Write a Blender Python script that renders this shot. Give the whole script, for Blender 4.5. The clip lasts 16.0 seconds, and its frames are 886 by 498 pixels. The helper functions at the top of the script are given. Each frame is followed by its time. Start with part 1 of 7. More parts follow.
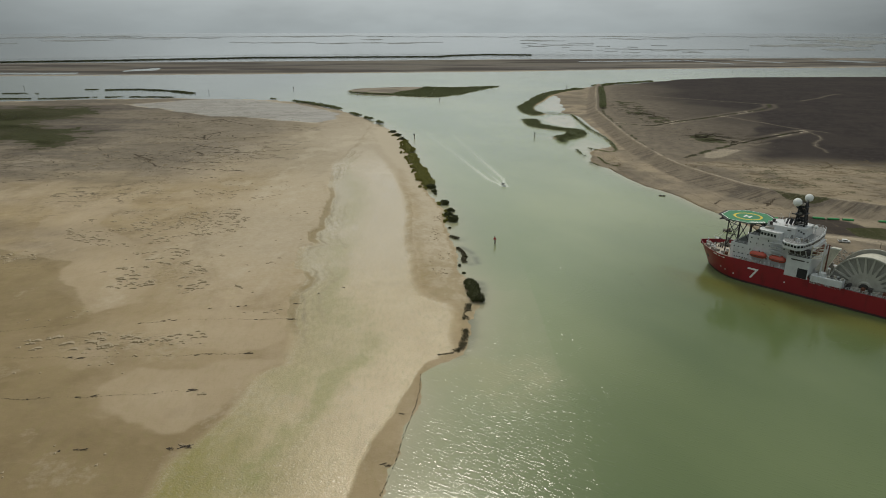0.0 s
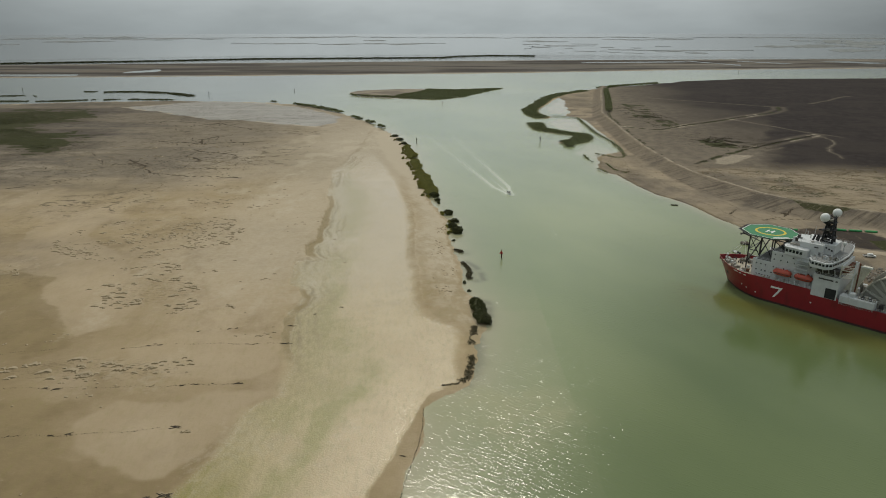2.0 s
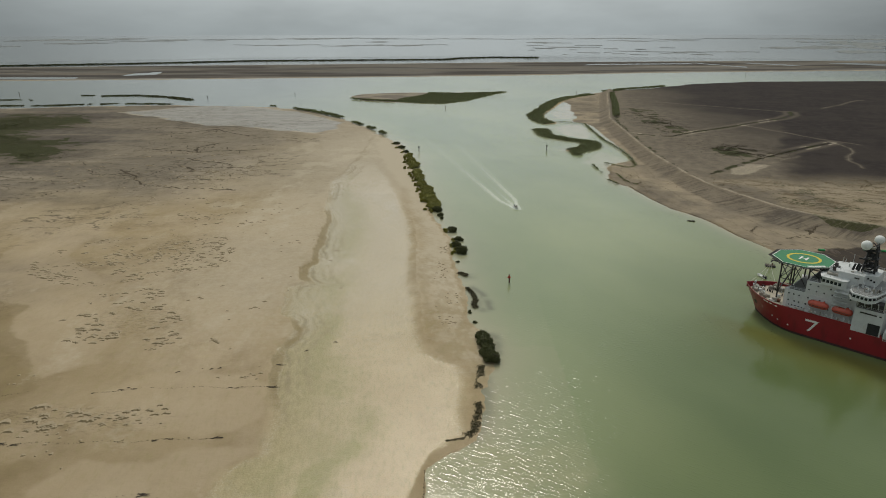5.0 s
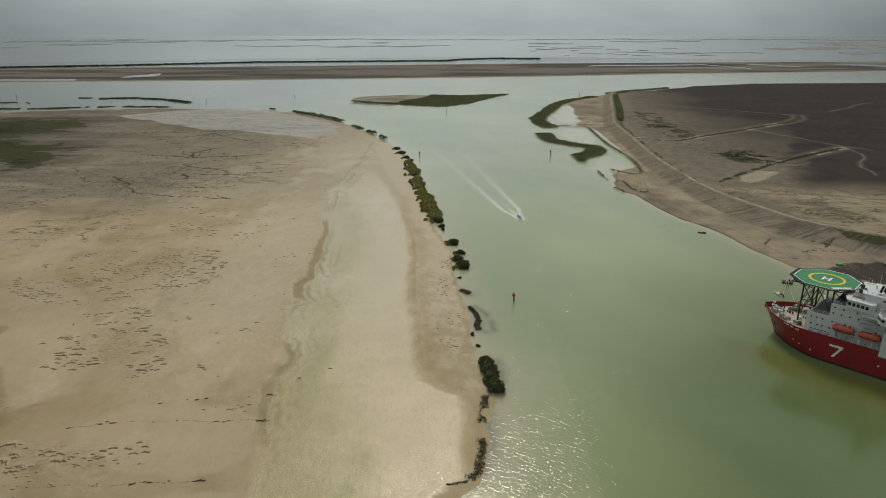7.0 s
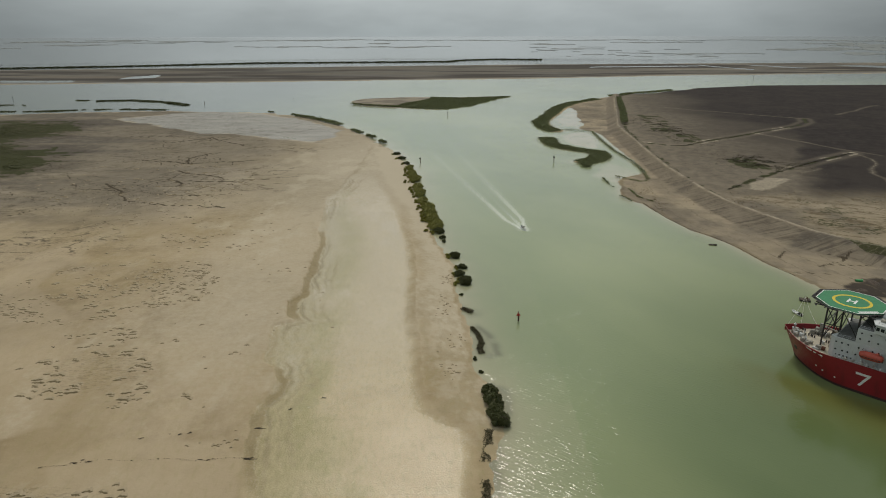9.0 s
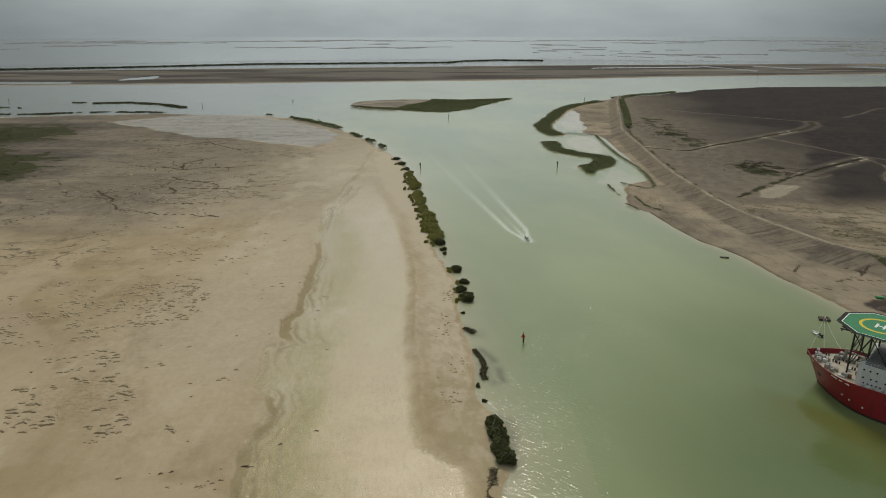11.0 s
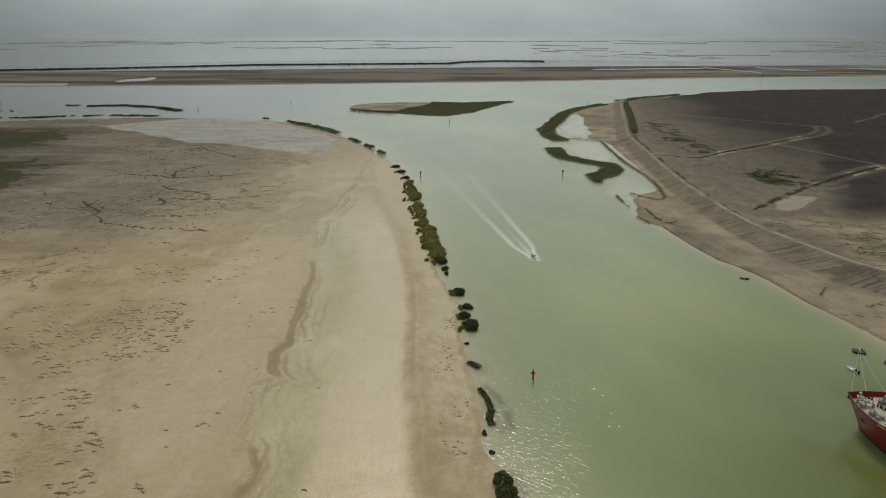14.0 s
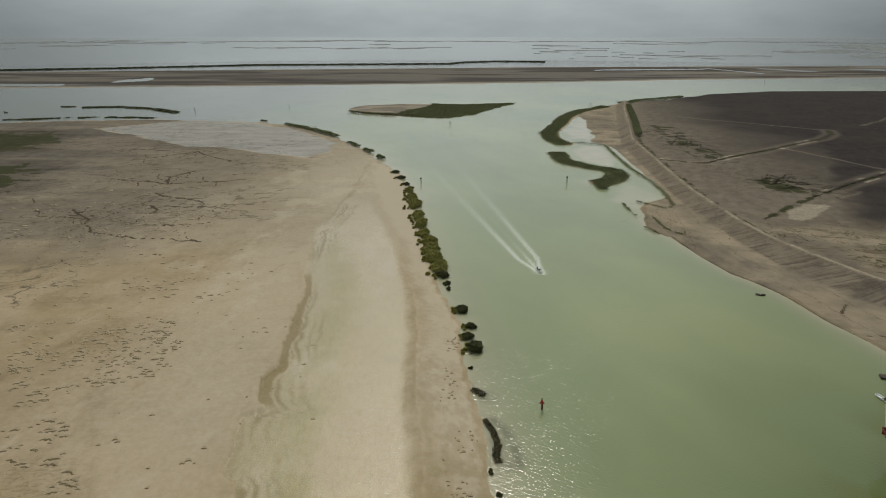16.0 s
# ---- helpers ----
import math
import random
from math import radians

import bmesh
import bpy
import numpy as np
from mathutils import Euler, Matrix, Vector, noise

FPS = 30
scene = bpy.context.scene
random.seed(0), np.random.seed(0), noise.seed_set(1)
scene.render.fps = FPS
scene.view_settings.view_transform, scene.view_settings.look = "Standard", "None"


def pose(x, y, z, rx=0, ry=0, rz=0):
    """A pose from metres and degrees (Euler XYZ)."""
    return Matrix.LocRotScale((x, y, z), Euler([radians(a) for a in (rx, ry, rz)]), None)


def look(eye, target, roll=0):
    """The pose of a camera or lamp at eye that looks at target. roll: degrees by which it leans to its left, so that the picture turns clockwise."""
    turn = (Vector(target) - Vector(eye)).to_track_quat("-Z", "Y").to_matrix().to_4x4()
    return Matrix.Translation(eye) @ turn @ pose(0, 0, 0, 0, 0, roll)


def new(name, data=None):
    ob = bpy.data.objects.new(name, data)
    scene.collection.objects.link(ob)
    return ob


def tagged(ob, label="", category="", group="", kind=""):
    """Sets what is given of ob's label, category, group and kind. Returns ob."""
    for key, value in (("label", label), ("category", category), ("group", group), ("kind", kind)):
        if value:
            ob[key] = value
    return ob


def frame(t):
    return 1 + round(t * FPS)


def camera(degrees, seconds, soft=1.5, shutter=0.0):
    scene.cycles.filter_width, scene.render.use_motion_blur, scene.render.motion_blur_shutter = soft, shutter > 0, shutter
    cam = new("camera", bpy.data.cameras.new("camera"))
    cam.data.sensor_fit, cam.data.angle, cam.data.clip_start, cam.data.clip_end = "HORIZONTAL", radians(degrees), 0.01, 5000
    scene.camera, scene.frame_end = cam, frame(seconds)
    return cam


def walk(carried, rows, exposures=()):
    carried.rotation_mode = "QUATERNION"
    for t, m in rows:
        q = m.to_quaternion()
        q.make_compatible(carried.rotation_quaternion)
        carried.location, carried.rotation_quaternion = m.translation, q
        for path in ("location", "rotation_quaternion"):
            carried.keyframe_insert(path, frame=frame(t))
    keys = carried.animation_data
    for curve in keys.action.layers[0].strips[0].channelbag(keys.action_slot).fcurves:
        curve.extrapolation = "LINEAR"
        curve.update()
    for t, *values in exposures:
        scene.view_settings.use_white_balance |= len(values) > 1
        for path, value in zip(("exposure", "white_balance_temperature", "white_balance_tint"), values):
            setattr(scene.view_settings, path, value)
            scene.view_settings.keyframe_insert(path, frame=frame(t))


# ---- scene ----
cam = camera(70.0, 16.0, soft=1.0)
# seconds, x, y, height, yaw, pitch, roll
ROWS = [
    (0.0, 0.00, 0.00, 110.00, 0.000, -19.039, -0.016),
    (1.0, -0.45, 9.18, 110.60, 0.118, -19.014, -0.033),
    (2.0, -0.77, 18.05, 111.41, 0.225, -18.990, -0.051),
    (3.0, -0.99, 26.66, 112.39, 0.323, -18.967, -0.069),
    (4.0, -1.12, 35.05, 113.47, 0.412, -18.945, -0.085),
    (5.0, -1.20, 43.27, 114.63, 0.490, -18.925, -0.100),
    (6.0, -1.24, 51.37, 115.83, 0.559, -18.906, -0.112),
    (7.0, -1.28, 59.38, 117.02, 0.618, -18.890, -0.122),
    (8.0, -1.33, 67.34, 118.21, 0.668, -18.876, -0.129),
    (9.0, -1.42, 75.28, 119.36, 0.709, -18.865, -0.131),
    (10.0, -1.55, 83.23, 120.48, 0.740, -18.857, -0.130),
    (11.0, -1.76, 91.21, 121.56, 0.762, -18.852, -0.124),
    (12.0, -2.05, 99.25, 122.61, 0.774, -18.851, -0.112),
    (13.0, -2.44, 107.37, 123.65, 0.777, -18.855, -0.095),
    (14.0, -2.94, 115.59, 124.70, 0.772, -18.862, -0.071),
    (15.0, -3.57, 123.91, 125.78, 0.757, -18.875, -0.040),
    (16.0, -4.34, 132.36, 126.94, 0.733, -18.892, -0.001),
]
walk(cam, [(t, pose(x, y, z, 90 + pitch, 0, yaw) @ pose(0, 0, 0, 0, 0, roll)) for t, x, y, z, yaw, pitch, roll in ROWS],
     exposures=[(0, 0.0), (6, -0.02), (16, -0.08)])

# ---- daylight: thin overcast, veiled sun ahead of the camera ----
SUN_ELEVATION, SUN_AZIMUTH = 49.0, 0.0   # degrees; azimuth from +y towards +x
world = bpy.data.worlds.new("overcast_sky")
scene.world = world
world.use_nodes = True
wn, wl = world.node_tree.nodes, world.node_tree.links
wn.clear()
sky = wn.new("ShaderNodeTexSky")
sky.sky_type, sky.sun_disc = "NISHITA", False
sky.sun_elevation, sky.sun_rotation = radians(SUN_ELEVATION), radians(SUN_AZIMUTH)
sky.air_density, sky.dust_density, sky.altitude = 1.0, 4.0, 0
grey = wn.new("ShaderNodeHueSaturation")
grey.inputs["Saturation"].default_value = 0.22
coord = wn.new("ShaderNodeTexCoord")
stretch = wn.new("ShaderNodeMapping")
stretch.inputs["Scale"].default_value = (1.0, 1.0, 3.5)
cloud = wn.new("ShaderNodeTexNoise")
cloud.inputs["Scale"].default_value, cloud.inputs["Detail"].default_value, cloud.inputs["Roughness"].default_value = 2.2, 5.0, 0.55
ramp = wn.new("ShaderNodeMapRange")
ramp.inputs["From Min"].default_value, ramp.inputs["From Max"].default_value = 0.3, 0.7
ramp.inputs["To Min"].default_value, ramp.inputs["To Max"].default_value = 0.76, 1.16
veil = wn.new("ShaderNodeMix")
veil.data_type, veil.blend_type = "RGBA", "MULTIPLY"
veil.inputs["Factor"].default_value = 1.0
flat = wn.new("ShaderNodeMix")
flat.data_type, flat.blend_type = "RGBA", "MIX"
flat.inputs["Factor"].default_value = 0.85
flat.inputs["B"].default_value = (4.22, 4.78, 4.88, 1)
back = wn.new("ShaderNodeBackground")
back.inputs["Strength"].default_value = 0.105
out = wn.new("ShaderNodeOutputWorld")
wl.new(sky.outputs["Color"], grey.inputs["Color"])
wl.new(grey.outputs["Color"], flat.inputs["A"])
wl.new(coord.outputs["Generated"], stretch.inputs["Vector"])
wl.new(stretch.outputs["Vector"], cloud.inputs["Vector"])
wl.new(cloud.outputs["Fac"], ramp.inputs["Value"])
wl.new(flat.outputs["Result"], veil.inputs["A"])
wl.new(ramp.outputs["Result"], veil.inputs["B"])
# an overcast sky is brighter overhead than at the horizon
axes = wn.new("ShaderNodeSeparateXYZ")
rise = wn.new("ShaderNodeMapRange")
rise.inputs["From Min"].default_value, rise.inputs["From Max"].default_value = 0.0, 0.9
rise.inputs["To Min"].default_value, rise.inputs["To Max"].default_value = 0.80, 2.1
dome_mix = wn.new("ShaderNodeMix")
dome_mix.data_type, dome_mix.blend_type = "RGBA", "MULTIPLY"
dome_mix.inputs["Factor"].default_value = 1.0
wl.new(coord.outputs["Generated"], axes.inputs["Vector"])
wl.new(axes.outputs["Z"], rise.inputs["Value"])
wl.new(veil.outputs["Result"], dome_mix.inputs["A"])
wl.new(rise.outputs["Result"], dome_mix.inputs["B"])
# the cloud is thinnest ahead, about the veiled sun's side
ahead = wn.new("ShaderNodeVectorMath")
ahead.operation = "DOT_PRODUCT"
ahead.inputs[1].default_value = (-0.02, 0.9998, 0.0)
glow = wn.new("ShaderNodeMapRange")
glow.inputs["From Min"].default_value, glow.inputs["From Max"].default_value = 0.80, 1.0
glow.inputs["To Min"].default_value, glow.inputs["To Max"].default_value = 0.61, 1.24
thin_mix = wn.new("ShaderNodeMix")
thin_mix.data_type, thin_mix.blend_type = "RGBA", "MULTIPLY"
thin_mix.inputs["Factor"].default_value = 1.0
wl.new(coord.outputs["Generated"], ahead.inputs[0])
wl.new(ahead.outputs["Value"], glow.inputs["Value"])
wl.new(dome_mix.outputs["Result"], thin_mix.inputs["A"])
wl.new(glow.outputs["Result"], thin_mix.inputs["B"])
wl.new(thin_mix.outputs["Result"], back.inputs["Color"])
wl.new(back.outputs["Background"], out.inputs["Surface"])

sun_data = bpy.data.lights.new("sun", "SUN")
sun_data.energy, sun_data.angle, sun_data.color = 1.5, radians(14), (1.0, 0.94, 0.82)
sun = new("sun", sun_data)
az, el = radians(SUN_AZIMUTH), radians(SUN_ELEVATION)
sun.matrix_world = look((math.sin(az) * math.cos(el) * 600, math.cos(az) * math.cos(el) * 600, math.sin(el) * 600), (0, 0, 0))

# ---- materials ----
def material(name):
    m = bpy.data.materials.new(name)
    m.use_nodes = True
    nt = m.node_tree
    return m, nt, nt.nodes["Principled BSDF"]


def link(nt, a, b):
    nt.links.new(a, b)


def tex_noise(nt, scale, detail=4.0, rough=0.55, space="Object", stretch=None, distort=0.0):
    c = nt.nodes.new("ShaderNodeTexCoord")
    n = nt.nodes.new("ShaderNodeTexNoise")
    n.inputs["Scale"].default_value, n.inputs["Detail"].default_value = scale, detail
    n.inputs["Roughness"].default_value, n.inputs["Distortion"].default_value = rough, distort
    src = c.outputs[space]
    if stretch:
        mp = nt.nodes.new("ShaderNodeMapping")
        mp.vector_type = "TEXTURE"
        mp.inputs["Scale"].default_value = tuple(1 / v for v in stretch[:3])
        if len(stretch) > 3:
            mp.inputs["Rotation"].default_value = (0, 0, radians(stretch[3]))
        link(nt, src, mp.inputs["Vector"])
        src = mp.outputs["Vector"]
    link(nt, src, n.inputs["Vector"])
    return n.outputs["Fac"]


def remap(nt, value, a, b, c=0.0, d=1.0):
    r = nt.nodes.new("ShaderNodeMapRange")
    for key, v in (("From Min", a), ("From Max", b), ("To Min", c), ("To Max", d)):
        r.inputs[key].default_value = v
    link(nt, value, r.inputs["Value"])
    return r.outputs["Result"]


def calc(nt, op, a, b=None):
    m = nt.nodes.new("ShaderNodeMath")
    m.operation = op
    for i, v in enumerate((a, b)):
        if v is None:
            continue
        if isinstance(v, (int, float)):
            m.inputs[i].default_value = v
        else:
            link(nt, v, m.inputs[i])
    return m.outputs["Value"]


def blend(nt, a, b, fac, mode="MIX"):
    m = nt.nodes.new("ShaderNodeMix")
    m.data_type, m.blend_type = "RGBA", mode
    for key, v in (("A", a), ("B", b)):
        if isinstance(v, tuple):
            m.inputs[key].default_value = (*v, 1)
        else:
            link(nt, v, m.inputs[key])
    if isinstance(fac, (int, float)):
        m.inputs["Factor"].default_value = fac
    else:
        link(nt, fac, m.inputs["Factor"])
    return m.outputs["Result"]


def relief(nt, bsdf, height, strength, distance):
    b = nt.nodes.new("ShaderNodeBump")
    b.inputs["Strength"].default_value, b.inputs["Distance"].default_value = strength, distance
    link(nt, height, b.inputs["Height"])
    link(nt, b.outputs["Normal"], bsdf.inputs["Normal"])


def zone(nt, name):
    a = nt.nodes.new("ShaderNodeAttribute")
    a.attribute_name = name
    return a.outputs["Fac"]


def plain(name, color, rough=0.5, metal=0.0, vary=0.12, scale=0.8, bump=0.0, dirt=None, coat=0.0):
    """A painted or solid surface: two scales of variation, dirt patches, fine relief."""
    m, nt, p = material(name)
    p.inputs["Roughness"].default_value, p.inputs["Metallic"].default_value = rough, metal
    big, fine = tex_noise(nt, scale, 5), tex_noise(nt, scale * 9, 3)
    dark = tuple(c * (1 - 2 * vary) for c in color)
    c = blend(nt, dark, color, remap(nt, big, 0.3, 0.62))
    c = blend(nt, c, tuple(min(1, v * (1 + vary)) for v in color), remap(nt, fine, 0.45, 0.8, 0, 0.6))
    if dirt:
        c = blend(nt, c, dirt, remap(nt, tex_noise(nt, scale * 2.3, 6, 0.65, stretch=(1, 1, 0.25)), 0.56, 0.75, 0, 0.7))
    link(nt, c, p.inputs["Base Color"])
    link(nt, remap(nt, fine, 0.3, 0.7, max(0.03, rough - 0.08), min(1, rough + 0.12)), p.inputs["Roughness"])
    if bump:
        relief(nt, p, fine, 0.5, bump)
    return m


def ragged(nt, value, grain, reach=0.8, soft=0.14):
    """A zone's weight with a crisp, uneven edge."""
    shifted = calc(nt, "ADD", value, calc(nt, "MULTIPLY", calc(nt, "SUBTRACT", grain, 0.5), reach))
    return remap(nt, shifted, 0.5 - soft, 0.5 + soft)


def ground_material():
    m, nt, p = material("coastal_ground")
    n_big, n_mid = tex_noise(nt, 0.012, 6, 0.6), tex_noise(nt, 0.055, 6, 0.62, stretch=(1.1, 0.7, 1, 12))
    n_fine, n_grain = tex_noise(nt, 0.45, 7, 0.68), tex_noise(nt, 2.2, 5, 0.65)
    n_patch = tex_noise(nt, 0.16, 7, 0.66, stretch=(0.7, 1.2, 1))
    sand = blend(nt, (0.275, 0.212, 0.126), (0.375, 0.302, 0.208), remap(nt, n_big, 0.35, 0.65))
    sand = blend(nt, sand, (0.385, 0.315, 0.232), remap(nt, tex_noise(nt, 0.02, 3, 0.45, stretch=(1, 0.6, 1, 35)), 0.48, 0.62, 0, 0.7))
    sand = blend(nt, sand, (0.225, 0.172, 0.105), remap(nt, n_mid, 0.47, 0.70, 0, 0.65))
    sand = blend(nt, sand, (0.415, 0.342, 0.228), remap(nt, n_patch, 0.52, 0.72, 0, 0.5))
    sand = blend(nt, sand, (0.25, 0.19, 0.115), remap(nt, n_grain, 0.54, 0.72, 0, 0.5))
    sand = blend(nt, sand, (1.14, 1.10, 1.02), 1.0, "MULTIPLY")
    film = blend(nt, (0.490, 0.385, 0.228), (0.430, 0.332, 0.190), remap(nt, n_mid, 0.4, 0.65))
    n_flow = tex_noise(nt, 0.5, 6, 0.7, stretch=(1.4, 0.45, 1, 6))
    film = blend(nt, film, (0.30, 0.255, 0.150), remap(nt, n_patch, 0.55, 0.70, 0, 0.4))
    film = blend(nt, film, (0.29, 0.25, 0.140), remap(nt, n_flow, 0.50, 0.72, 0, 0.55))
    film = blend(nt, film, (0.50, 0.42, 0.285), remap(nt, n_grain, 0.52, 0.72, 0, 0.6))
    olive = blend(nt, (0.345, 0.280, 0.140), (0.270, 0.215, 0.098), remap(nt, n_flow, 0.4, 0.65))
    sand = blend(nt, sand, (0.222, 0.163, 0.088), calc(nt, "MULTIPLY", zone(nt, "damp_vignette"), remap(nt, n_patch, 0.3, 0.7, 0.5, 1)))
    film = blend(nt, film, olive, calc(nt, "MULTIPLY", zone(nt, "olive"), remap(nt, n_fine, 0.3, 0.7, 0.65, 1)))
    rosy = blend(nt, (0.400, 0.310, 0.200), (0.445, 0.350, 0.236), remap(nt, n_mid, 0.38, 0.64))
    sand = blend(nt, sand, rosy, calc(nt, "MULTIPLY", zone(nt, "pink"), 0.85))
    khaki = blend(nt, (0.262, 0.198, 0.106), (0.212, 0.156, 0.084), remap(nt, n_mid, 0.38, 0.64))
    khaki = blend(nt, khaki, (0.300, 0.228, 0.130), remap(nt, n_patch, 0.52, 0.68, 0, 0.6))
    sand = blend(nt, sand, khaki, calc(nt, "MULTIPLY", zone(nt, "brown"), 0.80))
    film = blend(nt, film, (0.235, 0.195, 0.052), calc(nt, "MULTIPLY", zone(nt, "moss"), remap(nt, n_flow, 0.3, 0.7, 0.55, 1)))
    c = blend(nt, sand, film, zone(nt, "film"))
    c = blend(nt, c, (0.262, 0.215, 0.118), calc(nt, "MULTIPLY", zone(nt, "mottle"), remap(nt, n_fine, 0.32, 0.62, 0.10, 0.55)))
    c = blend(nt, c, blend(nt, (0.300, 0.276, 0.240), (0.240, 0.222, 0.194), remap(nt, tex_noise(nt, 0.03, 5, 0.6, stretch=(0.6, 1.6, 1)), 0.4, 0.62)), zone(nt, "silt_and_haze"))
    algae = calc(nt, "MULTIPLY", ragged(nt, zone(nt, "algae"), n_flow, 1.5, 0.5), remap(nt, n_fine, 0.28, 0.62, 0.42, 0.86))
    c = blend(nt, c, (0.235, 0.222, 0.075), algae)
    wet = blend(nt, (0.245, 0.190, 0.098), (0.200, 0.150, 0.076), remap(nt, n_fine, 0.4, 0.62))
    c = blend(nt, c, wet, calc(nt, "MULTIPLY", ragged(nt, zone(nt, "wet"), n_patch, 1.2, 0.36), 0.58))
    n_iso = tex_noise(nt, 0.10, 7, 0.66, stretch=(1.1, 0.8, 1, -20))
    mud = blend(nt, (0.134, 0.114, 0.092), (0.092, 0.078, 0.065), remap(nt, n_iso, 0.35, 0.65))
    mud = blend(nt, mud, (0.195, 0.160, 0.115), remap(nt, n_fine, 0.52, 0.72, 0, 0.35))
    c = blend(nt, c, mud, ragged(nt, zone(nt, "mud"), n_iso, 0.3, 0.49))
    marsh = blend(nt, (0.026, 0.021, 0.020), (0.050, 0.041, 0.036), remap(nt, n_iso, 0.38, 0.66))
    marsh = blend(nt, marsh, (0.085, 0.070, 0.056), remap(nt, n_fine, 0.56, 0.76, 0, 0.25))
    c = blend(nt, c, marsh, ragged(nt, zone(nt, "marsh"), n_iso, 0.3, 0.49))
    green = blend(nt, (0.030, 0.034, 0.012), (0.062, 0.062, 0.026), remap(nt, n_grain, 0.35, 0.65))
    c = blend(nt, c, green, calc(nt, "MULTIPLY", ragged(nt, zone(nt, "green"), n_fine, 1.3, 0.10), 0.92))
    c = blend(nt, c, (0.50, 0.425, 0.315), calc(nt, "MULTIPLY", ragged(nt, zone(nt, "pale"), n_fine, 1.0, 0.35), 0.8))
    # pit marks: dark colour painted for the shade in the hollows
    n_pit = tex_noise(nt, 0.75, 4, 0.62, stretch=(0.55, 1.2, 1, 6), distort=0.8)
    pit = calc(nt, "MULTIPLY", ragged(nt, calc(nt, "MULTIPLY", zone(nt, "pits"), 0.38), n_pit, 2.4, 0.08), zone(nt, "pits"))
    n_vein = tex_noise(nt, 0.028, 7, 0.62, stretch=(0.8, 1.3, 1, 10), distort=0.6)
    vein = remap(nt, calc(nt, "ABSOLUTE", calc(nt, "SUBTRACT", n_vein, 0.5)), 0.008, 0.028, 1, 0)
    vein = calc(nt, "MULTIPLY", calc(nt, "MULTIPLY", vein, zone(nt, "veins")), remap(nt, n_patch, 0.40, 0.56, 0.1, 0.9))
    shade = calc(nt, "MULTIPLY", zone(nt, "veins"), remap(nt, n_fine, 0.50, 0.66, 0, 0.36))
    c = blend(nt, c, (0.105, 0.084, 0.058), calc(nt, "MAXIMUM", vein, shade))
    # rills down the levee's outer face, tide lines along its beach, brown heath on the tan flats
    slope = nt.nodes.new("ShaderNodeCombineXYZ")
    link(nt, calc(nt, "ADD", zone(nt, "arc"), calc(nt, "MULTIPLY", zone(nt, "off"), 0.35)), slope.inputs["X"])
    link(nt, calc(nt, "MULTIPLY", zone(nt, "off"), 0.10), slope.inputs["Y"])
    n_rill = nt.nodes.new("ShaderNodeTexNoise")
    n_rill.inputs["Scale"].default_value, n_rill.inputs["Detail"].default_value, n_rill.inputs["Roughness"].default_value = 0.42, 5.0, 0.68
    link(nt, slope.outputs["Vector"], n_rill.inputs["Vector"])
    rill = calc(nt, "MULTIPLY", remap(nt, n_rill.outputs["Fac"], 0.50, 0.66), zone(nt, "face"))
    c = blend(nt, c, (0.070, 0.054, 0.042), calc(nt, "MULTIPLY", rill, 0.60))
    c = blend(nt, c, (0.255, 0.205, 0.150), calc(nt, "MULTIPLY", calc(nt, "MULTIPLY", remap(nt, n_rill.outputs["Fac"], 0.46, 0.32), zone(nt, "face")), 0.55))
    shore_at = zone(nt, "inshore")
    tide = remap(nt, calc(nt, "PINGPONG", calc(nt, "ADD", shore_at, calc(nt, "MULTIPLY", n_patch, 5.0)), 6.5), 0.25, 0.75, 1, 0)
    tide = calc(nt, "MULTIPLY", calc(nt, "MULTIPLY", tide, remap(nt, n_fine, 0.44, 0.58)), remap(nt, shore_at, 2.0, 4.0, 0, 0.6))
    c = blend(nt, c, (0.125, 0.098, 0.070), tide)
    n_heath = tex_noise(nt, 0.11, 7, 0.70, stretch=(0.55, 1.5, 1, -24), distort=0.5)
    c = blend(nt, c, (0.118, 0.088, 0.052), calc(nt, "MULTIPLY", remap(nt, n_heath, 0.52, 0.60), calc(nt, "MULTIPLY", zone(nt, "heath"), 0.8)))
    crack = calc(nt, "MAXIMUM", ragged(nt, zone(nt, "crack"), n_fine, 0.9, 0.2), calc(nt, "MULTIPLY", pit, 0.25))
    c = blend(nt, c, (0.062, 0.047, 0.030), calc(nt, "MULTIPLY", crack, 0.9))
    link(nt, c, p.inputs["Base Color"])
    sheen = zone(nt, "film")
    spark = calc(nt, "MULTIPLY", remap(nt, tex_noise(nt, 2.0, 2, 0.6), 0.52, 0.60), sheen)
    link(nt, calc(nt, "SUBTRACT", calc(nt, "SUBTRACT", 0.92, calc(nt, "MULTIPLY", sheen, 0.62)), calc(nt, "MULTIPLY", spark, 0.16)), p.inputs["Roughness"])
    link(nt, calc(nt, "ADD", calc(nt, "ADD", 0.04, calc(nt, "MULTIPLY", sheen, 0.045)), calc(nt, "MULTIPLY", spark, 0.9)), p.inputs["Specular IOR Level"])
    grain = calc(nt, "ADD", calc(nt, "MULTIPLY", n_fine, 0.35), calc(nt, "MULTIPLY", n_grain, 0.14))
    grain = calc(nt, "SUBTRACT", grain, calc(nt, "ADD", calc(nt, "MULTIPLY", crack, 0.35), calc(nt, "MULTIPLY", rill, 0.5)))
    grain = calc(nt, "MULTIPLY", grain, remap(nt, sheen, 0.0, 1.0, 1.0, 0.35))
    ripple = calc(nt, "MULTIPLY", calc(nt, "MULTIPLY", tex_noise(nt, 1.5, 3, 0.65, stretch=(0.8, 1.2, 1, -30)), 0.24), sheen)
    relief(nt, p, calc(nt, "ADD", grain, ripple), 1.0, 0.5)
    return m


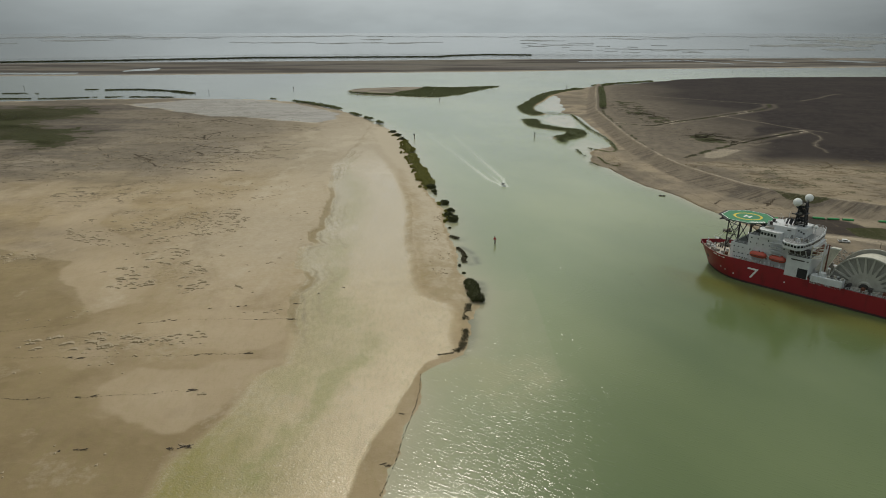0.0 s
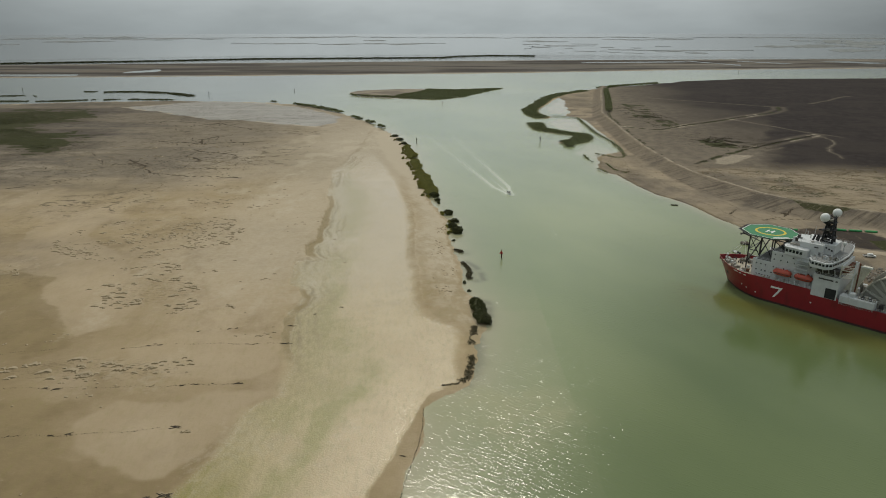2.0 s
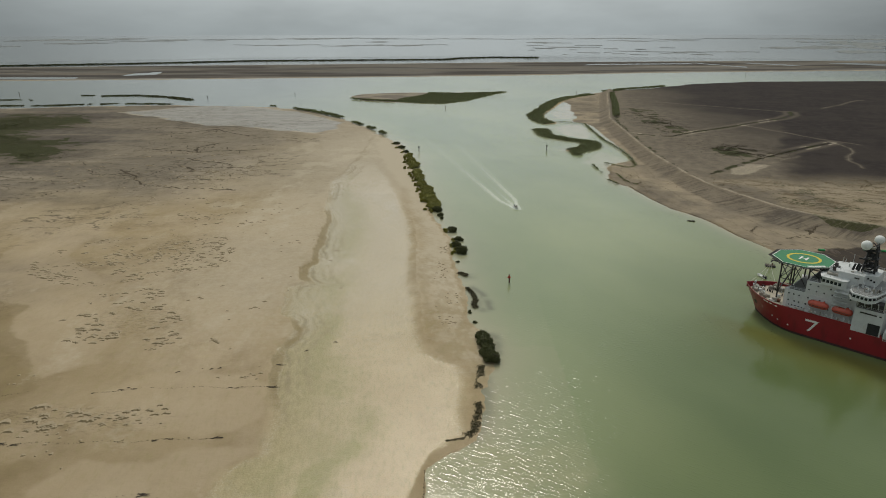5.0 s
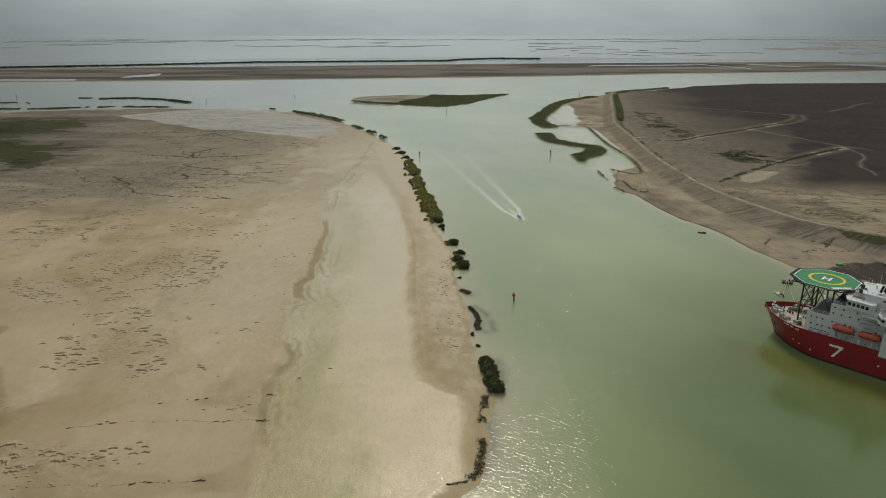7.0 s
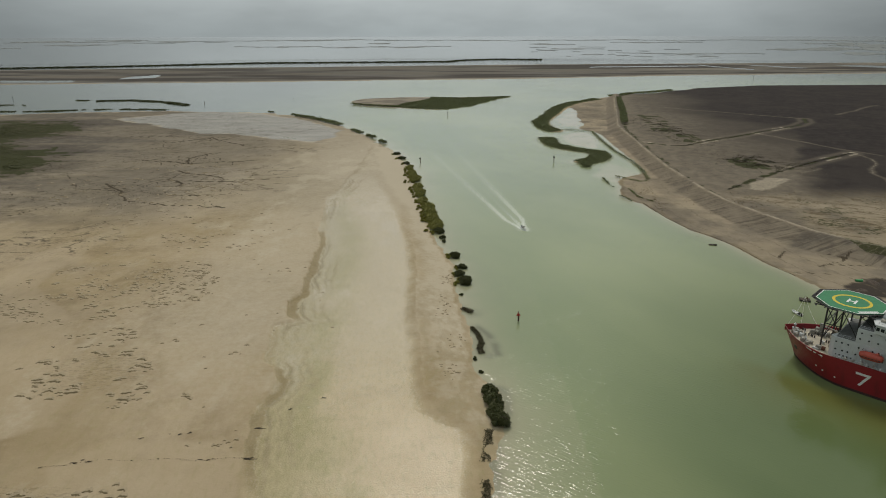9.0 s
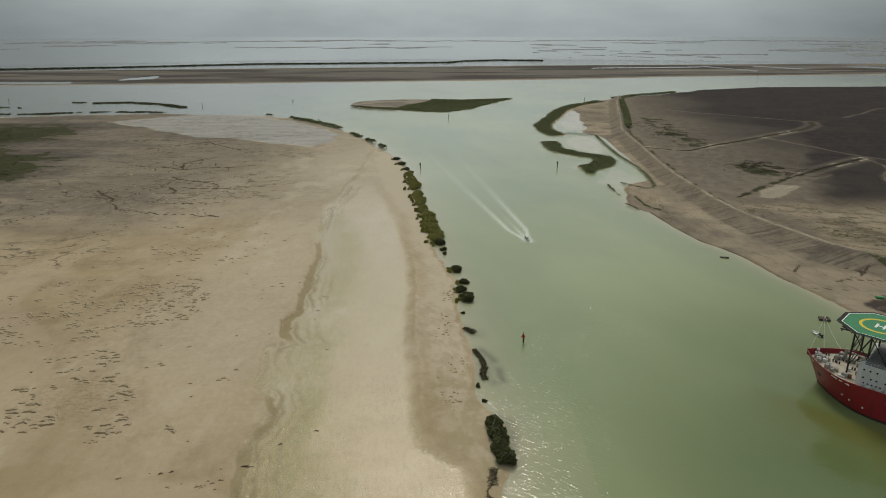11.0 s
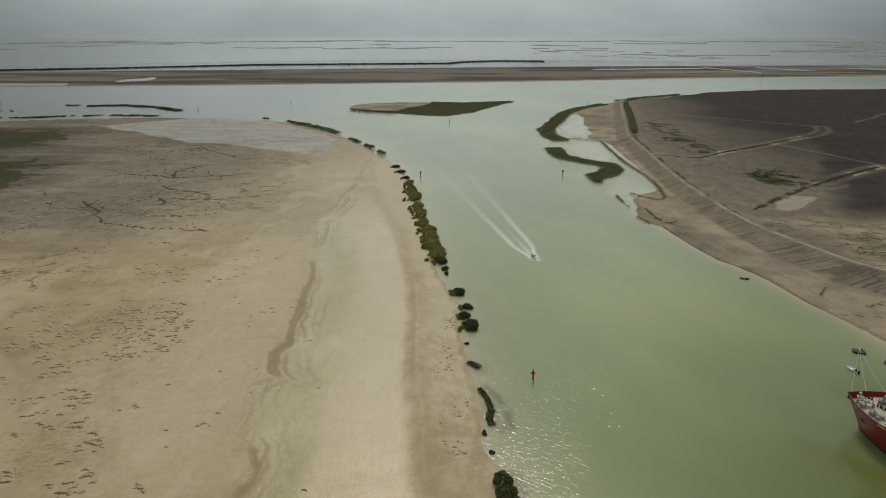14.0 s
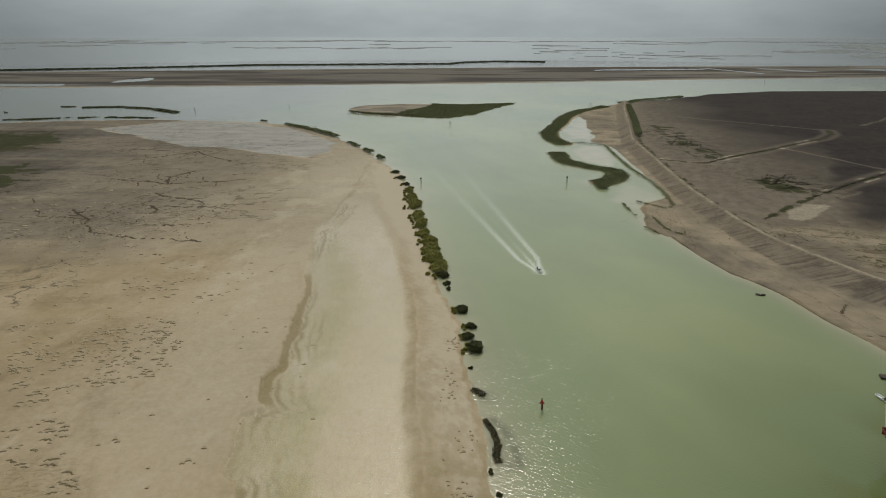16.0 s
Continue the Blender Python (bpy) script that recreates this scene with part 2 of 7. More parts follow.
def water_material():
    m, nt, p = material("green_channel_water")
    # broad tone patches, widened in colour to imitate soft cloud reflections
    n_big = tex_noise(nt, 0.009, 4, 0.5, stretch=(1, 0.5, 1, 20))
    c = blend(nt, (0.198, 0.236, 0.118), (0.272, 0.300, 0.150), remap(nt, n_big, 0.35, 0.65))
    c = blend(nt, c, blend(nt, (0.052, 0.084, 0.022), (0.086, 0.120, 0.038), remap(nt, n_big, 0.35, 0.65)), zone(nt, "deep"))
    c = blend(nt, c, (0.12, 0.125, 0.035), zone(nt, "plume"))
    c = blend(nt, c, (0.36, 0.325, 0.215), zone(nt, "shallow"))
    c = blend(nt, c, (0.115, 0.112, 0.066), zone(nt, "weed"))
    c = blend(nt, c, (0.31, 0.300, 0.165), calc(nt, "MULTIPLY", zone(nt, "fan"), remap(nt, tex_noise(nt, 0.06, 5, 0.6, distort=0.6), 0.32, 0.62, 0.2, 0.85)))
    c = blend(nt, c, (0.085, 0.095, 0.085), zone(nt, "far_grey"))
    c = blend(nt, c, (0.43, 0.375, 0.27), calc(nt, "MULTIPLY", zone(nt, "milky"), remap(nt, tex_noise(nt, 0.05, 4), 0.3, 0.6, 0.55, 0.95)))
    froth = calc(nt, "MULTIPLY", zone(nt, "foam"), remap(nt, tex_noise(nt, 0.8, 4, 0.7), 0.3, 0.58))
    c = blend(nt, c, (0.78, 0.80, 0.76), froth)
    link(nt, c, p.inputs["Base Color"])
    link(nt, remap(nt, froth, 0.0, 0.6, 0.09, 0.7), p.inputs["Roughness"])
    p.inputs["IOR"].default_value = 1.33
    crest = remap(nt, tex_noise(nt, 1.35, 2, 0.5, stretch=(0.24, 1.0, 1, -31), distort=0.3), 0.48, 0.85)
    crest = calc(nt, "POWER", crest, 1.35)
    gust = remap(nt, tex_noise(nt, 0.02, 3, 0.5, stretch=(0.6, 1.2, 1, 30)), 0.34, 0.60, 0.45, 1.0)
    crest = calc(nt, "MULTIPLY", crest, gust)
    chop = tex_noise(nt, 1.7, 2, 0.6, stretch=(0.6, 1.0, 1, 24))
    height = calc(nt, "ADD", crest, calc(nt, "MULTIPLY", chop, 0.22))
    relief(nt, p, height, 1.0, 0.066)
    return m


GROUND, WATER = ground_material(), water_material()

# ---- the lie of the land, in metres ----
LEFT_SHORE = [(-2400, 1030), (-729, 1063), (-594, 1097), (-472, 1116), (-368, 1099), (-299, 1089), (-243, 1053), (-197, 1004), (-148, 937), (-109, 861),
              (-85, 806), (-54, 722), (-39, 660), (-26, 560), (-19, 502), (-9, 437), (0, 396), (3, 361), (3, 335), (6, 309), (7, 288), (13, 274),
              (15, 262), (14.5, 250), (12, 240), (11, 230), (9.5, 217), (6.5, 205), (2, 197.5), (-6.7, 193.5), (-7.6, 189), (-7.5, 179), (-8.6, 169), (-11.2, 155), (-12.8, 142), (-15.8, 128.6), (-30, 70), (-70, -60), (-150, -400), (-2400, -400)]
# the wet channel across the flat: its west and east banks, x at y
FILM_WEST = [(20, -96), (100, -78), (129, -73), (142, -73.6), (153, -70), (165, -65.7), (189, -64), (195, -56), (215, -57.4), (258, -66), (276, -63), (286, -67), (290, -72), (309, -76.5), (321, -77), (326, -69), (334, -73), (347, -76.5), (356, -74), (376, -77), (426, -78), (509, -94), (560, -94), (720, -88)]
FILM_EAST = [(20, -58), (100, -32), (129, -24.2), (140, -21.6), (152, -19.9), (166, -16.2), (179, -12.6), (191, -9.9), (197, -7), (204, 3), (234, 5), (246, 2), (257, -9), (272, -12), (298, -14), (331, -18), (376, -20.5), (430, -25), (525, -42), (620, -65), (720, -84)]
POND = [(-501, 1012), (-455, 1066), (-395, 1100), (-312, 1094), (-244, 1038), (-180, 960), (-145, 895), (-138, 836), (-160, 806), (-210, 827), (-280, 868), (-317, 872), (-402, 942)]
RIGHT_SHORE = [(2400, 1640), (1105, 1631), (719, 1612), (553, 1537), (410, 1406), (351, 1391), (285, 1318), (205, 1190), (193, 1060), (177, 945),
               (168, 908), (182, 885), (181, 820), (179, 751), (178, 700), (175, 640), (150, 618), (140, 600), (132, 557), (134, 539), (141, 529), (145, 491), (151, 464), (160, 448),
               (167, 427), (171, 400), (176, 382), (182, 360), (186, 335), (186, 300), (192, 264), (240, 216), (320, 136), (520, -60), (700, -400), (2400, -400)]
SPIT_A = [(300, 1320), (225, 1233), (183, 1153), (156, 1063), (131, 987), (126, 930), (134, 895)]
SPIT_B = [(113, 834), (115, 787), (126, 760), (139, 749), (150, 738), (154, 715), (137, 695), (124, 688)]
LEVEE = [(323, 1352), (294, 1248), (214, 898), (198, 717), (192, 634), (192, 556), (195, 516), (205, 478), (217, 442), (234, 417), (276, 385), (399, 316), (855, 155)]
ISLAND = [(-188, 1258), (-165, 1318), (-98, 1345), (-5, 1340), (97, 1363), (39, 1245), (6, 1188), (-29, 1136), (-85, 1157), (-149, 1189)]
ISLAND_GREEN = [(-102, 1172), (-78, 1240), (-50, 1290), (-40, 1345), (20, 1326), (58, 1342), (118, 1362), (70, 1268), (30, 1176), (-8, 1136), (-48, 1142), (-92, 1164)]
FAR_BANK = [(-3400, 1500), (-1138, 1681), (-931, 1702), (-578, 1746), (-131, 1816), (187, 1865), (717, 2004), (1412, 2096), (3000, 2290), (3200, 2950), (1878, 2798), (978, 2747), (268, 2680), (-401, 2546), (-1019, 2440), (-1568, 2332), (-3400, 2000)]
BANK_PAN = [(-1500, 1800), (-1206, 1826), (-1012, 1824), (-970, 1746), (-1146, 1737), (-1500, 1700)]
BAR_WASH = [(-5, 190), (2, 196), (7, 202), (9, 215), (11.5, 246), (4, 246), (-3, 226)]
MILKY = [[(126, 640), (150, 694), (168, 650), (160, 606), (146, 600), (130, 598)], [(242, 1262), (207, 1180), (178, 1100), (154, 1020), (143, 930), (171, 931), (192, 1000), (207, 1068), (212, 1150)], [(126, 830), (150, 880), (172, 880), (174, 800), (160, 752), (140, 770)]]
# smooth pinkish lobes and olive-brown damp sand on the flat
PINK = [[(-247, 367), (-247, 397), (-232, 426), (-215, 424), (-205, 366), (-169, 329), (-141, 286), (-127, 246), (-138, 241), (-145, 235), (-157, 246), (-180, 275), (-190, 298), (-207, 306), (-232, 339)],
        [(-150, 420), (-106, 520), (-84, 430), (-80, 385), (-76, 320), (-70, 272), (-84, 258), (-104, 268), (-112, 300), (-122, 350)],
        [(-112, 179), (-105, 192), (-73, 197), (-58, 198), (-64, 190), (-65, 179), (-67, 165), (-74, 154), (-87, 156), (-104, 165)],
        [(-150, 900), (-100, 835), (-62, 720), (-42, 610), (-34, 520), (-88, 560), (-112, 640), (-150, 760)],
        [(-12, 440), (-20, 520), (-34, 610), (-56, 720), (-92, 820), (-112, 800), (-86, 690), (-60, 600), (-44, 520), (-26, 440)],
        [(-100, 236), (-70, 240), (-62, 234), (-62, 220), (-66, 206), (-90, 206), (-110, 214), (-116, 226)]]
BROWN = [[(-300, 330), (-237, 320), (-211, 306), (-189, 294), (-179, 272), (-162, 258), (-144, 235), (-140, 227), (-147, 217), (-167, 214), (-300, 214)],
         [(-300, 196), (-150, 196), (-112, 194), (-118, 180), (-108, 162), (-88, 152), (-76, 146), (-78, 120), (-120, 60), (-300, 60)]]
SILT_FAN = [(-2, 194), (12, 200), (30, 196), (36, 182), (26, 172), (10, 176), (-2, 182)]
FAR_POOLS = [[(925, 2600), (960, 2640), (1030, 2300), (1000, 2260)], [(1110, 2600), (1160, 2620), (1260, 2400), (1210, 2360)], [(1420, 2560), (1560, 2600), (1650, 2420), (1510, 2370)], [(500, 2440), (520, 2520), (930, 2590), (915, 2510)]]
BANK_POND = [(-917, 1850), (-940, 1985), (-881, 2074), (-835, 1924)]
WEST_GREEN_A = [(-1400, 1000), (-651, 945), (-593, 959), (-522, 938), (-497, 862), (-523, 817), (-563, 812), (-1300, 800)]
WEST_GREEN_B = [(-1300, 790), (-546, 787), (-508, 782), (-454, 749), (-400, 687), (-399, 644), (-467, 668), (-1200, 640)]
DARK_PAN_A = [(226, 428), (247, 436), (262, 412), (262, 398), (240, 396), (229, 408)]
DARK_PAN_B = [(234, 355), (262, 352), (300, 300), (250, 318), (231, 334)]
SPOIL_AREA = [(194, 366), (200, 372), (214, 380), (230, 378), (246, 366), (252, 350), (244, 334), (226, 336), (208, 346), (198, 356)]
SALT_PAN = [(232, 566), (244, 590), (268, 609), (285, 604), (262, 572), (244, 560)]
DITCH_A = [(215, 795), (240, 772), (256, 772), (294, 805), (349, 844), (402, 886), (459, 929), (490, 965), (504, 998)]
DITCH_B = [(218, 566), (258, 605), (293, 636), (347, 680), (410, 726)]
STREAM = [(267, 598), (296, 620), (335, 648)]
PALE_TRACKS = [[(356, 1146), (392, 1109), (426, 1074), (466, 1035), (504, 998)], [(372, 860), (385, 832), (394, 805), (405, 771), (430, 715)], [(410, 728), (403, 679), (369, 627), (360, 590)], [(579, 1047), (633, 1094), (719, 1177)]]
ACCESS_ROAD = [(192, 352), (209, 339), (223, 331), (240, 317), (330, 230)]
CREEKS = [[(-287, 590), (-263, 564), (-260, 552), (-247, 534), (-228, 527), (-210, 521), (-187, 518), (-160, 514)], [(-305, 693), (-279, 686), (-255, 674), (-236, 684), (-206, 687)], [(-339, 789), (-313, 807), (-292, 835), (-263, 807), (-245, 789)],
          [(-192, 488), (-176, 488)], [(-251, 640), (-223, 624), (-212, 621)], [(-229, 600), (-209, 600), (-182, 600)], [(-206, 549), (-187, 553), (-176, 557)], [(-340, 470), (-301, 496), (-296, 509), (-291, 519)]]
CREEKS += [[(-233, 479), (-226, 471), (-222, 468)], [(-245, 609), (-227, 590), (-225, 580)], [(-390, 844), (-356, 848), (-320, 838)], [(-263, 564), (-300, 572), (-330, 560)], [(-255, 674), (-262, 700), (-250, 730)], [(-292, 835), (-296, 800)]]
# short side creeks branching off, and strays between
SIDE_CREEKS, rs_creek = [], np.random.RandomState(77)
for line in CREEKS:
    for (x0, y0), (x1, y1) in zip(line, line[1:]):
        for k in range(2):
            f, way = rs_creek.uniform(0, 1), rs_creek.choice([-1, 1])
            run, rise_ = rs_creek.uniform(-22, 22), way * rs_creek.uniform(8, 34)
            px0, py0 = x0 + (x1 - x0) * f, y0 + (y1 - y0) * f
            SIDE_CREEKS.append([(px0, py0), (px0 + run * 0.6, py0 + rise_ * 0.4), (px0 + run * 0.9, py0 + rise_)])
for k in range(34):
    px0, py0 = rs_creek.uniform(-420, -170), rs_creek.uniform(470, 860)
    run = rs_creek.uniform(14, 44)
    SIDE_CREEKS.append([(px0, py0), (px0 + run * 0.5, py0 + rs_creek.uniform(-9, 9)), (px0 + run, py0 + rs_creek.uniform(-14, 14))])
# fields of scour pits: centre, half sizes, strength
PITS = [(-123, 211, 42, 9, 1.0), (-132, 282, 26, 22, 0.9), (-160, 386, 55, 34, 0.7), (-211, 294, 30, 20, 0.7), (-72, 237, 14, 6, 0.5), (-171, 369, 34, 26, 0.7), (-184, 430, 60, 26, 0.6), (-98, 176, 30, 3, 0.5), (-110, 262, 22, 8, 0.6), (-95, 330, 20, 50, 0.12), (1, 345, 8, 62, 0.45), (-2, 300, 7, 30, 0.5)]
GULLIES = [[(172, 388), (186, 386), (199, 383)], [(196, 395), (205, 400), (212, 402), (223, 413)], [(212, 402), (216, 408), (210, 415)], [(200, 398), (222, 396)], [(208, 377), (213, 373), (219, 378)], [(190, 420), (182, 410)]]
SHIP_BOW, SHIP_AFT = (132.0, 296.5), (0.703, -0.711)   # stem at the waterline, way aft


def polygon_depth(px, py, poly):
    """Distance to a polygon's edge, positive inside."""
    inside = np.zeros(px.shape, bool)
    best = np.full(px.shape, 1e12)
    for (x0, y0), (x1, y1) in zip(poly, poly[1:] + poly[:1]):
        dx, dy = x1 - x0, y1 - y0
        k = np.clip(((px - x0) * dx + (py - y0) * dy) / (dx * dx + dy * dy), 0, 1)
        best = np.minimum(best, (px - x0 - k * dx) ** 2 + (py - y0 - k * dy) ** 2)
        if dy:
            inside ^= ((y0 > py) != (y1 > py)) & (px < dx * (py - y0) / dy + x0)
    return np.where(inside, 1, -1) * np.sqrt(best)


def line_distance(px, py, pts):
    """Distance to a polyline, and the side: positive to its left."""
    best, side = np.full(px.shape, 1e12), np.zeros(px.shape)
    for (x0, y0), (x1, y1) in zip(pts, pts[1:]):
        dx, dy = x1 - x0, y1 - y0
        k = np.clip(((px - x0) * dx + (py - y0) * dy) / (dx * dx + dy * dy), 0, 1)
        d = (px - x0 - k * dx) ** 2 + (py - y0 - k * dy) ** 2
        near = d < best
        best = np.where(near, d, best)
        side = np.where(near, np.sign(dx * (py - y0) - dy * (px - x0)), side)
    return np.sqrt(best), side


def line_arc(px, py, pts):
    """How far along a polyline the nearest point lies."""
    best, arc, run = np.full(px.shape, 1e12), np.zeros(px.shape), 0.0
    for (x0, y0), (x1, y1) in zip(pts, pts[1:]):
        dx, dy = x1 - x0, y1 - y0
        k = np.clip(((px - x0) * dx + (py - y0) * dy) / (dx * dx + dy * dy), 0, 1)
        d = (px - x0 - k * dx) ** 2 + (py - y0 - k * dy) ** 2
        near = d < best
        best, arc = np.where(near, d, best), np.where(near, run + k * math.hypot(dx, dy), arc)
        run += math.hypot(dx, dy)
    return arc


def nearest(px, py, lines):
    return np.minimum.reduce([line_distance(px, py, l)[0] for l in lines])


LATTICES = {}


def lattice(seed):
    if seed not in LATTICES:
        LATTICES[seed] = np.random.RandomState(seed).rand(256, 256)
    return LATTICES[seed]


def wave(px, py, size, seed, octaves=4, gain=0.5):
    """Smooth value noise between 0 and 1."""
    total, weight, amp = 0, 0, 1.0
    for o in range(octaves):
        grid = lattice(seed + o)
        u, v = px / size * 2 ** o + 37.7, py / size * 2 ** o + 11.3
        iu, iv = np.floor(u).astype(int), np.floor(v).astype(int)
        fu, fv = u - iu, v - iv
        fu, fv = fu * fu * (3 - 2 * fu), fv * fv * (3 - 2 * fv)
        a, b = grid[iu % 256, iv % 256], grid[(iu + 1) % 256, iv % 256]
        c, d = grid[iu % 256, (iv + 1) % 256], grid[(iu + 1) % 256, (iv + 1) % 256]
        total = total + amp * ((a * (1 - fu) + b * fu) * (1 - fv) + (c * (1 - fu) + d * fu) * fv)
        weight, amp = weight + amp, amp * gain
    return total / weight


def soft(v, a, b):
    k = np.clip((v - a) / (b - a), 0, 1)
    return k * k * (3 - 2 * k)


def survey(px, py, shore_only=False):
    """Height and surface zones at plan points."""
    fray = wave(px, py, 26, 3, 5, 0.6) - 0.5
    reach = np.hypot(px, py)
    scale = np.clip(reach / 250, 0.6, 5)
    left = polygon_depth(px, py, LEFT_SHORE) + fray * 6 * scale + (wave(px, py, 7, 9, 4, 0.6) - 0.5) * 4.5
    right = polygon_depth(px, py, RIGHT_SHORE) + fray * 3.5 * scale
    island = polygon_depth(px, py, ISLAND) + fray * 14
    bank = polygon_depth(px, py, FAR_BANK) + fray * 30
    pond = polygon_depth(px, py, POND) + fray * 22
    spit_a = 9 - line_distance(px, py, SPIT_A)[0] + fray * 8
    spit_b = 5 - line_distance(px, py, SPIT_B)[0] + fray * 8
    shore = np.maximum.reduce([left, right, island, bank, spit_a, spit_b])
    if shore_only:
        return shore
    n1, n2, n3 = wave(px, py, 130, 70, 5), wave(px, py, 34, 80, 5), wave(px, py, 9, 85, 4)
    drift = wave(px, py * 0.22, 16, 95, 4)
    # the wet channel: u runs from its west bank (0) to its east bank (1)
    ledge = wave(px, py, 30, 110, 3) - 0.5
    wx_ = np.interp(py, [q[0] for q in FILM_WEST], [q[1] for q in FILM_WEST]) + np.round((ledge * 26 + fray * 6) / 5) * 0.8 + fray * 4.5
    ex_ = np.interp(py, [q[0] for q in FILM_EAST], [q[1] for q in FILM_EAST]) + fray * 7
    span = np.maximum(ex_ - wx_, 6)
    u = (px - wx_) / span
    north = 1 - soft(py, 430, 690)
    inside = np.where(left > 0, np.where(py < 232, soft(px - wx_, -2.5, 4.5), soft(px - wx_, -0.4, 0.8)) * (1 - np.where(py < 200, soft(px - ex_, -0.7, 0.7), soft(px - ex_, -5, 2))), 0)
    film = inside * (0.15 + 0.85 * north) * (1 - soft(py, 600, 720)) 
    h = np.where(shore > 0, np.minimum(shore * 0.03, 0.7), np.maximum(shore * 0.06, -4.0))
    h = h + np.where(shore > 0, soft(shore, 0, 25) * (wave(px, py, 60, 21, 5) - 0.45) * 0.9, 0)
    h = h * (1 - 0.85 * (1 - soft(np.abs(px - wx_), 4, 34)) * soft(270 - py, 0, 30))
    h = h * (1 - film) + 0.04 * film
    h = np.where(left > 1.0, np.maximum(h, 0.03), h)
    wetland = np.where(left > 0, pond, -9)
    h = np.where(wetland > -5, h * (1 - soft(wetland, -5, 2)) + 0.05 * soft(wetland, -5, 2), h)
    bank_pond = np.maximum.reduce([polygon_depth(px, py, q) for q in [BANK_POND, BANK_PAN] + FAR_POOLS]) + fray * 30
    h = np.where(bank_pond > 0, -0.3, h)
    # raised field behind the levee, the levee with its gullied outer face
    d, side = line_distance(px, py, LEVEE)
    arc = line_arc(px, py, LEVEE)
    inland = np.where(right > 0, side, 0)      # positive: landward of the crest
    levee_on = (right > 0) & (py > 330)
    h = np.where(right > 0, np.where(inland > 0, 1.2 + h * 0.6 * soft(d, 0, 40), h), h)
    gully = wave(arc + 0.30 * d + 5 * (n3 - 0.5), d * 0.12, 4.2, 55, 4, 0.65)
    cut = soft(np.abs(gully - 0.5), 0.0, 0.16)          # 0 in a gully
    width = np.where(inland > 0, 9, 15 + 9 * soft(560 - py, 0, 120) + 4 * (n2 - 0.5))
    profile = np.clip(1 - np.maximum(d - 1.3, 0) / width, 0, 1)
    levee = 6.0 * profile ** 1.15
    on_face = levee_on & (inland <= 0)
    levee = levee - np.where(on_face & (profile < 0.98), (1 - cut) * (0.35 + 0.40 * soft(640 - py, 0, 140)) * (0.25 + 0.75 * soft(py, 420, 500)) * np.sqrt(profile * (1 - profile)) * 2 * 0.5, 0)
    h = np.where(levee_on, np.maximum(h, h * 0.4 + levee), h)
    # quay side by the ship: made ground
    quay = soft(right, 3, 9) * soft(345 - py, 0, 25) * soft(330 - px, 0, 60)
    h = h * (1 - quay) + 2.6 * quay
    behind = np.where((right > 0) & (inland > 0), 1, 0)
    zones = {"film": film, "olive": np.clip((1 - soft(u, 0.05, 0.45)) + soft(175 - py, 0, 45) * (1 - soft(u, 0.6, 0.9)), 0, 1) * inside}
    # brown wet margins: inside the west bank, along the east bank, the pool by the mangroves, wrack at the shores
    rim = px - wx_
    gone = 0.45 + 0.55 * soft(wave(px, py, 19, 410, 3), 0.36, 0.56)
    margin = inside * (1 - soft(rim, 2.0 + 6.0 * np.maximum(n2 - 0.38, 0), 3.2 + 8 * np.maximum(n2 - 0.35, 0))) * (1 - 0.55 * soft(py, 400, 520)) * gone * soft(py, 198, 235)
    terrace = rim + 7 * (n2 - 0.5) + 3 * (n3 - 0.5)
    second = sum(k * np.exp(-((terrace - at) / wide) ** 2) for at, wide, k in ((4.5, 0.55, 0.5), (7.2, 1.1, 0.62), (11.5, 0.5, 0.4), (15.0, 1.3, 0.35)))
    second = inside * second * soft(py, 195, 225) * soft(wave(px, py * 0.6, 24, 420, 3), 0.36, 0.58)
    strip = np.where(left > 0, soft(px - ex_, -4.2, -2.8) * (1 - soft(px - ex_, 1.0, 2.0)) * north * (0.45 + 0.55 * soft(n2 + 0.5 * (n3 - 0.5), 0.32, 0.52)) * soft(py, 252, 272) * (1 - soft(py, 400, 500)), 0) * 0.30
    zones["film"] = np.maximum(film * (1 - 0.7 * margin), 0.55 * np.where(left > 0, soft(wetland, -3, 5), 0))
    pool = soft(9.5 + fray * 5 - np.hypot(px - 0.5, (py - 254) * 0.8), -0.5, 4) * 0.12
    bar_dry = soft(left, 0.3, 1.5) * (1 - soft(py, 186, 200)) * soft(px - ex_, -0.2, 0.8) * 0.22
    wrack = np.where(left > 0, soft(2.0 - np.abs(left - 1.2), 0, 1.2) * soft(n3, 0.45, 0.6), 0) * 0.3
    beach_edge = np.where(right > 0, soft(1.5 + 1.2 * n3 - np.abs(right - 1.4), 0, 0.9), 0) * np.where(py < 640, 0.85, 0.4)
    zones["wet"] = np.clip(np.maximum.reduce([margin, second * 1.5, strip * 1.9, pool, bar_dry, wrack, beach_edge]), 0, 1)
    zones["algae"] = np.where(left > 0, 0.72 * np.exp(-((u - 0.33 - 0.16 * (drift - 0.5)) / 0.17) ** 2) * inside * soft(n2 * 0.5 + drift * 0.5 + n3 * 0.35, 0.46, 0.80) * (1 - 0.7 * soft(py, 450, 650)), 0)
    zones["algae"] = np.maximum(zones["algae"], inside * soft(205 - py, 0, 60) * (1 - soft(u, 0.45, 0.75)) * soft(drift, 0.3, 0.6) * 0.25)
    zones["algae"] = np.maximum(zones["algae"], inside * np.exp(-((u - 0.50 + 0.10 * (drift - 0.5)) / 0.10) ** 2) * soft(py, 120, 140) * soft(245 - py, 0, 60) * soft(n3 * 0.5 + drift * 0.6, 0.30, 0.6) * 1.3)
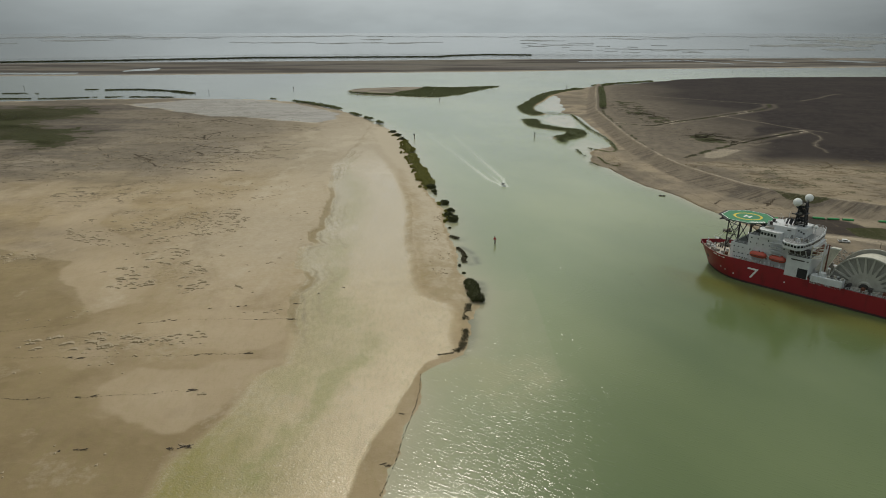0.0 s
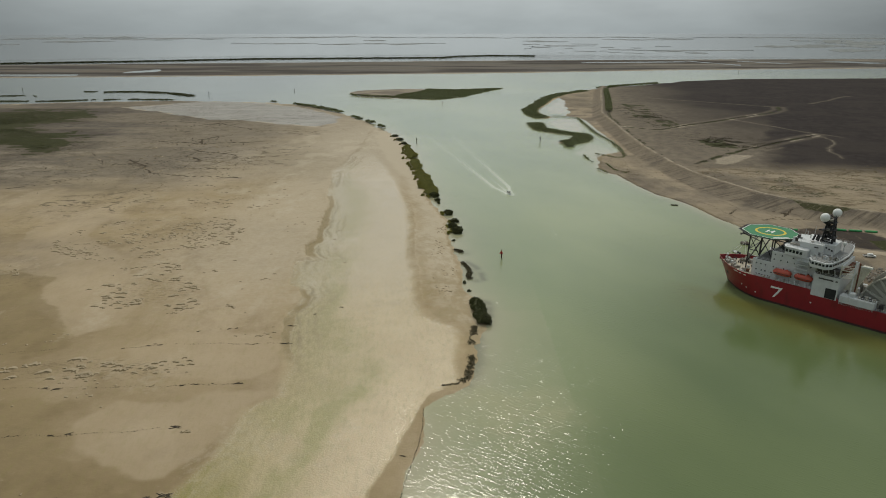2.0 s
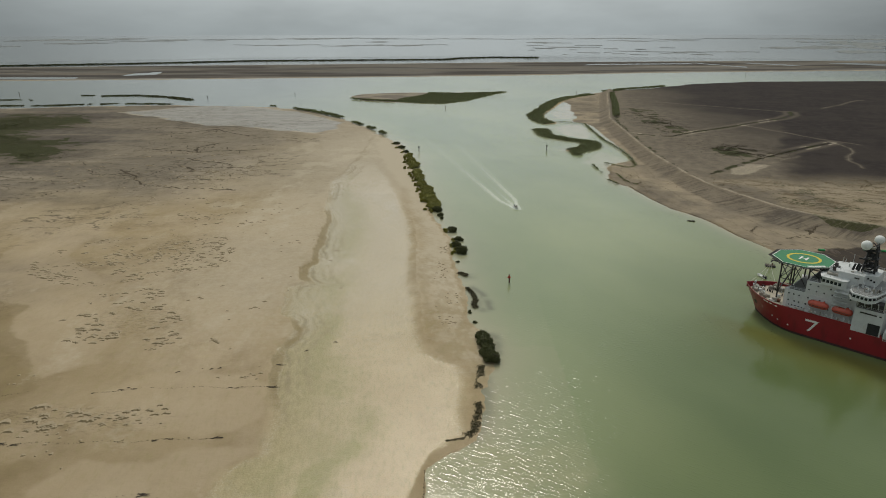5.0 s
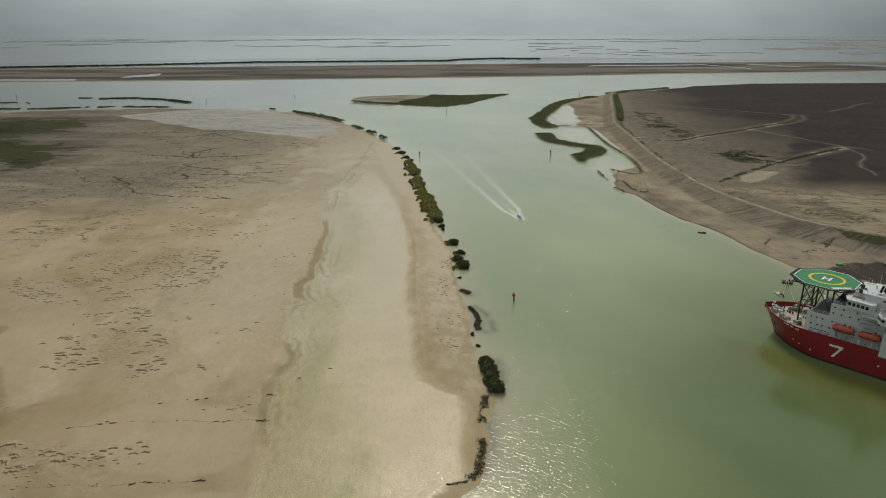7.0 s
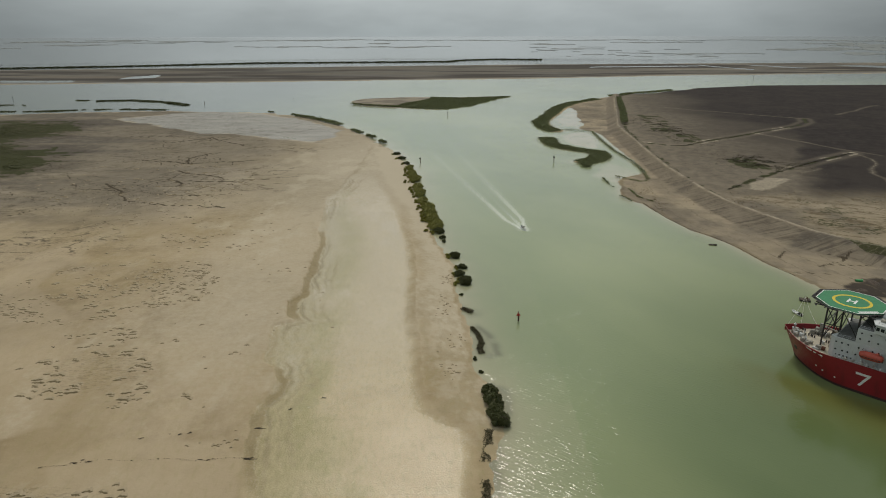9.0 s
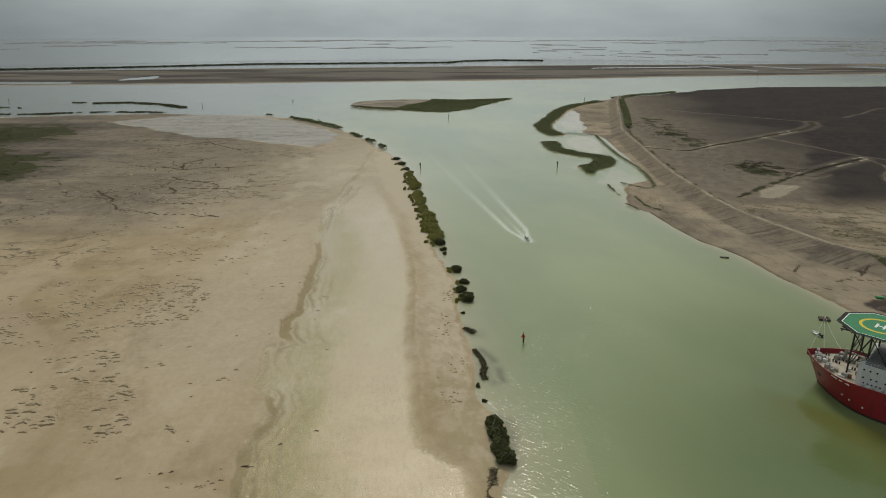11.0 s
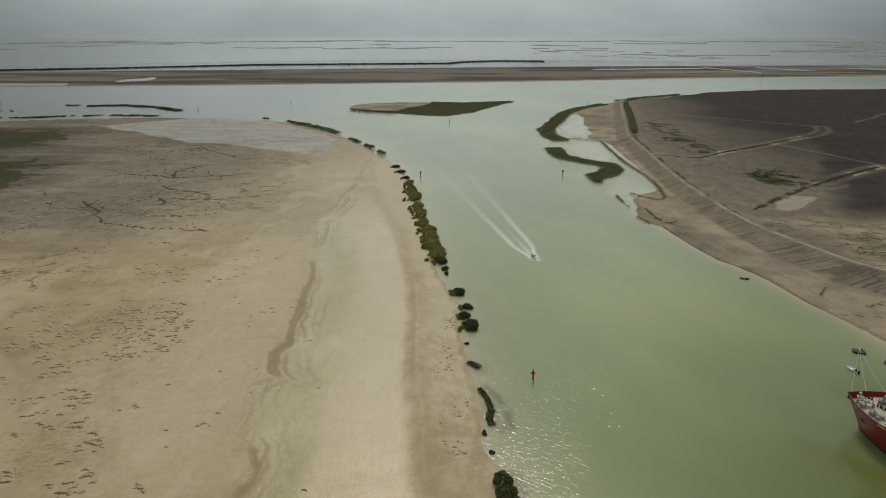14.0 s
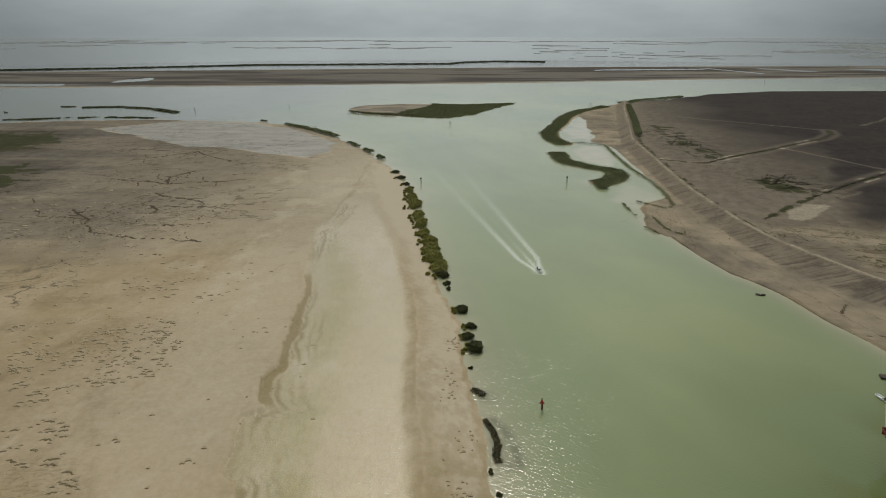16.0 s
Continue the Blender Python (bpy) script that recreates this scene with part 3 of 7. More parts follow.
    zones["moss"] = inside * soft(176 - py, 0, 30) * (1 - soft(u, 0.22, 0.48)) * soft(n2 * 0.5 + drift * 0.6, 0.30, 0.60)
    pink = np.maximum.reduce([polygon_depth(px, py, q) for q in PINK]) + 16 * (n2 - 0.5) + 7 * (n3 - 0.5)
    brown = np.maximum.reduce([polygon_depth(px, py, q) for q in BROWN]) + 18 * (n2 - 0.5) + 8 * (n3 - 0.5)
    zones["pink"] = np.where(left > 0, soft(pink, -1.0, 2.0) * (0.70 + 0.30 * soft(pink, -2, 20)) * (1 - inside), 0)
    zones["pink"] = np.maximum(zones["pink"], np.where(right > 0, np.where(inland > 0, 0.45, 0.70), 0))
    zones["brown"] = np.where(left > 0, soft(brown, -1.0, 1.6) * (0.80 + 0.20 * soft(brown, 0, 30)) * (1 - inside), 0)
    # far bank: pale grey put into the colour for distance haze
    zones["silt_and_haze"] = np.where(bank > 8, 0.70 + 0.28 * soft(wave(px * 0.4, py * 3.0, 150, 520, 5, 0.6), 0.40, 0.62), np.where(island > 0, 0.6, 0))
    zones["silt_and_haze"] = np.where(left > 0, soft(wetland + 26 * (wave(px, py * 1.6, 24, 455, 4) - 0.5), -3, 5), zones["silt_and_haze"])
    zones["silt_and_haze"] = np.maximum(zones["silt_and_haze"], np.where(left > 0, 0.40 * soft(py - 0.2 * px, 440, 640), 0))
    zones["silt_and_haze"] = np.maximum(zones["silt_and_haze"], np.where(right > 0, 0.22, 0))
    shoal = np.where(left > 0, soft(px - ex_, 1, 3) * soft(py, 200, 215) * soft(560 - py, 0, 60) * (1 - 0.55 * soft(py, 290, 380)), 0)
    zones["mottle"] = shoal * (0.35 + 0.65 * soft(wave(px, py * 0.7, 4.5, 470, 4, 0.7), 0.36, 0.64))
    # north-western mud, weighted darker to paint the cloud shadow lying there
    far_flat_shade = soft(py - 0.25 * px + 110 * (n2 - 0.5), 560, 760) * np.where(left > 8, 1, 0) * (1 - soft(px + 40 * (n2 - 0.5), -250, -140))
    smear = soft(wave(px * 0.45, py * 1.5, 70, 130, 5), 0.42, 0.62)
    mud = np.where(left > 0, far_flat_shade * (0.50 + 0.26 * smear + 0.14 * soft(-px, 300, 420)) * (1 - soft(wetland, -4, 4)), 0)
    mud = np.maximum(mud, np.where(left > 8, soft(py - 0.45 * px + 150 * (n1 - 0.5) + 60 * (n2 - 0.5), 470, 640) * (0.20 + 0.40 * smear + 0.15 * soft(-px, 280, 380)) * (1 - soft(px, -250, -160)) * (1 - soft(wetland, -4, 4)), 0))
    mud = np.maximum(mud, soft(left, 25, 90) * soft(wave(px * 0.6, py, 90, 150, 4), 0.48, 0.66) * (0.12 + 0.28 * soft(-px, 150, 240)) * (1 - film) * (1 - soft(wetland, -4, 4)))
    face = np.where(on_face, soft(profile, 0.03, 0.22) * (1 - soft(profile, 0.975, 1)), 0)
    mud = np.maximum(mud, face * 0.62)
    mud = np.maximum(mud, np.where((right > 0) & (inland <= 0), 0.20 + 0.34 * soft(n2, 0.36, 0.65) + 0.20 * soft(wave(px, py, 15, 480, 4, 0.6), 0.45, 0.62) + 0.16 * soft(480 - py, 0, 60), 0) * np.where(px < 900, 1, 0))
    tan = 1 - soft(py + 0.12 * (px - 215) + 60 * (n1 - 0.5), 520, 585)
    mud = np.maximum(mud, behind * (0.76 - 0.42 * tan * soft(n2, 0.3, 0.6)))
    mud = np.maximum(mud, np.where(levee_on, soft(profile, 0.95, 1.0) * 0.45, 0))
    mud = np.maximum(mud, np.where(island > 0, 0.15 + 0.5 * soft(wave(px, py * 2, 40, 530, 4), 0.45, 0.6), 0))
    mud = np.maximum(mud, np.where(bank > 0, 0.15, 0))
    zones["mud"] = np.clip(mud, 0, 1)
    # dark marsh field; part of its darkness is cloud shadow put into colour
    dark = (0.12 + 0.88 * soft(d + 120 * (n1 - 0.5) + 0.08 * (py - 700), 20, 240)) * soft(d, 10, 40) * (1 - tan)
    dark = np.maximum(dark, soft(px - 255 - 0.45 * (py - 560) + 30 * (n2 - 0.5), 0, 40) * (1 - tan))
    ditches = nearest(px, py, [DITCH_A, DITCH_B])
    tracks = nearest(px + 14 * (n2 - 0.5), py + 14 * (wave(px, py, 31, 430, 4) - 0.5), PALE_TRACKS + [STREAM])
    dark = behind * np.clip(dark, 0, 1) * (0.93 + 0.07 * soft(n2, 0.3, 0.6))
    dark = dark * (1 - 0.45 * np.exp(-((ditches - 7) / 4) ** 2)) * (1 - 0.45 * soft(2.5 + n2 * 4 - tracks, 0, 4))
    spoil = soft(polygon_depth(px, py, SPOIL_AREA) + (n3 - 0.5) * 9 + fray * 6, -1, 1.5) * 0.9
    # far bank marsh, its weight set for the haze-grey mix
    bank_marsh_haze = np.where(bank > 6, soft(bank, 5, 60) * (0.52 + 0.34 * soft(wave(px, py * 3.5, 300, 90, 4), 0.35, 0.6)), 0)
    zones["marsh"] = np.maximum.reduce([dark, bank_marsh_haze, spoil, face * (0.3 + 0.7 * soft(py, 390, 470)) * (0.04 + 0.12 * soft(560 - py, 0, 120) * soft(profile, 0.2, 0.6))])
    scrub = soft(wave(px, py, 5, 101, 4, 0.65), 0.46, 0.56)
    tuft = behind * np.exp(-((d - 9) / 4) ** 2) * scrub
    tuft = np.maximum(tuft, behind * np.exp(-((ditches - 1.0) / 2.4) ** 2) * soft(n3, 0.35, 0.55))
    tuft = np.maximum(tuft, behind * soft(22 - np.hypot((px - 282) * 0.9, (py - 672) * 0.55), 0, 12) * soft(n3, 0.45, 0.56))
    tuft = np.maximum(tuft, behind * soft(26 - line_distance(px, py, [(295, 1041), (273, 896), (272, 797)])[0], 0, 16) * soft(n3, 0.48, 0.6) * 0.9)
    tuft = np.maximum(tuft, behind * tan * soft(d, 14, 30) * soft(wave(px * 0.6, py * 1.5, 12, 160, 5, 0.7), 0.49, 0.60) * 0.5)
    greens = np.maximum(polygon_depth(px, py, WEST_GREEN_A), polygon_depth(px, py, WEST_GREEN_B)) + (n2 - 0.5) * 40 + (wave(px * 0.3, py * 2, 30, 165, 4) - 0.5) * 70 + (n3 - 0.5) * 40 + 16
    tuft = np.maximum(tuft, np.where(left > 0, soft(greens, -4, 6) * 0.95, 0))
    zones["marsh"] = np.maximum(zones["marsh"], np.where(left > 0, soft(greens, -45, 5) * 0.45, 0))
    pans = np.maximum(polygon_depth(px, py, DARK_PAN_A), polygon_depth(px, py, DARK_PAN_B)) + fray * 8
    tuft = np.maximum(tuft, soft(pans, -1, 2) * 0.9)
    tuft = np.maximum(tuft, soft(polygon_depth(px, py, ISLAND_GREEN) + (n3 - 0.5) * 14, -3, 3))
    zones["green"] = tuft
    # near sand damp brown, also darkened in colour for the corner vignette
    zones["damp_vignette"] = np.where(left > 0, soft(270 - py + 60 * (n1 - 0.5), 0, 130), 0) * 0.95 * (1 - 0.8 * soft(px - ex_, -1, 1))
    zones["damp_vignette"] = np.maximum(zones["damp_vignette"], np.where(left > 0, soft(345 - py + 50 * (n1 - 0.5), 0, 110) * soft(-px, 85, 165), 0) * 0.8)
    crest = np.where(levee_on, soft(profile, 0.95, 1.0) * soft(1.6 - np.abs(d - 0.4), 0, 1.0), 0)
    road = soft(5.5 - line_distance(px, py, ACCESS_ROAD)[0] + fray * 2, 0, 2) * np.where(right > 2, 1, 0)
    pan = soft(polygon_depth(px, py, SALT_PAN) + fray * 14, -2, 3)
    puddle = behind * soft(1.5 + 1.6 * (n3 - 0.5) - np.abs(ditches - 4.5), 0, 1.0) * soft(wave(px, py, 46, 140, 3), 0.40, 0.50) * np.where((py > 600) & (py < 930), 1, 0.0)
    thin = behind * soft(1.5 - tracks + 2 * (n3 - 0.5), 0, 1.5) * 0.34
    scum = np.where(left > 0, soft(wave(px, py * 0.6, 22, 175, 5, 0.6), 0.55, 0.72) * 0.25 * (1 - far_flat_shade), 0)
    # last term pales the middle flat's sand to paint a sunlit patch
    zones["pale"] = np.clip(crest * 0.40 * soft(n3, 0.25, 0.5) + road * 0.5 + pan * 0.5 + puddle * 1.0 + thin + scum + np.where(bank > 20, soft(wave(px * 0.5, py * 5, 260, 310, 4), 0.58, 0.70) * (0.08 + 0.25 * soft(px, 200, 800)), 0) + np.where(left > 0, soft(px - ex_, 2, 12), 0) * 0.45 * soft(px, -120, -60) + np.where(left > 2, 0.56 * soft(py, 210, 340) * (1 - soft(py - 0.4 * px, 760, 1000)) * soft(px, -200, -90), 0), 0, 1)
    zones["pale"] = zones["pale"] * np.where(left > 0, (1 - 0.95 * zones["wet"]) * (1 - 0.6 * zones["algae"]) * (1 - 0.6 * zones["mottle"]), 1)
    # creeks draining the north-western flat, scour pits and scattered droppings of weed
    area = (left > 14) & (py > 400) & (py < 960) & (px < -90) & (px > -640)
    creek = np.zeros(px.shape)
    ax_, ay_ = px[area], py[area]
    jx, jy = ax_ + 12 * (n2[area] - 0.5), ay_ + 6 * (n3[area] - 0.5)
    main, side_creek = nearest(jx, jy, CREEKS), nearest(jx, jy, SIDE_CREEKS)
    creek[area] = np.maximum(soft(0.7 + 1.0 * soft(ay_, 430, 640) - main, 0, 0.9), 0.8 * soft(0.35 + 0.75 * soft(ay_, 430, 640) - side_creek, 0, 0.8))
    zones["veins"] = np.where(left > 14, np.clip(soft(py - 0.3 * px, 390, 560) * (1 - soft(px, -190, -120)) + 0.35 * soft(px, -60, -130) * soft(py, 300, 380), 0, 1), 0) * soft(wave(px, py, 90, 440, 4), 0.36, 0.56)
    field = np.zeros(px.shape)
    for cx, cy, hx, hy, k in PITS:
        field = np.maximum(field, k * np.exp(-(((px - cx) / hx) ** 2 + ((py - cy) / hy) ** 2) ** 2))
    field = np.maximum(field, np.where(left > 30, soft(wave(px, py, 70, 200, 3), 0.60, 0.75) * 0.5 * soft(py, 300, 420), 0))
    zones["pits"] = np.where(left > 6, np.clip(field * 1.1, 0, 1) * (1 - inside), 0)
    runnel = np.where(right > 2, soft(1.1 - np.abs(nearest(px, py, GULLIES) + 1.0 * (n3 - 0.5)), 0, 0.8), 0) * 0.75
    zones["arc"], zones["off"], zones["face"] = np.where(right > 0, arc, 0), np.where(right > 0, d, 0), face
    zones["heath"] = behind * tan * soft(d, 8, 22) + np.where((right > 0) & (inland <= 0), 0.18 * (1 - face), 0) * np.where(px < 900, 1, 0)
    zones["inshore"] = np.where((right > 0) & (inland <= 0), right + 5 * (n2 - 0.5), 0)
    zones["crack"] = np.clip(np.maximum(creek, runnel), 0, 1)
    h = h - zones["crack"] * 0.25
    return h, zones, shore


def far_fold(r):
    """Past 3.3 km the water sheet bends gently up to the horizon line."""
    return 94 * np.clip((r - 3300) / 1600, 0, 1) ** 1.4


def ring_sheet(radii, angles):
    """Plan points of a fan-shaped grid round the origin, and its quads."""
    r, a = np.meshgrid(radii, np.radians(angles), indexing="ij")
    px, py = (r * np.sin(a)).ravel(), (r * np.cos(a)).ravel()
    n, m = len(radii), len(angles)
    i = np.arange(n * m).reshape(n, m)
    quads = np.stack([i[:-1, :-1], i[:-1, 1:], i[1:, 1:], i[1:, :-1]], -1).reshape(-1, 4)
    return px, py, r.ravel(), quads


def sheet_object(name, px, py, pz, quads, attributes, mat):
    me = bpy.data.meshes.new(name)
    me.vertices.add(len(px))
    me.vertices.foreach_set("co", np.stack([px, py, pz], 1).astype(np.float32).ravel())
    me.loops.add(quads.size)
    me.loops.foreach_set("vertex_index", quads[:, ::-1].astype(np.int32).ravel())
    me.polygons.add(len(quads))
    me.polygons.foreach_set("loop_start", np.arange(0, quads.size, 4, dtype=np.int32))
    me.update(calc_edges=True)
    for key, values in attributes.items():
        at = me.attributes.new(key, "FLOAT", "POINT")
        at.data.foreach_set("value", np.asarray(values, np.float32))
    me.materials.append(mat)
    me.shade_smooth()
    return new(name, me)


def steps(first, last, grow, least):
    out = [first]
    while out[-1] < last:
        out.append(out[-1] + max(least, out[-1] * grow))
    return np.array(out)


RADII = np.concatenate([[1.0, 25, 50, 80], steps(105, 4880, 0.0042, 0.75), [4930]])
ANGLES = np.concatenate([np.arange(-180, -56, 6), np.arange(-54, -44, 0.6), np.arange(-44, 44.01, 0.12), np.arange(44.6, 54, 0.6), np.arange(56, 181, 6)])
gx, gy, gr, gquads = ring_sheet(RADII, ANGLES)
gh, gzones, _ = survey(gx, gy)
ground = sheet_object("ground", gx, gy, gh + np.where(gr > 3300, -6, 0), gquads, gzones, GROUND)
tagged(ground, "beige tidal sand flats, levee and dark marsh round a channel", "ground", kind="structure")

# water, one level sheet; its bed colour comes from the depth below it
WAKE_HEAD, WAKE_WAY = (45.5, 465.0), (-0.19, 0.98)
wr = np.concatenate([[1.0, 40, 80], steps(110, 4900, 0.007, 1.2), [4940]])
wa = np.concatenate([np.arange(-180, -56, 6), np.arange(-54, -44, 1.0), np.arange(-44, 44.01, 0.2), np.arange(45, 54, 1.0), np.arange(56, 181, 6)])
wx, wy, wrad, wquads = ring_sheet(wr, wa)
wshore = survey(wx, wy, True)
shallow = np.exp(np.minimum(wshore, 0) / np.where(wx < 40, np.where(wy < 262, 17, 12), 6)) * 0.9
shallow = np.maximum(shallow, np.where(wshore > 0, 0.9, 0)) * (1 - 0.6 * soft(-wx, 100, 200) * soft(wy, 700, 850))
shallow = np.maximum(shallow, soft(polygon_depth(wx, wy, BAR_WASH) + 3 * (wave(wx, wy, 6, 460, 3) - 0.5), -3, 1.5))
milky = soft(np.maximum.reduce([polygon_depth(wx, wy, m) for m in MILKY]) + 18 * (wave(wx, wy, 30, 450, 4) - 0.5), -3, 9) * np.where(wy < 700, 0.55, 1.0)
# deep green water by the quay, its colour also lowered for the corner vignette
deep = soft(wx + 0.42 * (290 - wy), 30, 135) * soft(500 - wy, 0, 280)
fan = soft(polygon_depth(wx, wy, SILT_FAN) + 14 * (wave(wx, wy, 14, 490, 4) - 0.5), -12, 6)
weed = np.maximum.reduce([k * np.exp(-(line_distance(wx, wy, l)[0] / r) ** 2) for l, r, k in (([(10, 321.5), (14.5, 314), (16.6, 305), (17.4, 297), (13, 295)], 1.9, 0.75), ([(9, 272), (13, 274.5), (17.5, 270), (18, 255), (15.5, 244)], 2.4, 0.6),
                         ([(11.5, 246), (11, 231), (10, 217), (6, 203)], 3.4, 0.6), ([(4, 341), (8.6, 335.5)], 4.0, 0.5), ([(7.6, 320.5), (11.2, 307), (11, 297)], 3.6, 0.5))]) * (0.4 + 0.6 * soft(wave(wx, wy, 5, 495, 3), 0.35, 0.6))
# far and north-western water: colour greyed and darkened to offset its sky reflection
far_grey = np.maximum(soft(wrad, 1700, 2600), soft(-wx, 40, 420) * soft(wy, 780, 1080) * 0.8)
sx, sy = wx - SHIP_BOW[0], wy - SHIP_BOW[1]
along, across = sx * SHIP_AFT[0] + sy * SHIP_AFT[1], -(sx * 0.711 + sy * 0.703)
plume = soft(np.abs(across) - 13.5, -1, 9) * np.exp(-((np.maximum(np.abs(across) - 12, 0)) / 26) ** 2) * soft(along, -25, 10) * (0.5 + wave(wx, wy, 45, 230, 4))
# the speedboat's wake: two spreading foam arms and a churned middle
qx, qy = wx - WAKE_HEAD[0], wy - WAKE_HEAD[1]
back_, side_ = qx * WAKE_WAY[0] + qy * WAKE_WAY[1], qx * WAKE_WAY[1] - qy * WAKE_WAY[0]
arm = 1.2 + 4.6 * np.clip(back_ / 22, 0, 1) + np.clip(back_ - 22, 0, None) * 0.03
foam = np.where(back_ > -4, np.exp(-((np.abs(side_) - arm) / (1.0 + 0.012 * np.maximum(back_, 0))) ** 2) * np.exp(-np.maximum(back_, 0) / 85), 0)
foam = np.maximum(foam, np.where(back_ > 0, np.exp(-(side_ / 1.2) ** 2) * np.exp(-back_ / 25), 0))
foam = np.maximum(foam, np.exp(-(qx ** 2 + qy ** 2) / 9) * 0.9)
water = sheet_object("water", wx, wy, far_fold(wrad), wquads, {"shallow": shallow, "plume": np.clip(plume, 0, 1), "foam": foam, "milky": milky, "fan": fan, "weed": weed, "deep": deep * (0.75 + 0.5 * (wave(wx, wy, 80, 240, 3) - 0.5)), "far_grey": far_grey}, WATER)
tagged(water, "green turbid channel water paling towards the horizon", "water", kind="structure")

# ---- building kit ----
RED_HULL = plain("red_hull_paint", (0.25, 0.012, 0.018), 0.42, vary=0.10, scale=0.12, dirt=(0.10, 0.012, 0.012))
BOOT_TOP = plain("dark_waterline_paint", (0.05, 0.022, 0.02), 0.6, vary=0.2, scale=0.4, dirt=(0.06, 0.07, 0.03))
WHITE = plain("white_ship_paint", (0.58, 0.59, 0.58), 0.5, vary=0.07, scale=0.35, dirt=(0.42, 0.38, 0.32))
CREAM = plain("cream_deck_paint", (0.50, 0.44, 0.34), 0.7, vary=0.15, scale=0.5, dirt=(0.28, 0.20, 0.13))
GREY_DECK = plain("grey_deck_paint", (0.20, 0.20, 0.19), 0.75, vary=0.15, scale=0.5, dirt=(0.12, 0.10, 0.08))
HELI_GREEN = plain("helideck_green", (0.035, 0.20, 0.085), 0.75, vary=0.10, scale=0.5, dirt=(0.05, 0.15, 0.08))
YELLOW = plain("yellow_marking", (0.60, 0.46, 0.03), 0.7, vary=0.08, scale=1)
MARK_WHITE = plain("white_marking", (0.74, 0.74, 0.70), 0.7, vary=0.08, scale=1)
DARK_STEEL = plain("dark_steel", (0.045, 0.04, 0.036), 0.6, vary=0.25, scale=0.8, dirt=(0.11, 0.06, 0.035))
BLACK = plain("black_paint", (0.02, 0.02, 0.022), 0.55, vary=0.25, scale=1)
GLASS = plain("dark_bridge_glass", (0.012, 0.016, 0.02), 0.08, vary=0.1, scale=1)
ORANGE = plain("faded_orange_plastic", (0.50, 0.085, 0.05), 0.45, vary=0.12, scale=0.6, dirt=(0.35, 0.10, 0.06))
REEL_GREY = plain("reel_grey_paint", (0.40, 0.39, 0.33), 0.55, vary=0.12, scale=0.3, dirt=(0.22, 0.17, 0.12))
REEL_PLATE = plain("reel_plate_paint", (0.27, 0.265, 0.23), 0.6, vary=0.12, scale=0.3, dirt=(0.16, 0.13, 0.10))
MACHINE = plain("worn_deck_machinery", (0.33, 0.31, 0.26), 0.6, vary=0.2, scale=0.9, dirt=(0.16, 0.09, 0.05))
RUST = plain("rusty_brown_steel", (0.16, 0.06, 0.03), 0.8, vary=0.3, scale=1.2)
CRANE_CREAM = plain("cream_crane_paint", (0.55, 0.52, 0.42), 0.5, vary=0.12, scale=0.4, dirt=(0.3, 0.22, 0.14))
GREEN_PIPE = plain("green_coated_pipe", (0.05, 0.33, 0.10), 0.4, vary=0.1, scale=0.6, dirt=(0.2, 0.22, 0.12))
RUBBER = plain("black_rubber", (0.02, 0.02, 0.02), 0.85, vary=0.2, scale=2)
STONE = plain("pale_rubble_stone", (0.30, 0.27, 0.22), 0.9, vary=0.2, scale=0.9, bump=0.05, dirt=(0.2, 0.17, 0.13))
ROPE = plain("pale_mooring_rope", (0.42, 0.40, 0.32), 0.9, vary=0.15, scale=2)
TIMBER = plain("weathered_driftwood", (0.075, 0.055, 0.038), 0.9, vary=0.25, scale=1.5, bump=0.02)
MARK_RED = plain("red_daymark", (0.42, 0.03, 0.02), 0.6, vary=0.12, scale=1)


def part(name, bm, mat, parent=None, label=""):
    """Link a bmesh as one mesh object under a thing or part."""
    me = bpy.data.meshes.new(name)
    bm.normal_update()
    bm.to_mesh(me)
    bm.free()
    me.materials.append(mat)
    ob = new(name, me)
    if parent:
        ob.parent = parent
    return tagged(ob, label)


def thing(name, m, label, category, group="", kind=""):
    ob = new(name)
    ob.matrix_world = m
    ob.empty_display_size = 0.5
    return tagged(ob, label, category, group, kind)


def box(bm, x0, x1, y0, y1, z0, z1, bevel=0.0):
    geo = bmesh.ops.create_cube(bm, size=1.0, matrix=Matrix.Translation(((x0 + x1) / 2, (y0 + y1) / 2, (z0 + z1) / 2)) @ Matrix.Diagonal((abs(x1 - x0), abs(y1 - y0), abs(z1 - z0), 1)))
    if bevel:
        edges = list({e for v in geo["verts"] for e in v.link_edges})
        bmesh.ops.bevel(bm, geom=edges, offset=bevel, segments=2, affect="EDGES", profile=0.5)
    return bm


def tube(bm, a, b, r, r2=None, sides=10, caps=True):
    a, b = Vector(a), Vector(b)
    turn = (b - a).to_track_quat("Z", "Y").to_matrix().to_4x4()
    bmesh.ops.create_cone(bm, cap_ends=caps, segments=sides, radius1=r, radius2=r if r2 is None else r2, depth=(b - a).length, matrix=Matrix.Translation((a + b) / 2) @ turn)
    return bm


def ball(bm, c, r, sub=2, squash=(1, 1, 1)):
    bmesh.ops.create_icosphere(bm, subdivisions=sub, radius=r, matrix=Matrix.Translation(c) @ Matrix.Diagonal((*squash, 1)))
    return bm


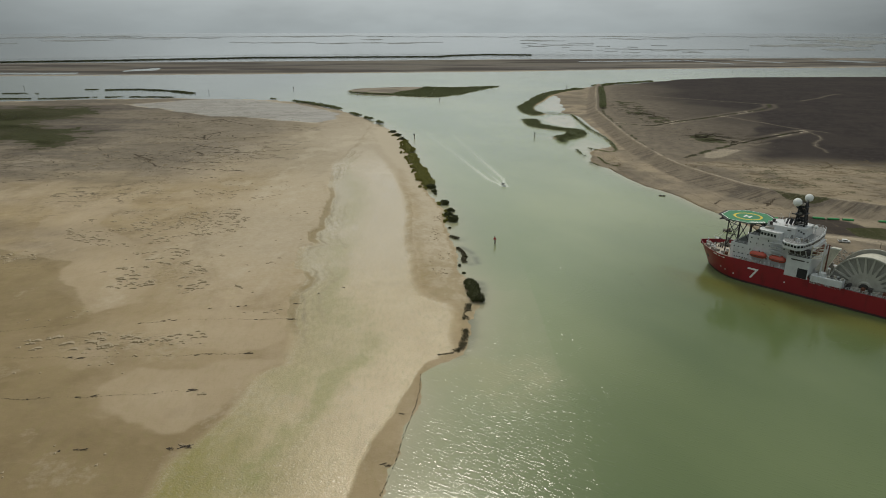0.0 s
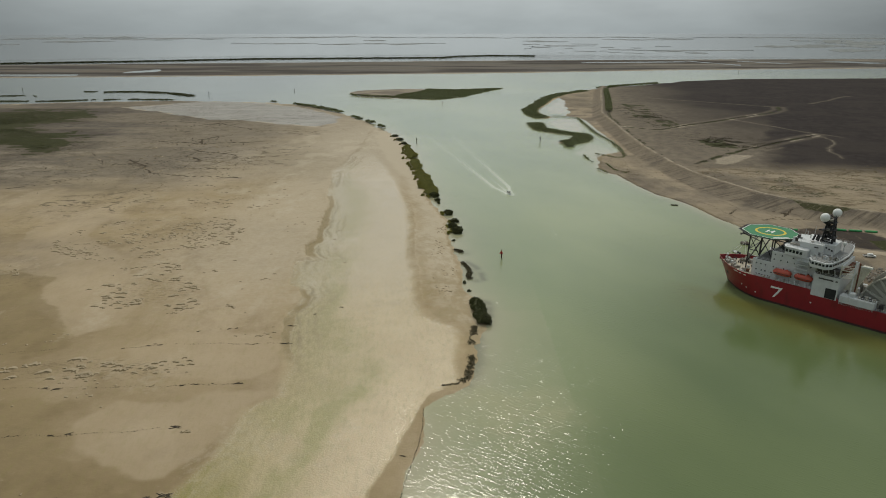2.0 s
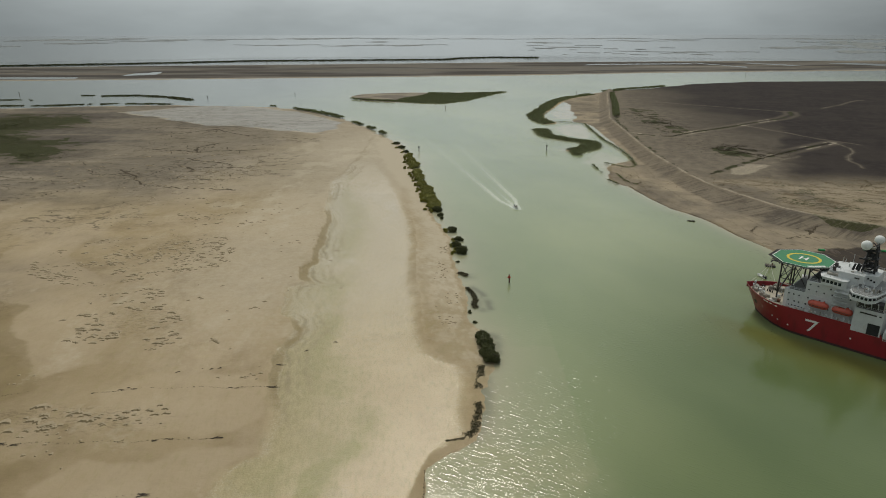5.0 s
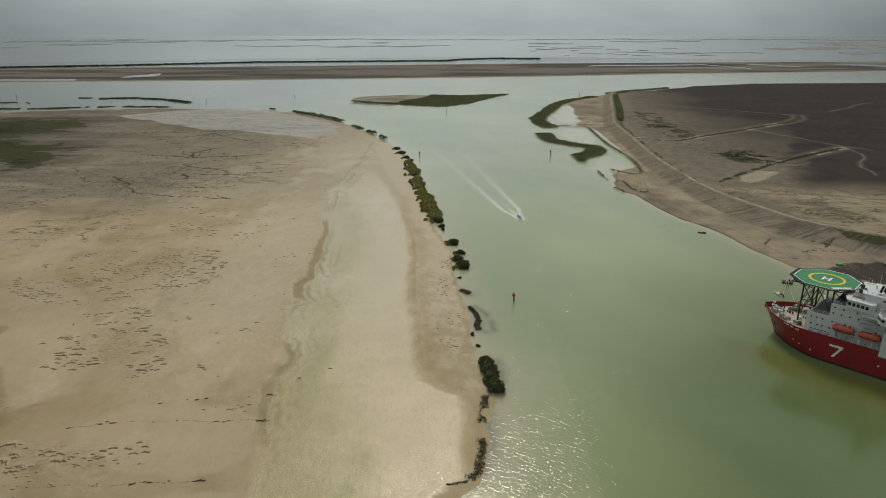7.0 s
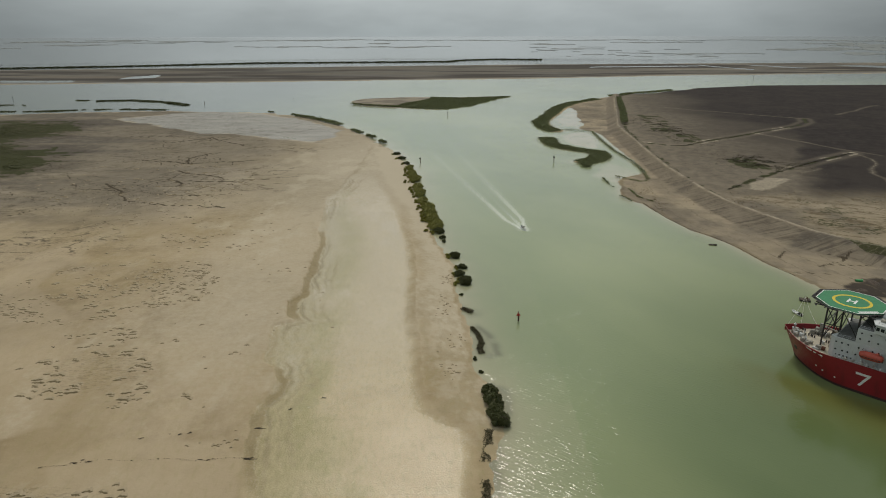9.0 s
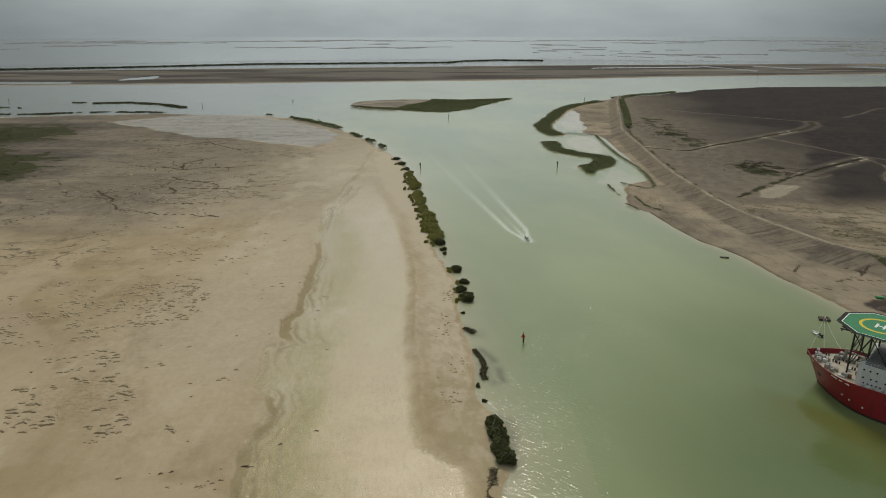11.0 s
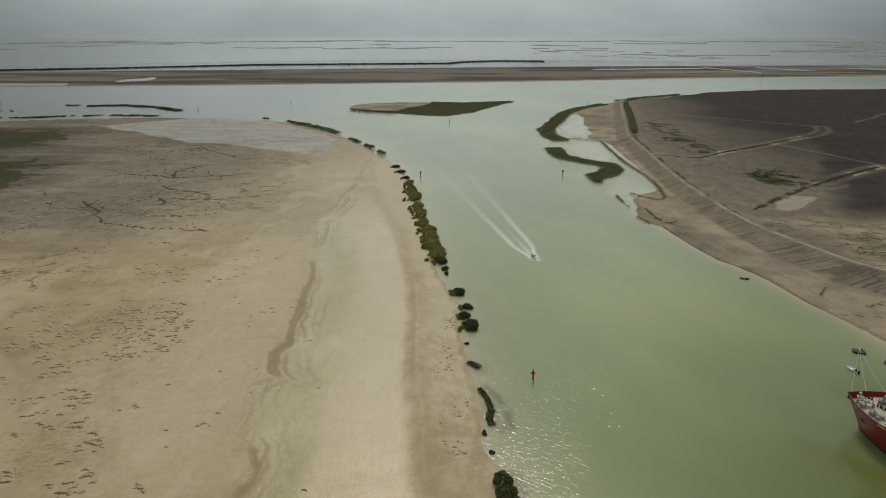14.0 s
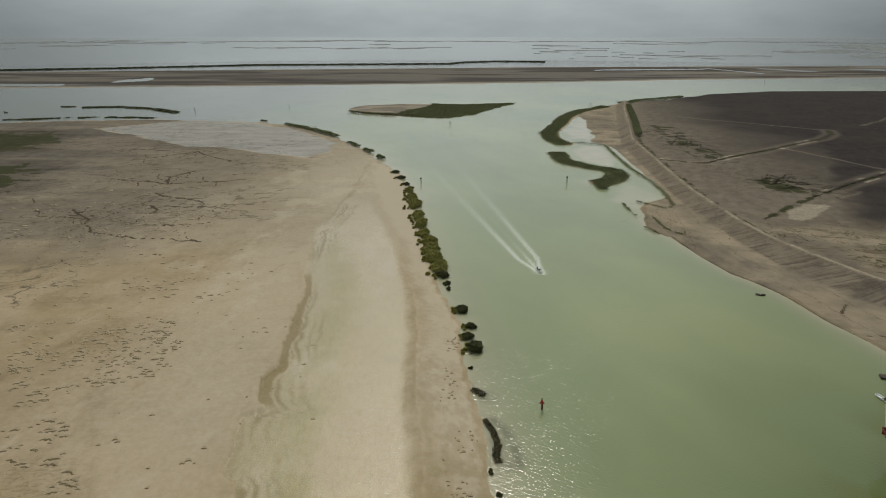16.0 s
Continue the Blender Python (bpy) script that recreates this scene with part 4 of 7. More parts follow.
def prism(bm, outline, z0, z1, bevel=0.0):
    """An upright prism over a plan outline."""
    low = [bm.verts.new((x, y, z0)) for x, y in outline]
    top = [bm.verts.new((x, y, z1)) for x, y in outline]
    n = len(low)
    bm.faces.new(low[::-1])
    cap = bm.faces.new(top)
    for i in range(n):
        bm.faces.new((low[i], low[(i + 1) % n], top[(i + 1) % n], top[i]))
    bmesh.ops.recalc_face_normals(bm, faces=bm.faces[:])
    if bevel:
        bmesh.ops.bevel(bm, geom=list(cap.edges), offset=bevel, segments=2, affect="EDGES", profile=0.5)
    return bm


def fresh():
    return bmesh.new()

# ---- the pipelay ship; x aft of the stem, y to starboard, z over the water ----
ship_pose = Matrix.Translation((SHIP_BOW[0] + 1.07, SHIP_BOW[1] + 1.05, 0)) @ Matrix(((0.7031, 0.7111, 0, 0), (-0.7111, 0.7031, 0, 0), (0, 0, 1, 0), (0, 0, 0, 1)))
ship = thing("pipelay_ship", ship_pose, "red and white pipelay ship with green helideck, moored by the quay", "ship")
SHIP_END = 151.0


def sheer(s):
    bow = 10.35 + 1.05 * max(0.0, 1 - (s + 5.4) / 20) ** 1.5
    k = min(1.0, max(0.0, (s - 48.2) / 0.8))
    return bow * (1 - k) + 8.15 * k


def hull_half(s, z):
    """Half breadth of the hull at s and height z."""
    w = min(1.0, max(-0.6, z / 11.0))
    start = -5.4 * max(w, 0) ** 1.15 + (2.5 * -min(w, 0))
    length = 22 - 2.5 * max(w, 0)
    x = min(1.0, max(0.0, (s - start) / length))
    half = 14.0 * (1 - (1 - x) ** (2.05 + 0.2 * max(w, 0)))
    aft = min(1.0, max(0.0, (s - 128) / 22))
    return half * (1 - 0.12 * aft * aft)


def hull_start(z):
    w = min(1.0, max(-0.6, z / 11.0))
    return -5.4 * max(w, 0) ** 1.15 + 2.5 * -min(w, 0)


def hull_strip(z_of_low, z_of_high, rows):
    """The shell between two height lines, both sides, with a stern plate."""
    bm = fresh()
    us = [(i / 40) ** 1.7 * 0.2 for i in range(41)] + [0.2 + 0.8 * i / 60 for i in range(1, 61)]
    us = sorted(set(us + [(48.2 + 5.4) / (SHIP_END + 5.4), (49.0 + 5.4) / (SHIP_END + 5.4)]))
    sides = []
    for sign in (-1, 1):
        grid = []
        for u in us:
            col = []
            for j in range(rows + 1):
                s_guess = u * SHIP_END
                lo, hi = z_of_low(s_guess), z_of_high(s_guess)
                z = lo + (hi - lo) * j / rows
                s0 = hull_start(z)
                s = s0 + (SHIP_END - s0) * u
                lo, hi = z_of_low(s), z_of_high(s)
                z = lo + (hi - lo) * j / rows
                col.append(bm.verts.new((s, sign * hull_half(s, z), z)))
            grid.append(col)
        for a, b in zip(grid, grid[1:]):
            for j in range(rows):
                quad = (a[j], b[j], b[j + 1], a[j + 1])
                bm.faces.new(quad if sign < 0 else quad[::-1])
        sides.append(grid)
    for j in range(rows):
        bm.faces.new((sides[0][-1][j], sides[1][-1][j], sides[1][-1][j + 1], sides[0][-1][j + 1]))
    bmesh.ops.remove_doubles(bm, verts=bm.verts[:], dist=0.004)
    for f in bm.faces:
        f.smooth = True
    return bm


hull = part("hull", hull_strip(lambda s: 0.9, sheer, 9), RED_HULL, ship, "glossy dark red steel hull")
part("waterline_band", hull_strip(lambda s: -4.0, lambda s: 0.9, 4), BOOT_TOP, ship, "dark weathered band at the waterline")


def deck_plate(s0, s1, z_of, inset, thick=0.15):
    bm = fresh()
    n = 40
    loop = [s0 + (s1 - s0) * i / n for i in range(n + 1)]
    outline = [(s, -max(0.05, hull_half(s, z_of(s)) - inset)) for s in loop] + [(s, max(0.05, hull_half(s, z_of(s)) - inset)) for s in reversed(loop)]
    return prism(bm, outline, z_of(s0) - thick, z_of(s0))


def bulwark(s0, s1, low):
    """Inner face and cap of the bulwark."""
    bm = fresh()
    n = 44
    for sign in (-1, 1):
        prev = None
        for i in range(n + 1):
            s = s0 + (s1 - s0) * (i / n) ** 1.6
            z = sheer(s)
            y_out, y_in = hull_half(s, z), max(0.02, hull_half(s, z) - 0.35)
            y_low = max(0.02, hull_half(s, low) - 0.45)
            row = [bm.verts.new((s, sign * y_out, z + 0.02)), bm.verts.new((s, sign * y_in, z + 0.02)), bm.verts.new((s, sign * min(y_in, y_low + 0.1), low))]
            if prev:
                for j in range(2):
                    quad = (prev[j], row[j], row[j + 1], prev[j + 1])
                    bm.faces.new(quad if sign > 0 else quad[::-1])
            prev = row
    return bm


part("bulwark", bulwark(-5.1, 48.2, 9.2), RED_HULL, ship)
part("foredeck", deck_plate(-3.6, 48.0, lambda s: 9.3, 0.4), CREAM, ship, "cream painted foredeck")
part("aft_deck", deck_plate(47.5, SHIP_END - 0.3, lambda s: 7.2, 0.3), GREY_DECK, ship, "grey working deck")
part("aft_bulwark", bulwark(49.0, SHIP_END - 0.2, 7.15), RED_HULL, ship)


def hull_mark(points, off=0.06):
    """A flat painted shape in side view, laid on the port hull side."""
    bm = fresh()
    f = bm.faces.new([bm.verts.new((s, -hull_half(s, z) - off, z)) for s, z in points])
    solid = bmesh.ops.extrude_face_region(bm, geom=[f])
    bmesh.ops.translate(bm, verts=[v for v in solid["geom"] if isinstance(v, bmesh.types.BMVert)], vec=(0, off * 0.9, 0))
    bmesh.ops.recalc_face_normals(bm, faces=bm.faces[:])
    return bm


part("hull_emblem", hull_mark([(23.3, 7.7), (28.1, 7.7), (27.7, 6.9), (23.4, 6.9)]), MARK_WHITE, ship, "white angular emblem stroke on the hull")
part("hull_emblem", hull_mark([(26.8, 6.9), (27.7, 6.9), (25.4, 3.0), (24.5, 3.0)], 0.062), MARK_WHITE, ship, "white angular emblem stroke on the hull")
for a, b in ((6.2, 8.4), (9.0, 12.4)):
    part("name_bar", hull_mark([(a, 10.25 - 0.1 * (a - 6)), (b, 10.25 - 0.1 * (b - 6)), (b, 9.75 - 0.1 * (b - 6)), (a, 9.75 - 0.1 * (a - 6))]), MARK_WHITE, hull, "pale lettering bar")
for s, z in ((10.6, 4.3), (13.1, 3.7), (17.4, 3.0), (39.4, 4.8)):
    part("thruster_mark", hull_mark([(s + 0.34 * math.cos(k * math.pi / 4), z + 0.34 * math.sin(k * math.pi / 4)) for k in range(8)]), MARK_WHITE, hull, "small pale round hull mark")
part("anchor_pocket", hull_mark([(1.2 + 0.95 * math.cos(k * math.pi / 5), 5.6 + 1.0 * math.sin(k * math.pi / 5)) for k in range(10)], 0.1), BLACK, hull, "dark round anchor pocket")
part("fairlead", hull_mark([(-2.4, 9.9), (-1.4, 9.75), (-1.4, 9.3), (-2.4, 9.45)]), MARK_WHITE, hull, "white fairlead plate at the bow")

# superstructure, tier by tier
PORT = -11.0
house = part("accommodation_block", prism(fresh(), [(14.2, -6.5), (13.0, PORT + 1), (14.5, PORT), (38.5, PORT), (38.5, -PORT), (14.5, -PORT), (13.0, -PORT - 1), (14.2, 6.5)], 9.3, 17.0, 0.12), WHITE, ship, "white painted accommodation block with round ports")
upper = part("upper_block", prism(fresh(), [(20.6, PORT + 0.02), (38.4, PORT + 0.02), (38.4, -PORT), (20.6, -PORT)], 17.0, 22.3, 0.12), WHITE, ship)
part("block_roof", box(fresh(), 14.6, 20.4, PORT + 0.5, -PORT - 0.5, 17.0, 17.12), GREY_DECK, ship, "grey roof of the lower tier")
part("block_roof", box(fresh(), 20.9, 26.0, PORT + 0.5, -PORT - 0.5, 22.3, 22.42), GREY_DECK, ship)


def port_hole(s, z, y, parent, r=0.32):
    bm = tube(fresh(), (s, y + 0.1, z), (s, y - 0.06, z), r, sides=10)
    return part("porthole", bm, GLASS, parent)


rng = random.Random(5)
for s in (15.2, 17.4, 19.0, 21.5, 24.2, 27.0, 29.5):
    port_hole(s, 12.5, PORT, house)
for s in (15.0, 16.8, 18.8, 22.0, 23.4, 26.2, 28.0, 33.0, 36.0):
    port_hole(s, 15.3, PORT, house)
for s in (21.8, 24.5, 27.2, 30.0, 33.2, 36.2):
    port_hole(s, 18.7, PORT + 0.02, upper)
for s in (22.0, 24.8, 29.2, 32.0):
    port_hole(s, 20.9, PORT + 0.02, upper)
for k in range(5):
    port_hole(15.6 + 1.2 * k, 10.6, PORT, house, 0.26)


def window_band(name, outline, z0, z1, parent, gap=0.28, per=1.45):
    """Panes in a ribbon round an open plan outline."""
    for (x0, y0), (x1, y1) in zip(outline, outline[1:]):
        d = Vector((x1 - x0, y1 - y0))
        count = max(1, round(d.length / per))
        out_n = Vector((d.y, -d.x)).normalized() * 0.05
        for i in range(count):
            a, b = (i + gap / 2) / count, (i + 1 - gap / 2) / count
            p0, p1 = Vector((x0, y0)) + d * a + out_n, Vector((x0, y0)) + d * b + out_n
            bm = fresh()
            q = p0 - 2.2 * out_n, p1 - 2.2 * out_n
            prism(bm, [tuple(p0), tuple(p1), tuple(q[1]), tuple(q[0])], z0, z1)
            part(name, bm, GLASS, parent)


# forward bridge: chamfered house with a window ribbon and a fly deck
bridge_plan = [(24.0, -7.0), (25.6, -11.6), (32.6, -12.4), (34.0, -11.4), (34.0, 11.4), (32.6, 12.4), (25.6, 11.6), (24.0, 7.0)]
bridge = part("forward_bridge", prism(fresh(), bridge_plan, 22.3, 25.4, 0.3), WHITE, ship, "white bridge with a dark window ribbon")
window_band("window", [(24.0, 7.0), (24.0, -7.0), (25.6, -11.6), (32.6, -12.4)], 23.5, 24.7, bridge)
part("bridge_visor", prism(fresh(), [(x + (-0.35 if x < 26 else 0.2), y * 1.03) for x, y in bridge_plan], 25.4, 25.7), WHITE, ship)
part("monkey_island", box(fresh(), 26.0, 34.0, -8.5, 8.5, 25.7, 26.6, 0.15), MACHINE, ship)

# aft bridge with its wings reaching over the sides
aft_plan = [(36.5, -8.0), (35.8, -14.0), (37.4, -17.0), (42.8, -18.0), (44.8, -15.5), (46.0, -9.0), (46.6, 0.0), (46.0, 9.0), (44.8, 15.5), (42.8, 18.0), (37.4, 17.0), (35.8, 14.0), (36.5, 8.0)]
aft = part("aft_bridge", prism(fresh(), aft_plan, 21.2, 23.9, 0.2), WHITE, ship, "white aft bridge wing with slanted windows")
window_band("window", [(35.8, -14.0), (37.4, -17.0), (42.8, -18.0), (44.8, -15.5), (46.0, -9.0), (46.6, 0.0), (46.0, 9.0)], 22.35, 23.35, aft, per=1.3)
part("wing_roof", prism(fresh(), [(40.5 + (x - 40.5) * 0.93, y * 0.95) for x, y in aft_plan], 23.9, 24.02), GREY_DECK, ship, "grey flat roof of the wing")
part("wing_underside", prism(fresh(), [(41 + (x - 41) * 0.8, y * 0.85) for x, y in aft_plan], 20.3, 21.2), WHITE, ship)


def railing(points, z, parent, name="railing", high=1.05):
    bm = fresh()
    for (x0, y0), (x1, y1) in zip(points, points[1:]):
        d = Vector((x1 - x0, y1 - y0))
        for k in (0.5, 1.0):
            tube(bm, (x0, y0, z + high * k), (x1, y1, z + high * k), 0.045, sides=5)
        for i in range(max(1, int(d.length / 1.6)) + 1):
            q = Vector((x0, y0)) + d * i / max(1, int(d.length / 1.6))
            tube(bm, (q.x, q.y, z), (q.x, q.y, z + high), 0.045, sides=5)
    return part(name, bm, WHITE, parent)


railing([(x * 0.985 + 0.6, y * 0.97) for x, y in aft_plan], 23.95, ship)
railing([(26.2, -11.4), (32.2, -12.0), (33.8, -11.0)], 25.7, ship)
railing([(14.8, 0), (14.8, -10.6), (20.3, -10.6)], 17.1, ship)
railing([(21.0, -10.7), (24.0, -10.7)], 22.4, ship)
part("engine_casing", prism(fresh(), [(30.0, -8.6), (38.6, -8.6), (38.6, 6), (30.0, 6)], 22.3, 28.2, 0.2), WHITE, ship, "white casing with a small emblem")
part("casing_emblem", box(fresh(), 35.4, 37.0, -8.68, -8.6, 26.6, 27.1), DARK_STEEL, ship)
part("casing_slope", prism(fresh(), [(26.2, -7), (30.0, -7), (30.0, 5), (26.2, 5)], 25.7, 27.6, 0.3), WHITE, ship)
part("funnel_base", prism(fresh(), [(38.6, -6), (42.2, -5), (42.2, 4), (38.6, 5)], 22.3, 28.2, 0.2), WHITE, ship)
for k in range(3):
    port_hole(39.2 + 1.0 * k, 26.8 - 0.5 * k, -5.95 + 0.3 * k, ship, 0.36)
for k in range(4):
    bm = tube(fresh(), (33.6 + 0.9 * k, -5.4 + 1.3 * (k % 2), 28.8), (34.2 + 0.9 * k, -5.4 + 1.3 * (k % 2), 31.4), 0.42, sides=10)
    part("exhaust_pipe", bm, BLACK, ship, "soot black exhaust pipe")

# black lattice mast with two white radomes
MX, MY = 38.2, -1.4
mast = part("mast", fresh(), BLACK, ship, "black lattice radar mast")
for sx_ in (-1, 1):
    for sy_ in (-1, 1):
        part("mast_leg", tube(fresh(), (MX + 2.1 * sx_, MY + 2.0 * sy_, 27.0), (MX + 1.1 * sx_, MY + 1.1 * sy_, 38.8), 0.38, 0.30, 8), BLACK, mast)
for k in range(6):
    z = 28.6 + 1.8 * k
    w = 2.0 - 0.95 * (z - 27.0) / 11.8
    bm = fresh()
    for a, b in (((-1, -1), (1, -1)), ((1, -1), (1, 1)), ((1, 1), (-1, 1)), ((-1, 1), (-1, -1))):
        tube(bm, (MX + w * a[0], MY + w * a[1], z), (MX + w * b[0], MY + w * b[1], z), 0.2, sides=6)
        tube(bm, (MX + w * a[0], MY + w * a[1], z), (MX + w * b[0] * 0.9, MY + w * b[1] * 0.9, z + 1.8), 0.18, sides=6)
    part("mast_brace", bm, BLACK, mast)
for z, w in ((30.4, 2.6), (33.6, 2.3), (36.6, 2.0)):
    part("mast_platform", box(fresh(), MX - w, MX + w, MY - w, MY + w, z, z + 0.25, 0.05), BLACK, mast)
for k in range(9):
    z = 29.0 + 1.05 * k
    part("mast_fitting", box(fresh(), MX - 1.6 + 0.5 * (k % 3), MX - 0.4 + 0.6 * (k % 3), MY - 1.9 + 0.5 * (k % 4), MY - 0.5 + 0.6 * (k % 4), z, z + 0.9, 0.06), BLACK if k % 4 else MACHINE, mast)
part("radar_scanner", box(fresh(), MX - 3.4, MX - 0.6, MY - 3.6, MY - 3.2, 33.4, 33.9, 0.1), BLACK, mast)
part("radome", ball(fresh(), (36.0, -3.6, 38.7), 1.85, 3), MARK_WHITE, ship, "white spherical radome")
part("radome", ball(fresh(), (38.6, 2.6, 40.0), 1.75, 3), MARK_WHITE, ship, "white spherical radome")
for x, y, z in ((36.0, -3.6, 36.4), (38.6, 2.6, 37.9)):
    part("radome_bracket", tube(fresh(), (MX, MY, z - 1.6), (x, y, z + 0.4), 0.28, 0.5, 8), BLACK, mast)
dome = part("small_radome", ball(fresh(), (43.4, 3.4, 27.4), 0.85, 2), MARK_WHITE, ship)
part("stalk", tube(fresh(), (43.4, 3.4, 23.9), (43.4, 3.4, 27.0), 0.16, sides=6), WHITE, dome)
for x, y, h in ((45.0, 8.5, 26.6), (44.6, -10, 26.2), (41.8, -14.8, 25.6), (28.0, 4.0, 30.5), (31.0, 6.2, 31.6)):
    part("whip_mast", tube(fresh(), (x, y, 23.6), (x, y, h), 0.10, 0.06, 6), WHITE, ship)

# amidships side house with the black loading door
part("side_house", prism(fresh(), [(38.6, -14.05), (48.1, -14.05), (48.1, 14.05), (38.6, 14.05)], 8.3, 17.6, 0.1), WHITE, ship, "white side house with a black doorway")
part("loading_door", box(fresh(), 43.7, 47.6, -14.12, -13.9, 8.4, 12.7), BLACK, ship, "open black loading doorway")
for a, b in ((40.5, 45.9), (46.7, 47.4)):
    part("lettering_bar", box(fresh(), a, b, -14.12, -14.0, 15.9, 16.45), DARK_STEEL, ship, "dark lettering bar")
part("house_roof", box(fresh(), 39.0, 47.8, -13.6, 13.6, 17.6, 17.72), GREY_DECK, ship)
part("deck_house", box(fresh(), 49.0, 61.2, -14.0, -9.5, 7.2, 10.9, 0.12), WHITE, ship, "long white deck locker along the rail")
part("inner_house", box(fresh(), 38.6, 47.0, -9.0, 9.0, 17.7, 21.3, 0.1), WHITE, ship)
# lattice stairs beside the house
for k in range(5):
    z = 14.2 + 1.7 * k
    part("landing", box(fresh(), 30.6, 35.6, -13.2, -11.1, z, z + 0.12), WHITE, ship)
    bm = fresh()
    for a in (30.7, 33.1, 35.5):
        tube(bm, (a, -13.1, z), (a, -13.1, z + 1.7), 0.06, sides=5)
    tube(bm, (30.7, -13.1, z + 1), (35.5, -13.1, z + 1), 0.05, sides=5)
    tube(bm, (30.7, -12.2, z), (35.5, -12.2, z + 1.7), 0.09, sides=5)
    part("stair_rail", bm, WHITE, ship)

# lifeboats under davits
for s0, s1 in ((22.6, 30.0), (31.0, 38.2)):
    mid, half = (s0 + s1) / 2, (s1 - s0) / 2
    bm = fresh()
    bmesh.ops.create_uvsphere(bm, u_segments=20, v_segments=14, radius=1.0)
    for v in bm.verts:
        x = v.co.x
        v.co.x = math.copysign(abs(x) ** 0.42, x) * half
        v.co.y *= 1.5
        v.co.z = v.co.z * (1.35 if v.co.z > 0 else 1.5)
    bmesh.ops.translate(bm, verts=bm.verts[:], vec=(mid, -12.4, 14.1))
    for f in bm.faces:
        f.smooth = True
    boat = part("lifeboat", bm, ORANGE, ship, "faded orange enclosed lifeboat")
    bm = fresh()
    bmesh.ops.create_uvsphere(bm, u_segments=12, v_segments=8, radius=0.75)
    bmesh.ops.translate(bm, verts=bm.verts[:], vec=(mid + half * 0.45, -12.4, 15.1))
    part("canopy_hatch", bm, ORANGE, boat)
    part("fender_line", box(fresh(), s0 + 0.6, s1 - 0.6, -13.98, -13.8, 13.75, 13.95, 0.05), DARK_STEEL, boat)
    for s in (s0 + 1.2, s1 - 1.2):
        bm = tube(fresh(), (s, -11.2, 9.3), (s, -11.6, 15.6), 0.22, sides=6)
        tube(bm, (s, -11.6, 15.6), (s, -13.2, 16.2), 0.2, sides=6)
        part("davit", bm, WHITE, ship, "white lifeboat davit")
for k in range(9):
    s = 21.5 + 2.0 * k
    part("winch_post", box(fresh(), s, s + 0.5, -13.4, -12.6, 9.3, 11.3 + 0.5 * (k % 2), 0.08), WHITE if k % 3 else MACHINE, ship)
railing([(17.5, -13.5), (38.4, -13.6)], 10.0, ship)

# helideck on lattice legs
HX, HY, HZ = 14.8, 1.0, 27.0
octagon = [(HX + 11.6 * math.cos(radians(22.5 + 45 * k)), HY + 11.6 * math.sin(radians(22.5 + 45 * k))) for k in range(8)]
deck = part("helideck", prism(fresh(), octagon, HZ - 0.55, HZ), HELI_GREEN, ship, "green octagonal helideck with yellow ring")


def flat_ring(cx, cy, z, r0, r1, n=64):
    bm = fresh()
    a = [[bm.verts.new((cx + r * math.cos(2 * math.pi * k / n), cy + r * math.sin(2 * math.pi * k / n), z)) for k in range(n)] for r in (r0, r1)]
    for k in range(n):
        bm.faces.new((a[0][k], a[1][k], a[1][(k + 1) % n], a[0][(k + 1) % n]))
    return bm


part("landing_ring", flat_ring(HX, HY, HZ + 0.008, 5.35, 6.35), YELLOW, deck, "yellow painted landing ring")
bm = fresh()
for k in range(8):
    a, b = Vector((*octagon[k], 0)), Vector((*octagon[(k + 1) % 8], 0))
    c = Vector((HX, HY, 0))
    quad = [a, b, c + (b - c) * 0.972, c + (a - c) * 0.972]
    bm.faces.new([bm.verts.new((v.x, v.y, HZ + 0.008)) for v in quad])
part("edge_line", bm, MARK_WHITE, deck, "white line round the edge")
bm = fresh()
way = Matrix.Translation((HX, HY, 0)) @ Matrix.Rotation(radians(0), 4, "Z")
for x0, x1, y0, y1 in ((-1.5, -0.8, -2, 2), (0.8, 1.5, -2, 2), (-0.8, 0.8, -0.35, 0.35)):
    bm.faces.new([bm.verts.new(way @ Vector((x, y, HZ + 0.008))) for x, y in ((x0, y0), (x1, y0), (x1, y1), (x0, y1))])
part("letter_h", bm, MARK_WHITE, deck, "white painted letter H")
for off, lo, hi in ((9.6, -3.4, 3.4),):
    d, e = Vector((math.cos(radians(-45)), math.sin(radians(-45)))), Vector((math.cos(radians(45)), math.sin(radians(45))))
    for r0, r1 in ((9.55, 10.2), (8.9, 9.3)):
        bm = fresh()
        bm.faces.new([bm.verts.new((HX + d.x * r + e.x * k, HY + d.y * r + e.y * k, HZ + 0.008)) for r, k in ((r0, lo), (r1, lo), (r1, hi), (r0, hi))])
        part("lettering_bar", bm, MARK_WHITE, deck, "faded lettering bar")
bm = fresh()
for k in range(8):
    a, b = Vector((*octagon[k], HZ - 0.25)), Vector((*octagon[(k + 1) % 8], HZ - 0.25))
    c = Vector((HX, HY, HZ - 0.05))
    quad = [c + (a - c) * 1.01, c + (b - c) * 1.01, c + (b - c) * 1.13 + Vector((0, 0, 0.1)), c + (a - c) * 1.13 + Vector((0, 0, 0.1))]
    f = bm.faces.new([bm.verts.new(v) for v in quad])
solid = bmesh.ops.solidify(bm, geom=bm.faces[:], thickness=0.08)
part("safety_net", bm, DARK_STEEL, deck, "dark net frame round the deck")
bm = fresh()
for k in range(-3, 4):
    tube(bm, (HX - 9.6, HY + 3.0 * k, HZ - 0.9), (HX + 9.6, HY + 3.0 * k, HZ - 0.9), 0.22, sides=6)
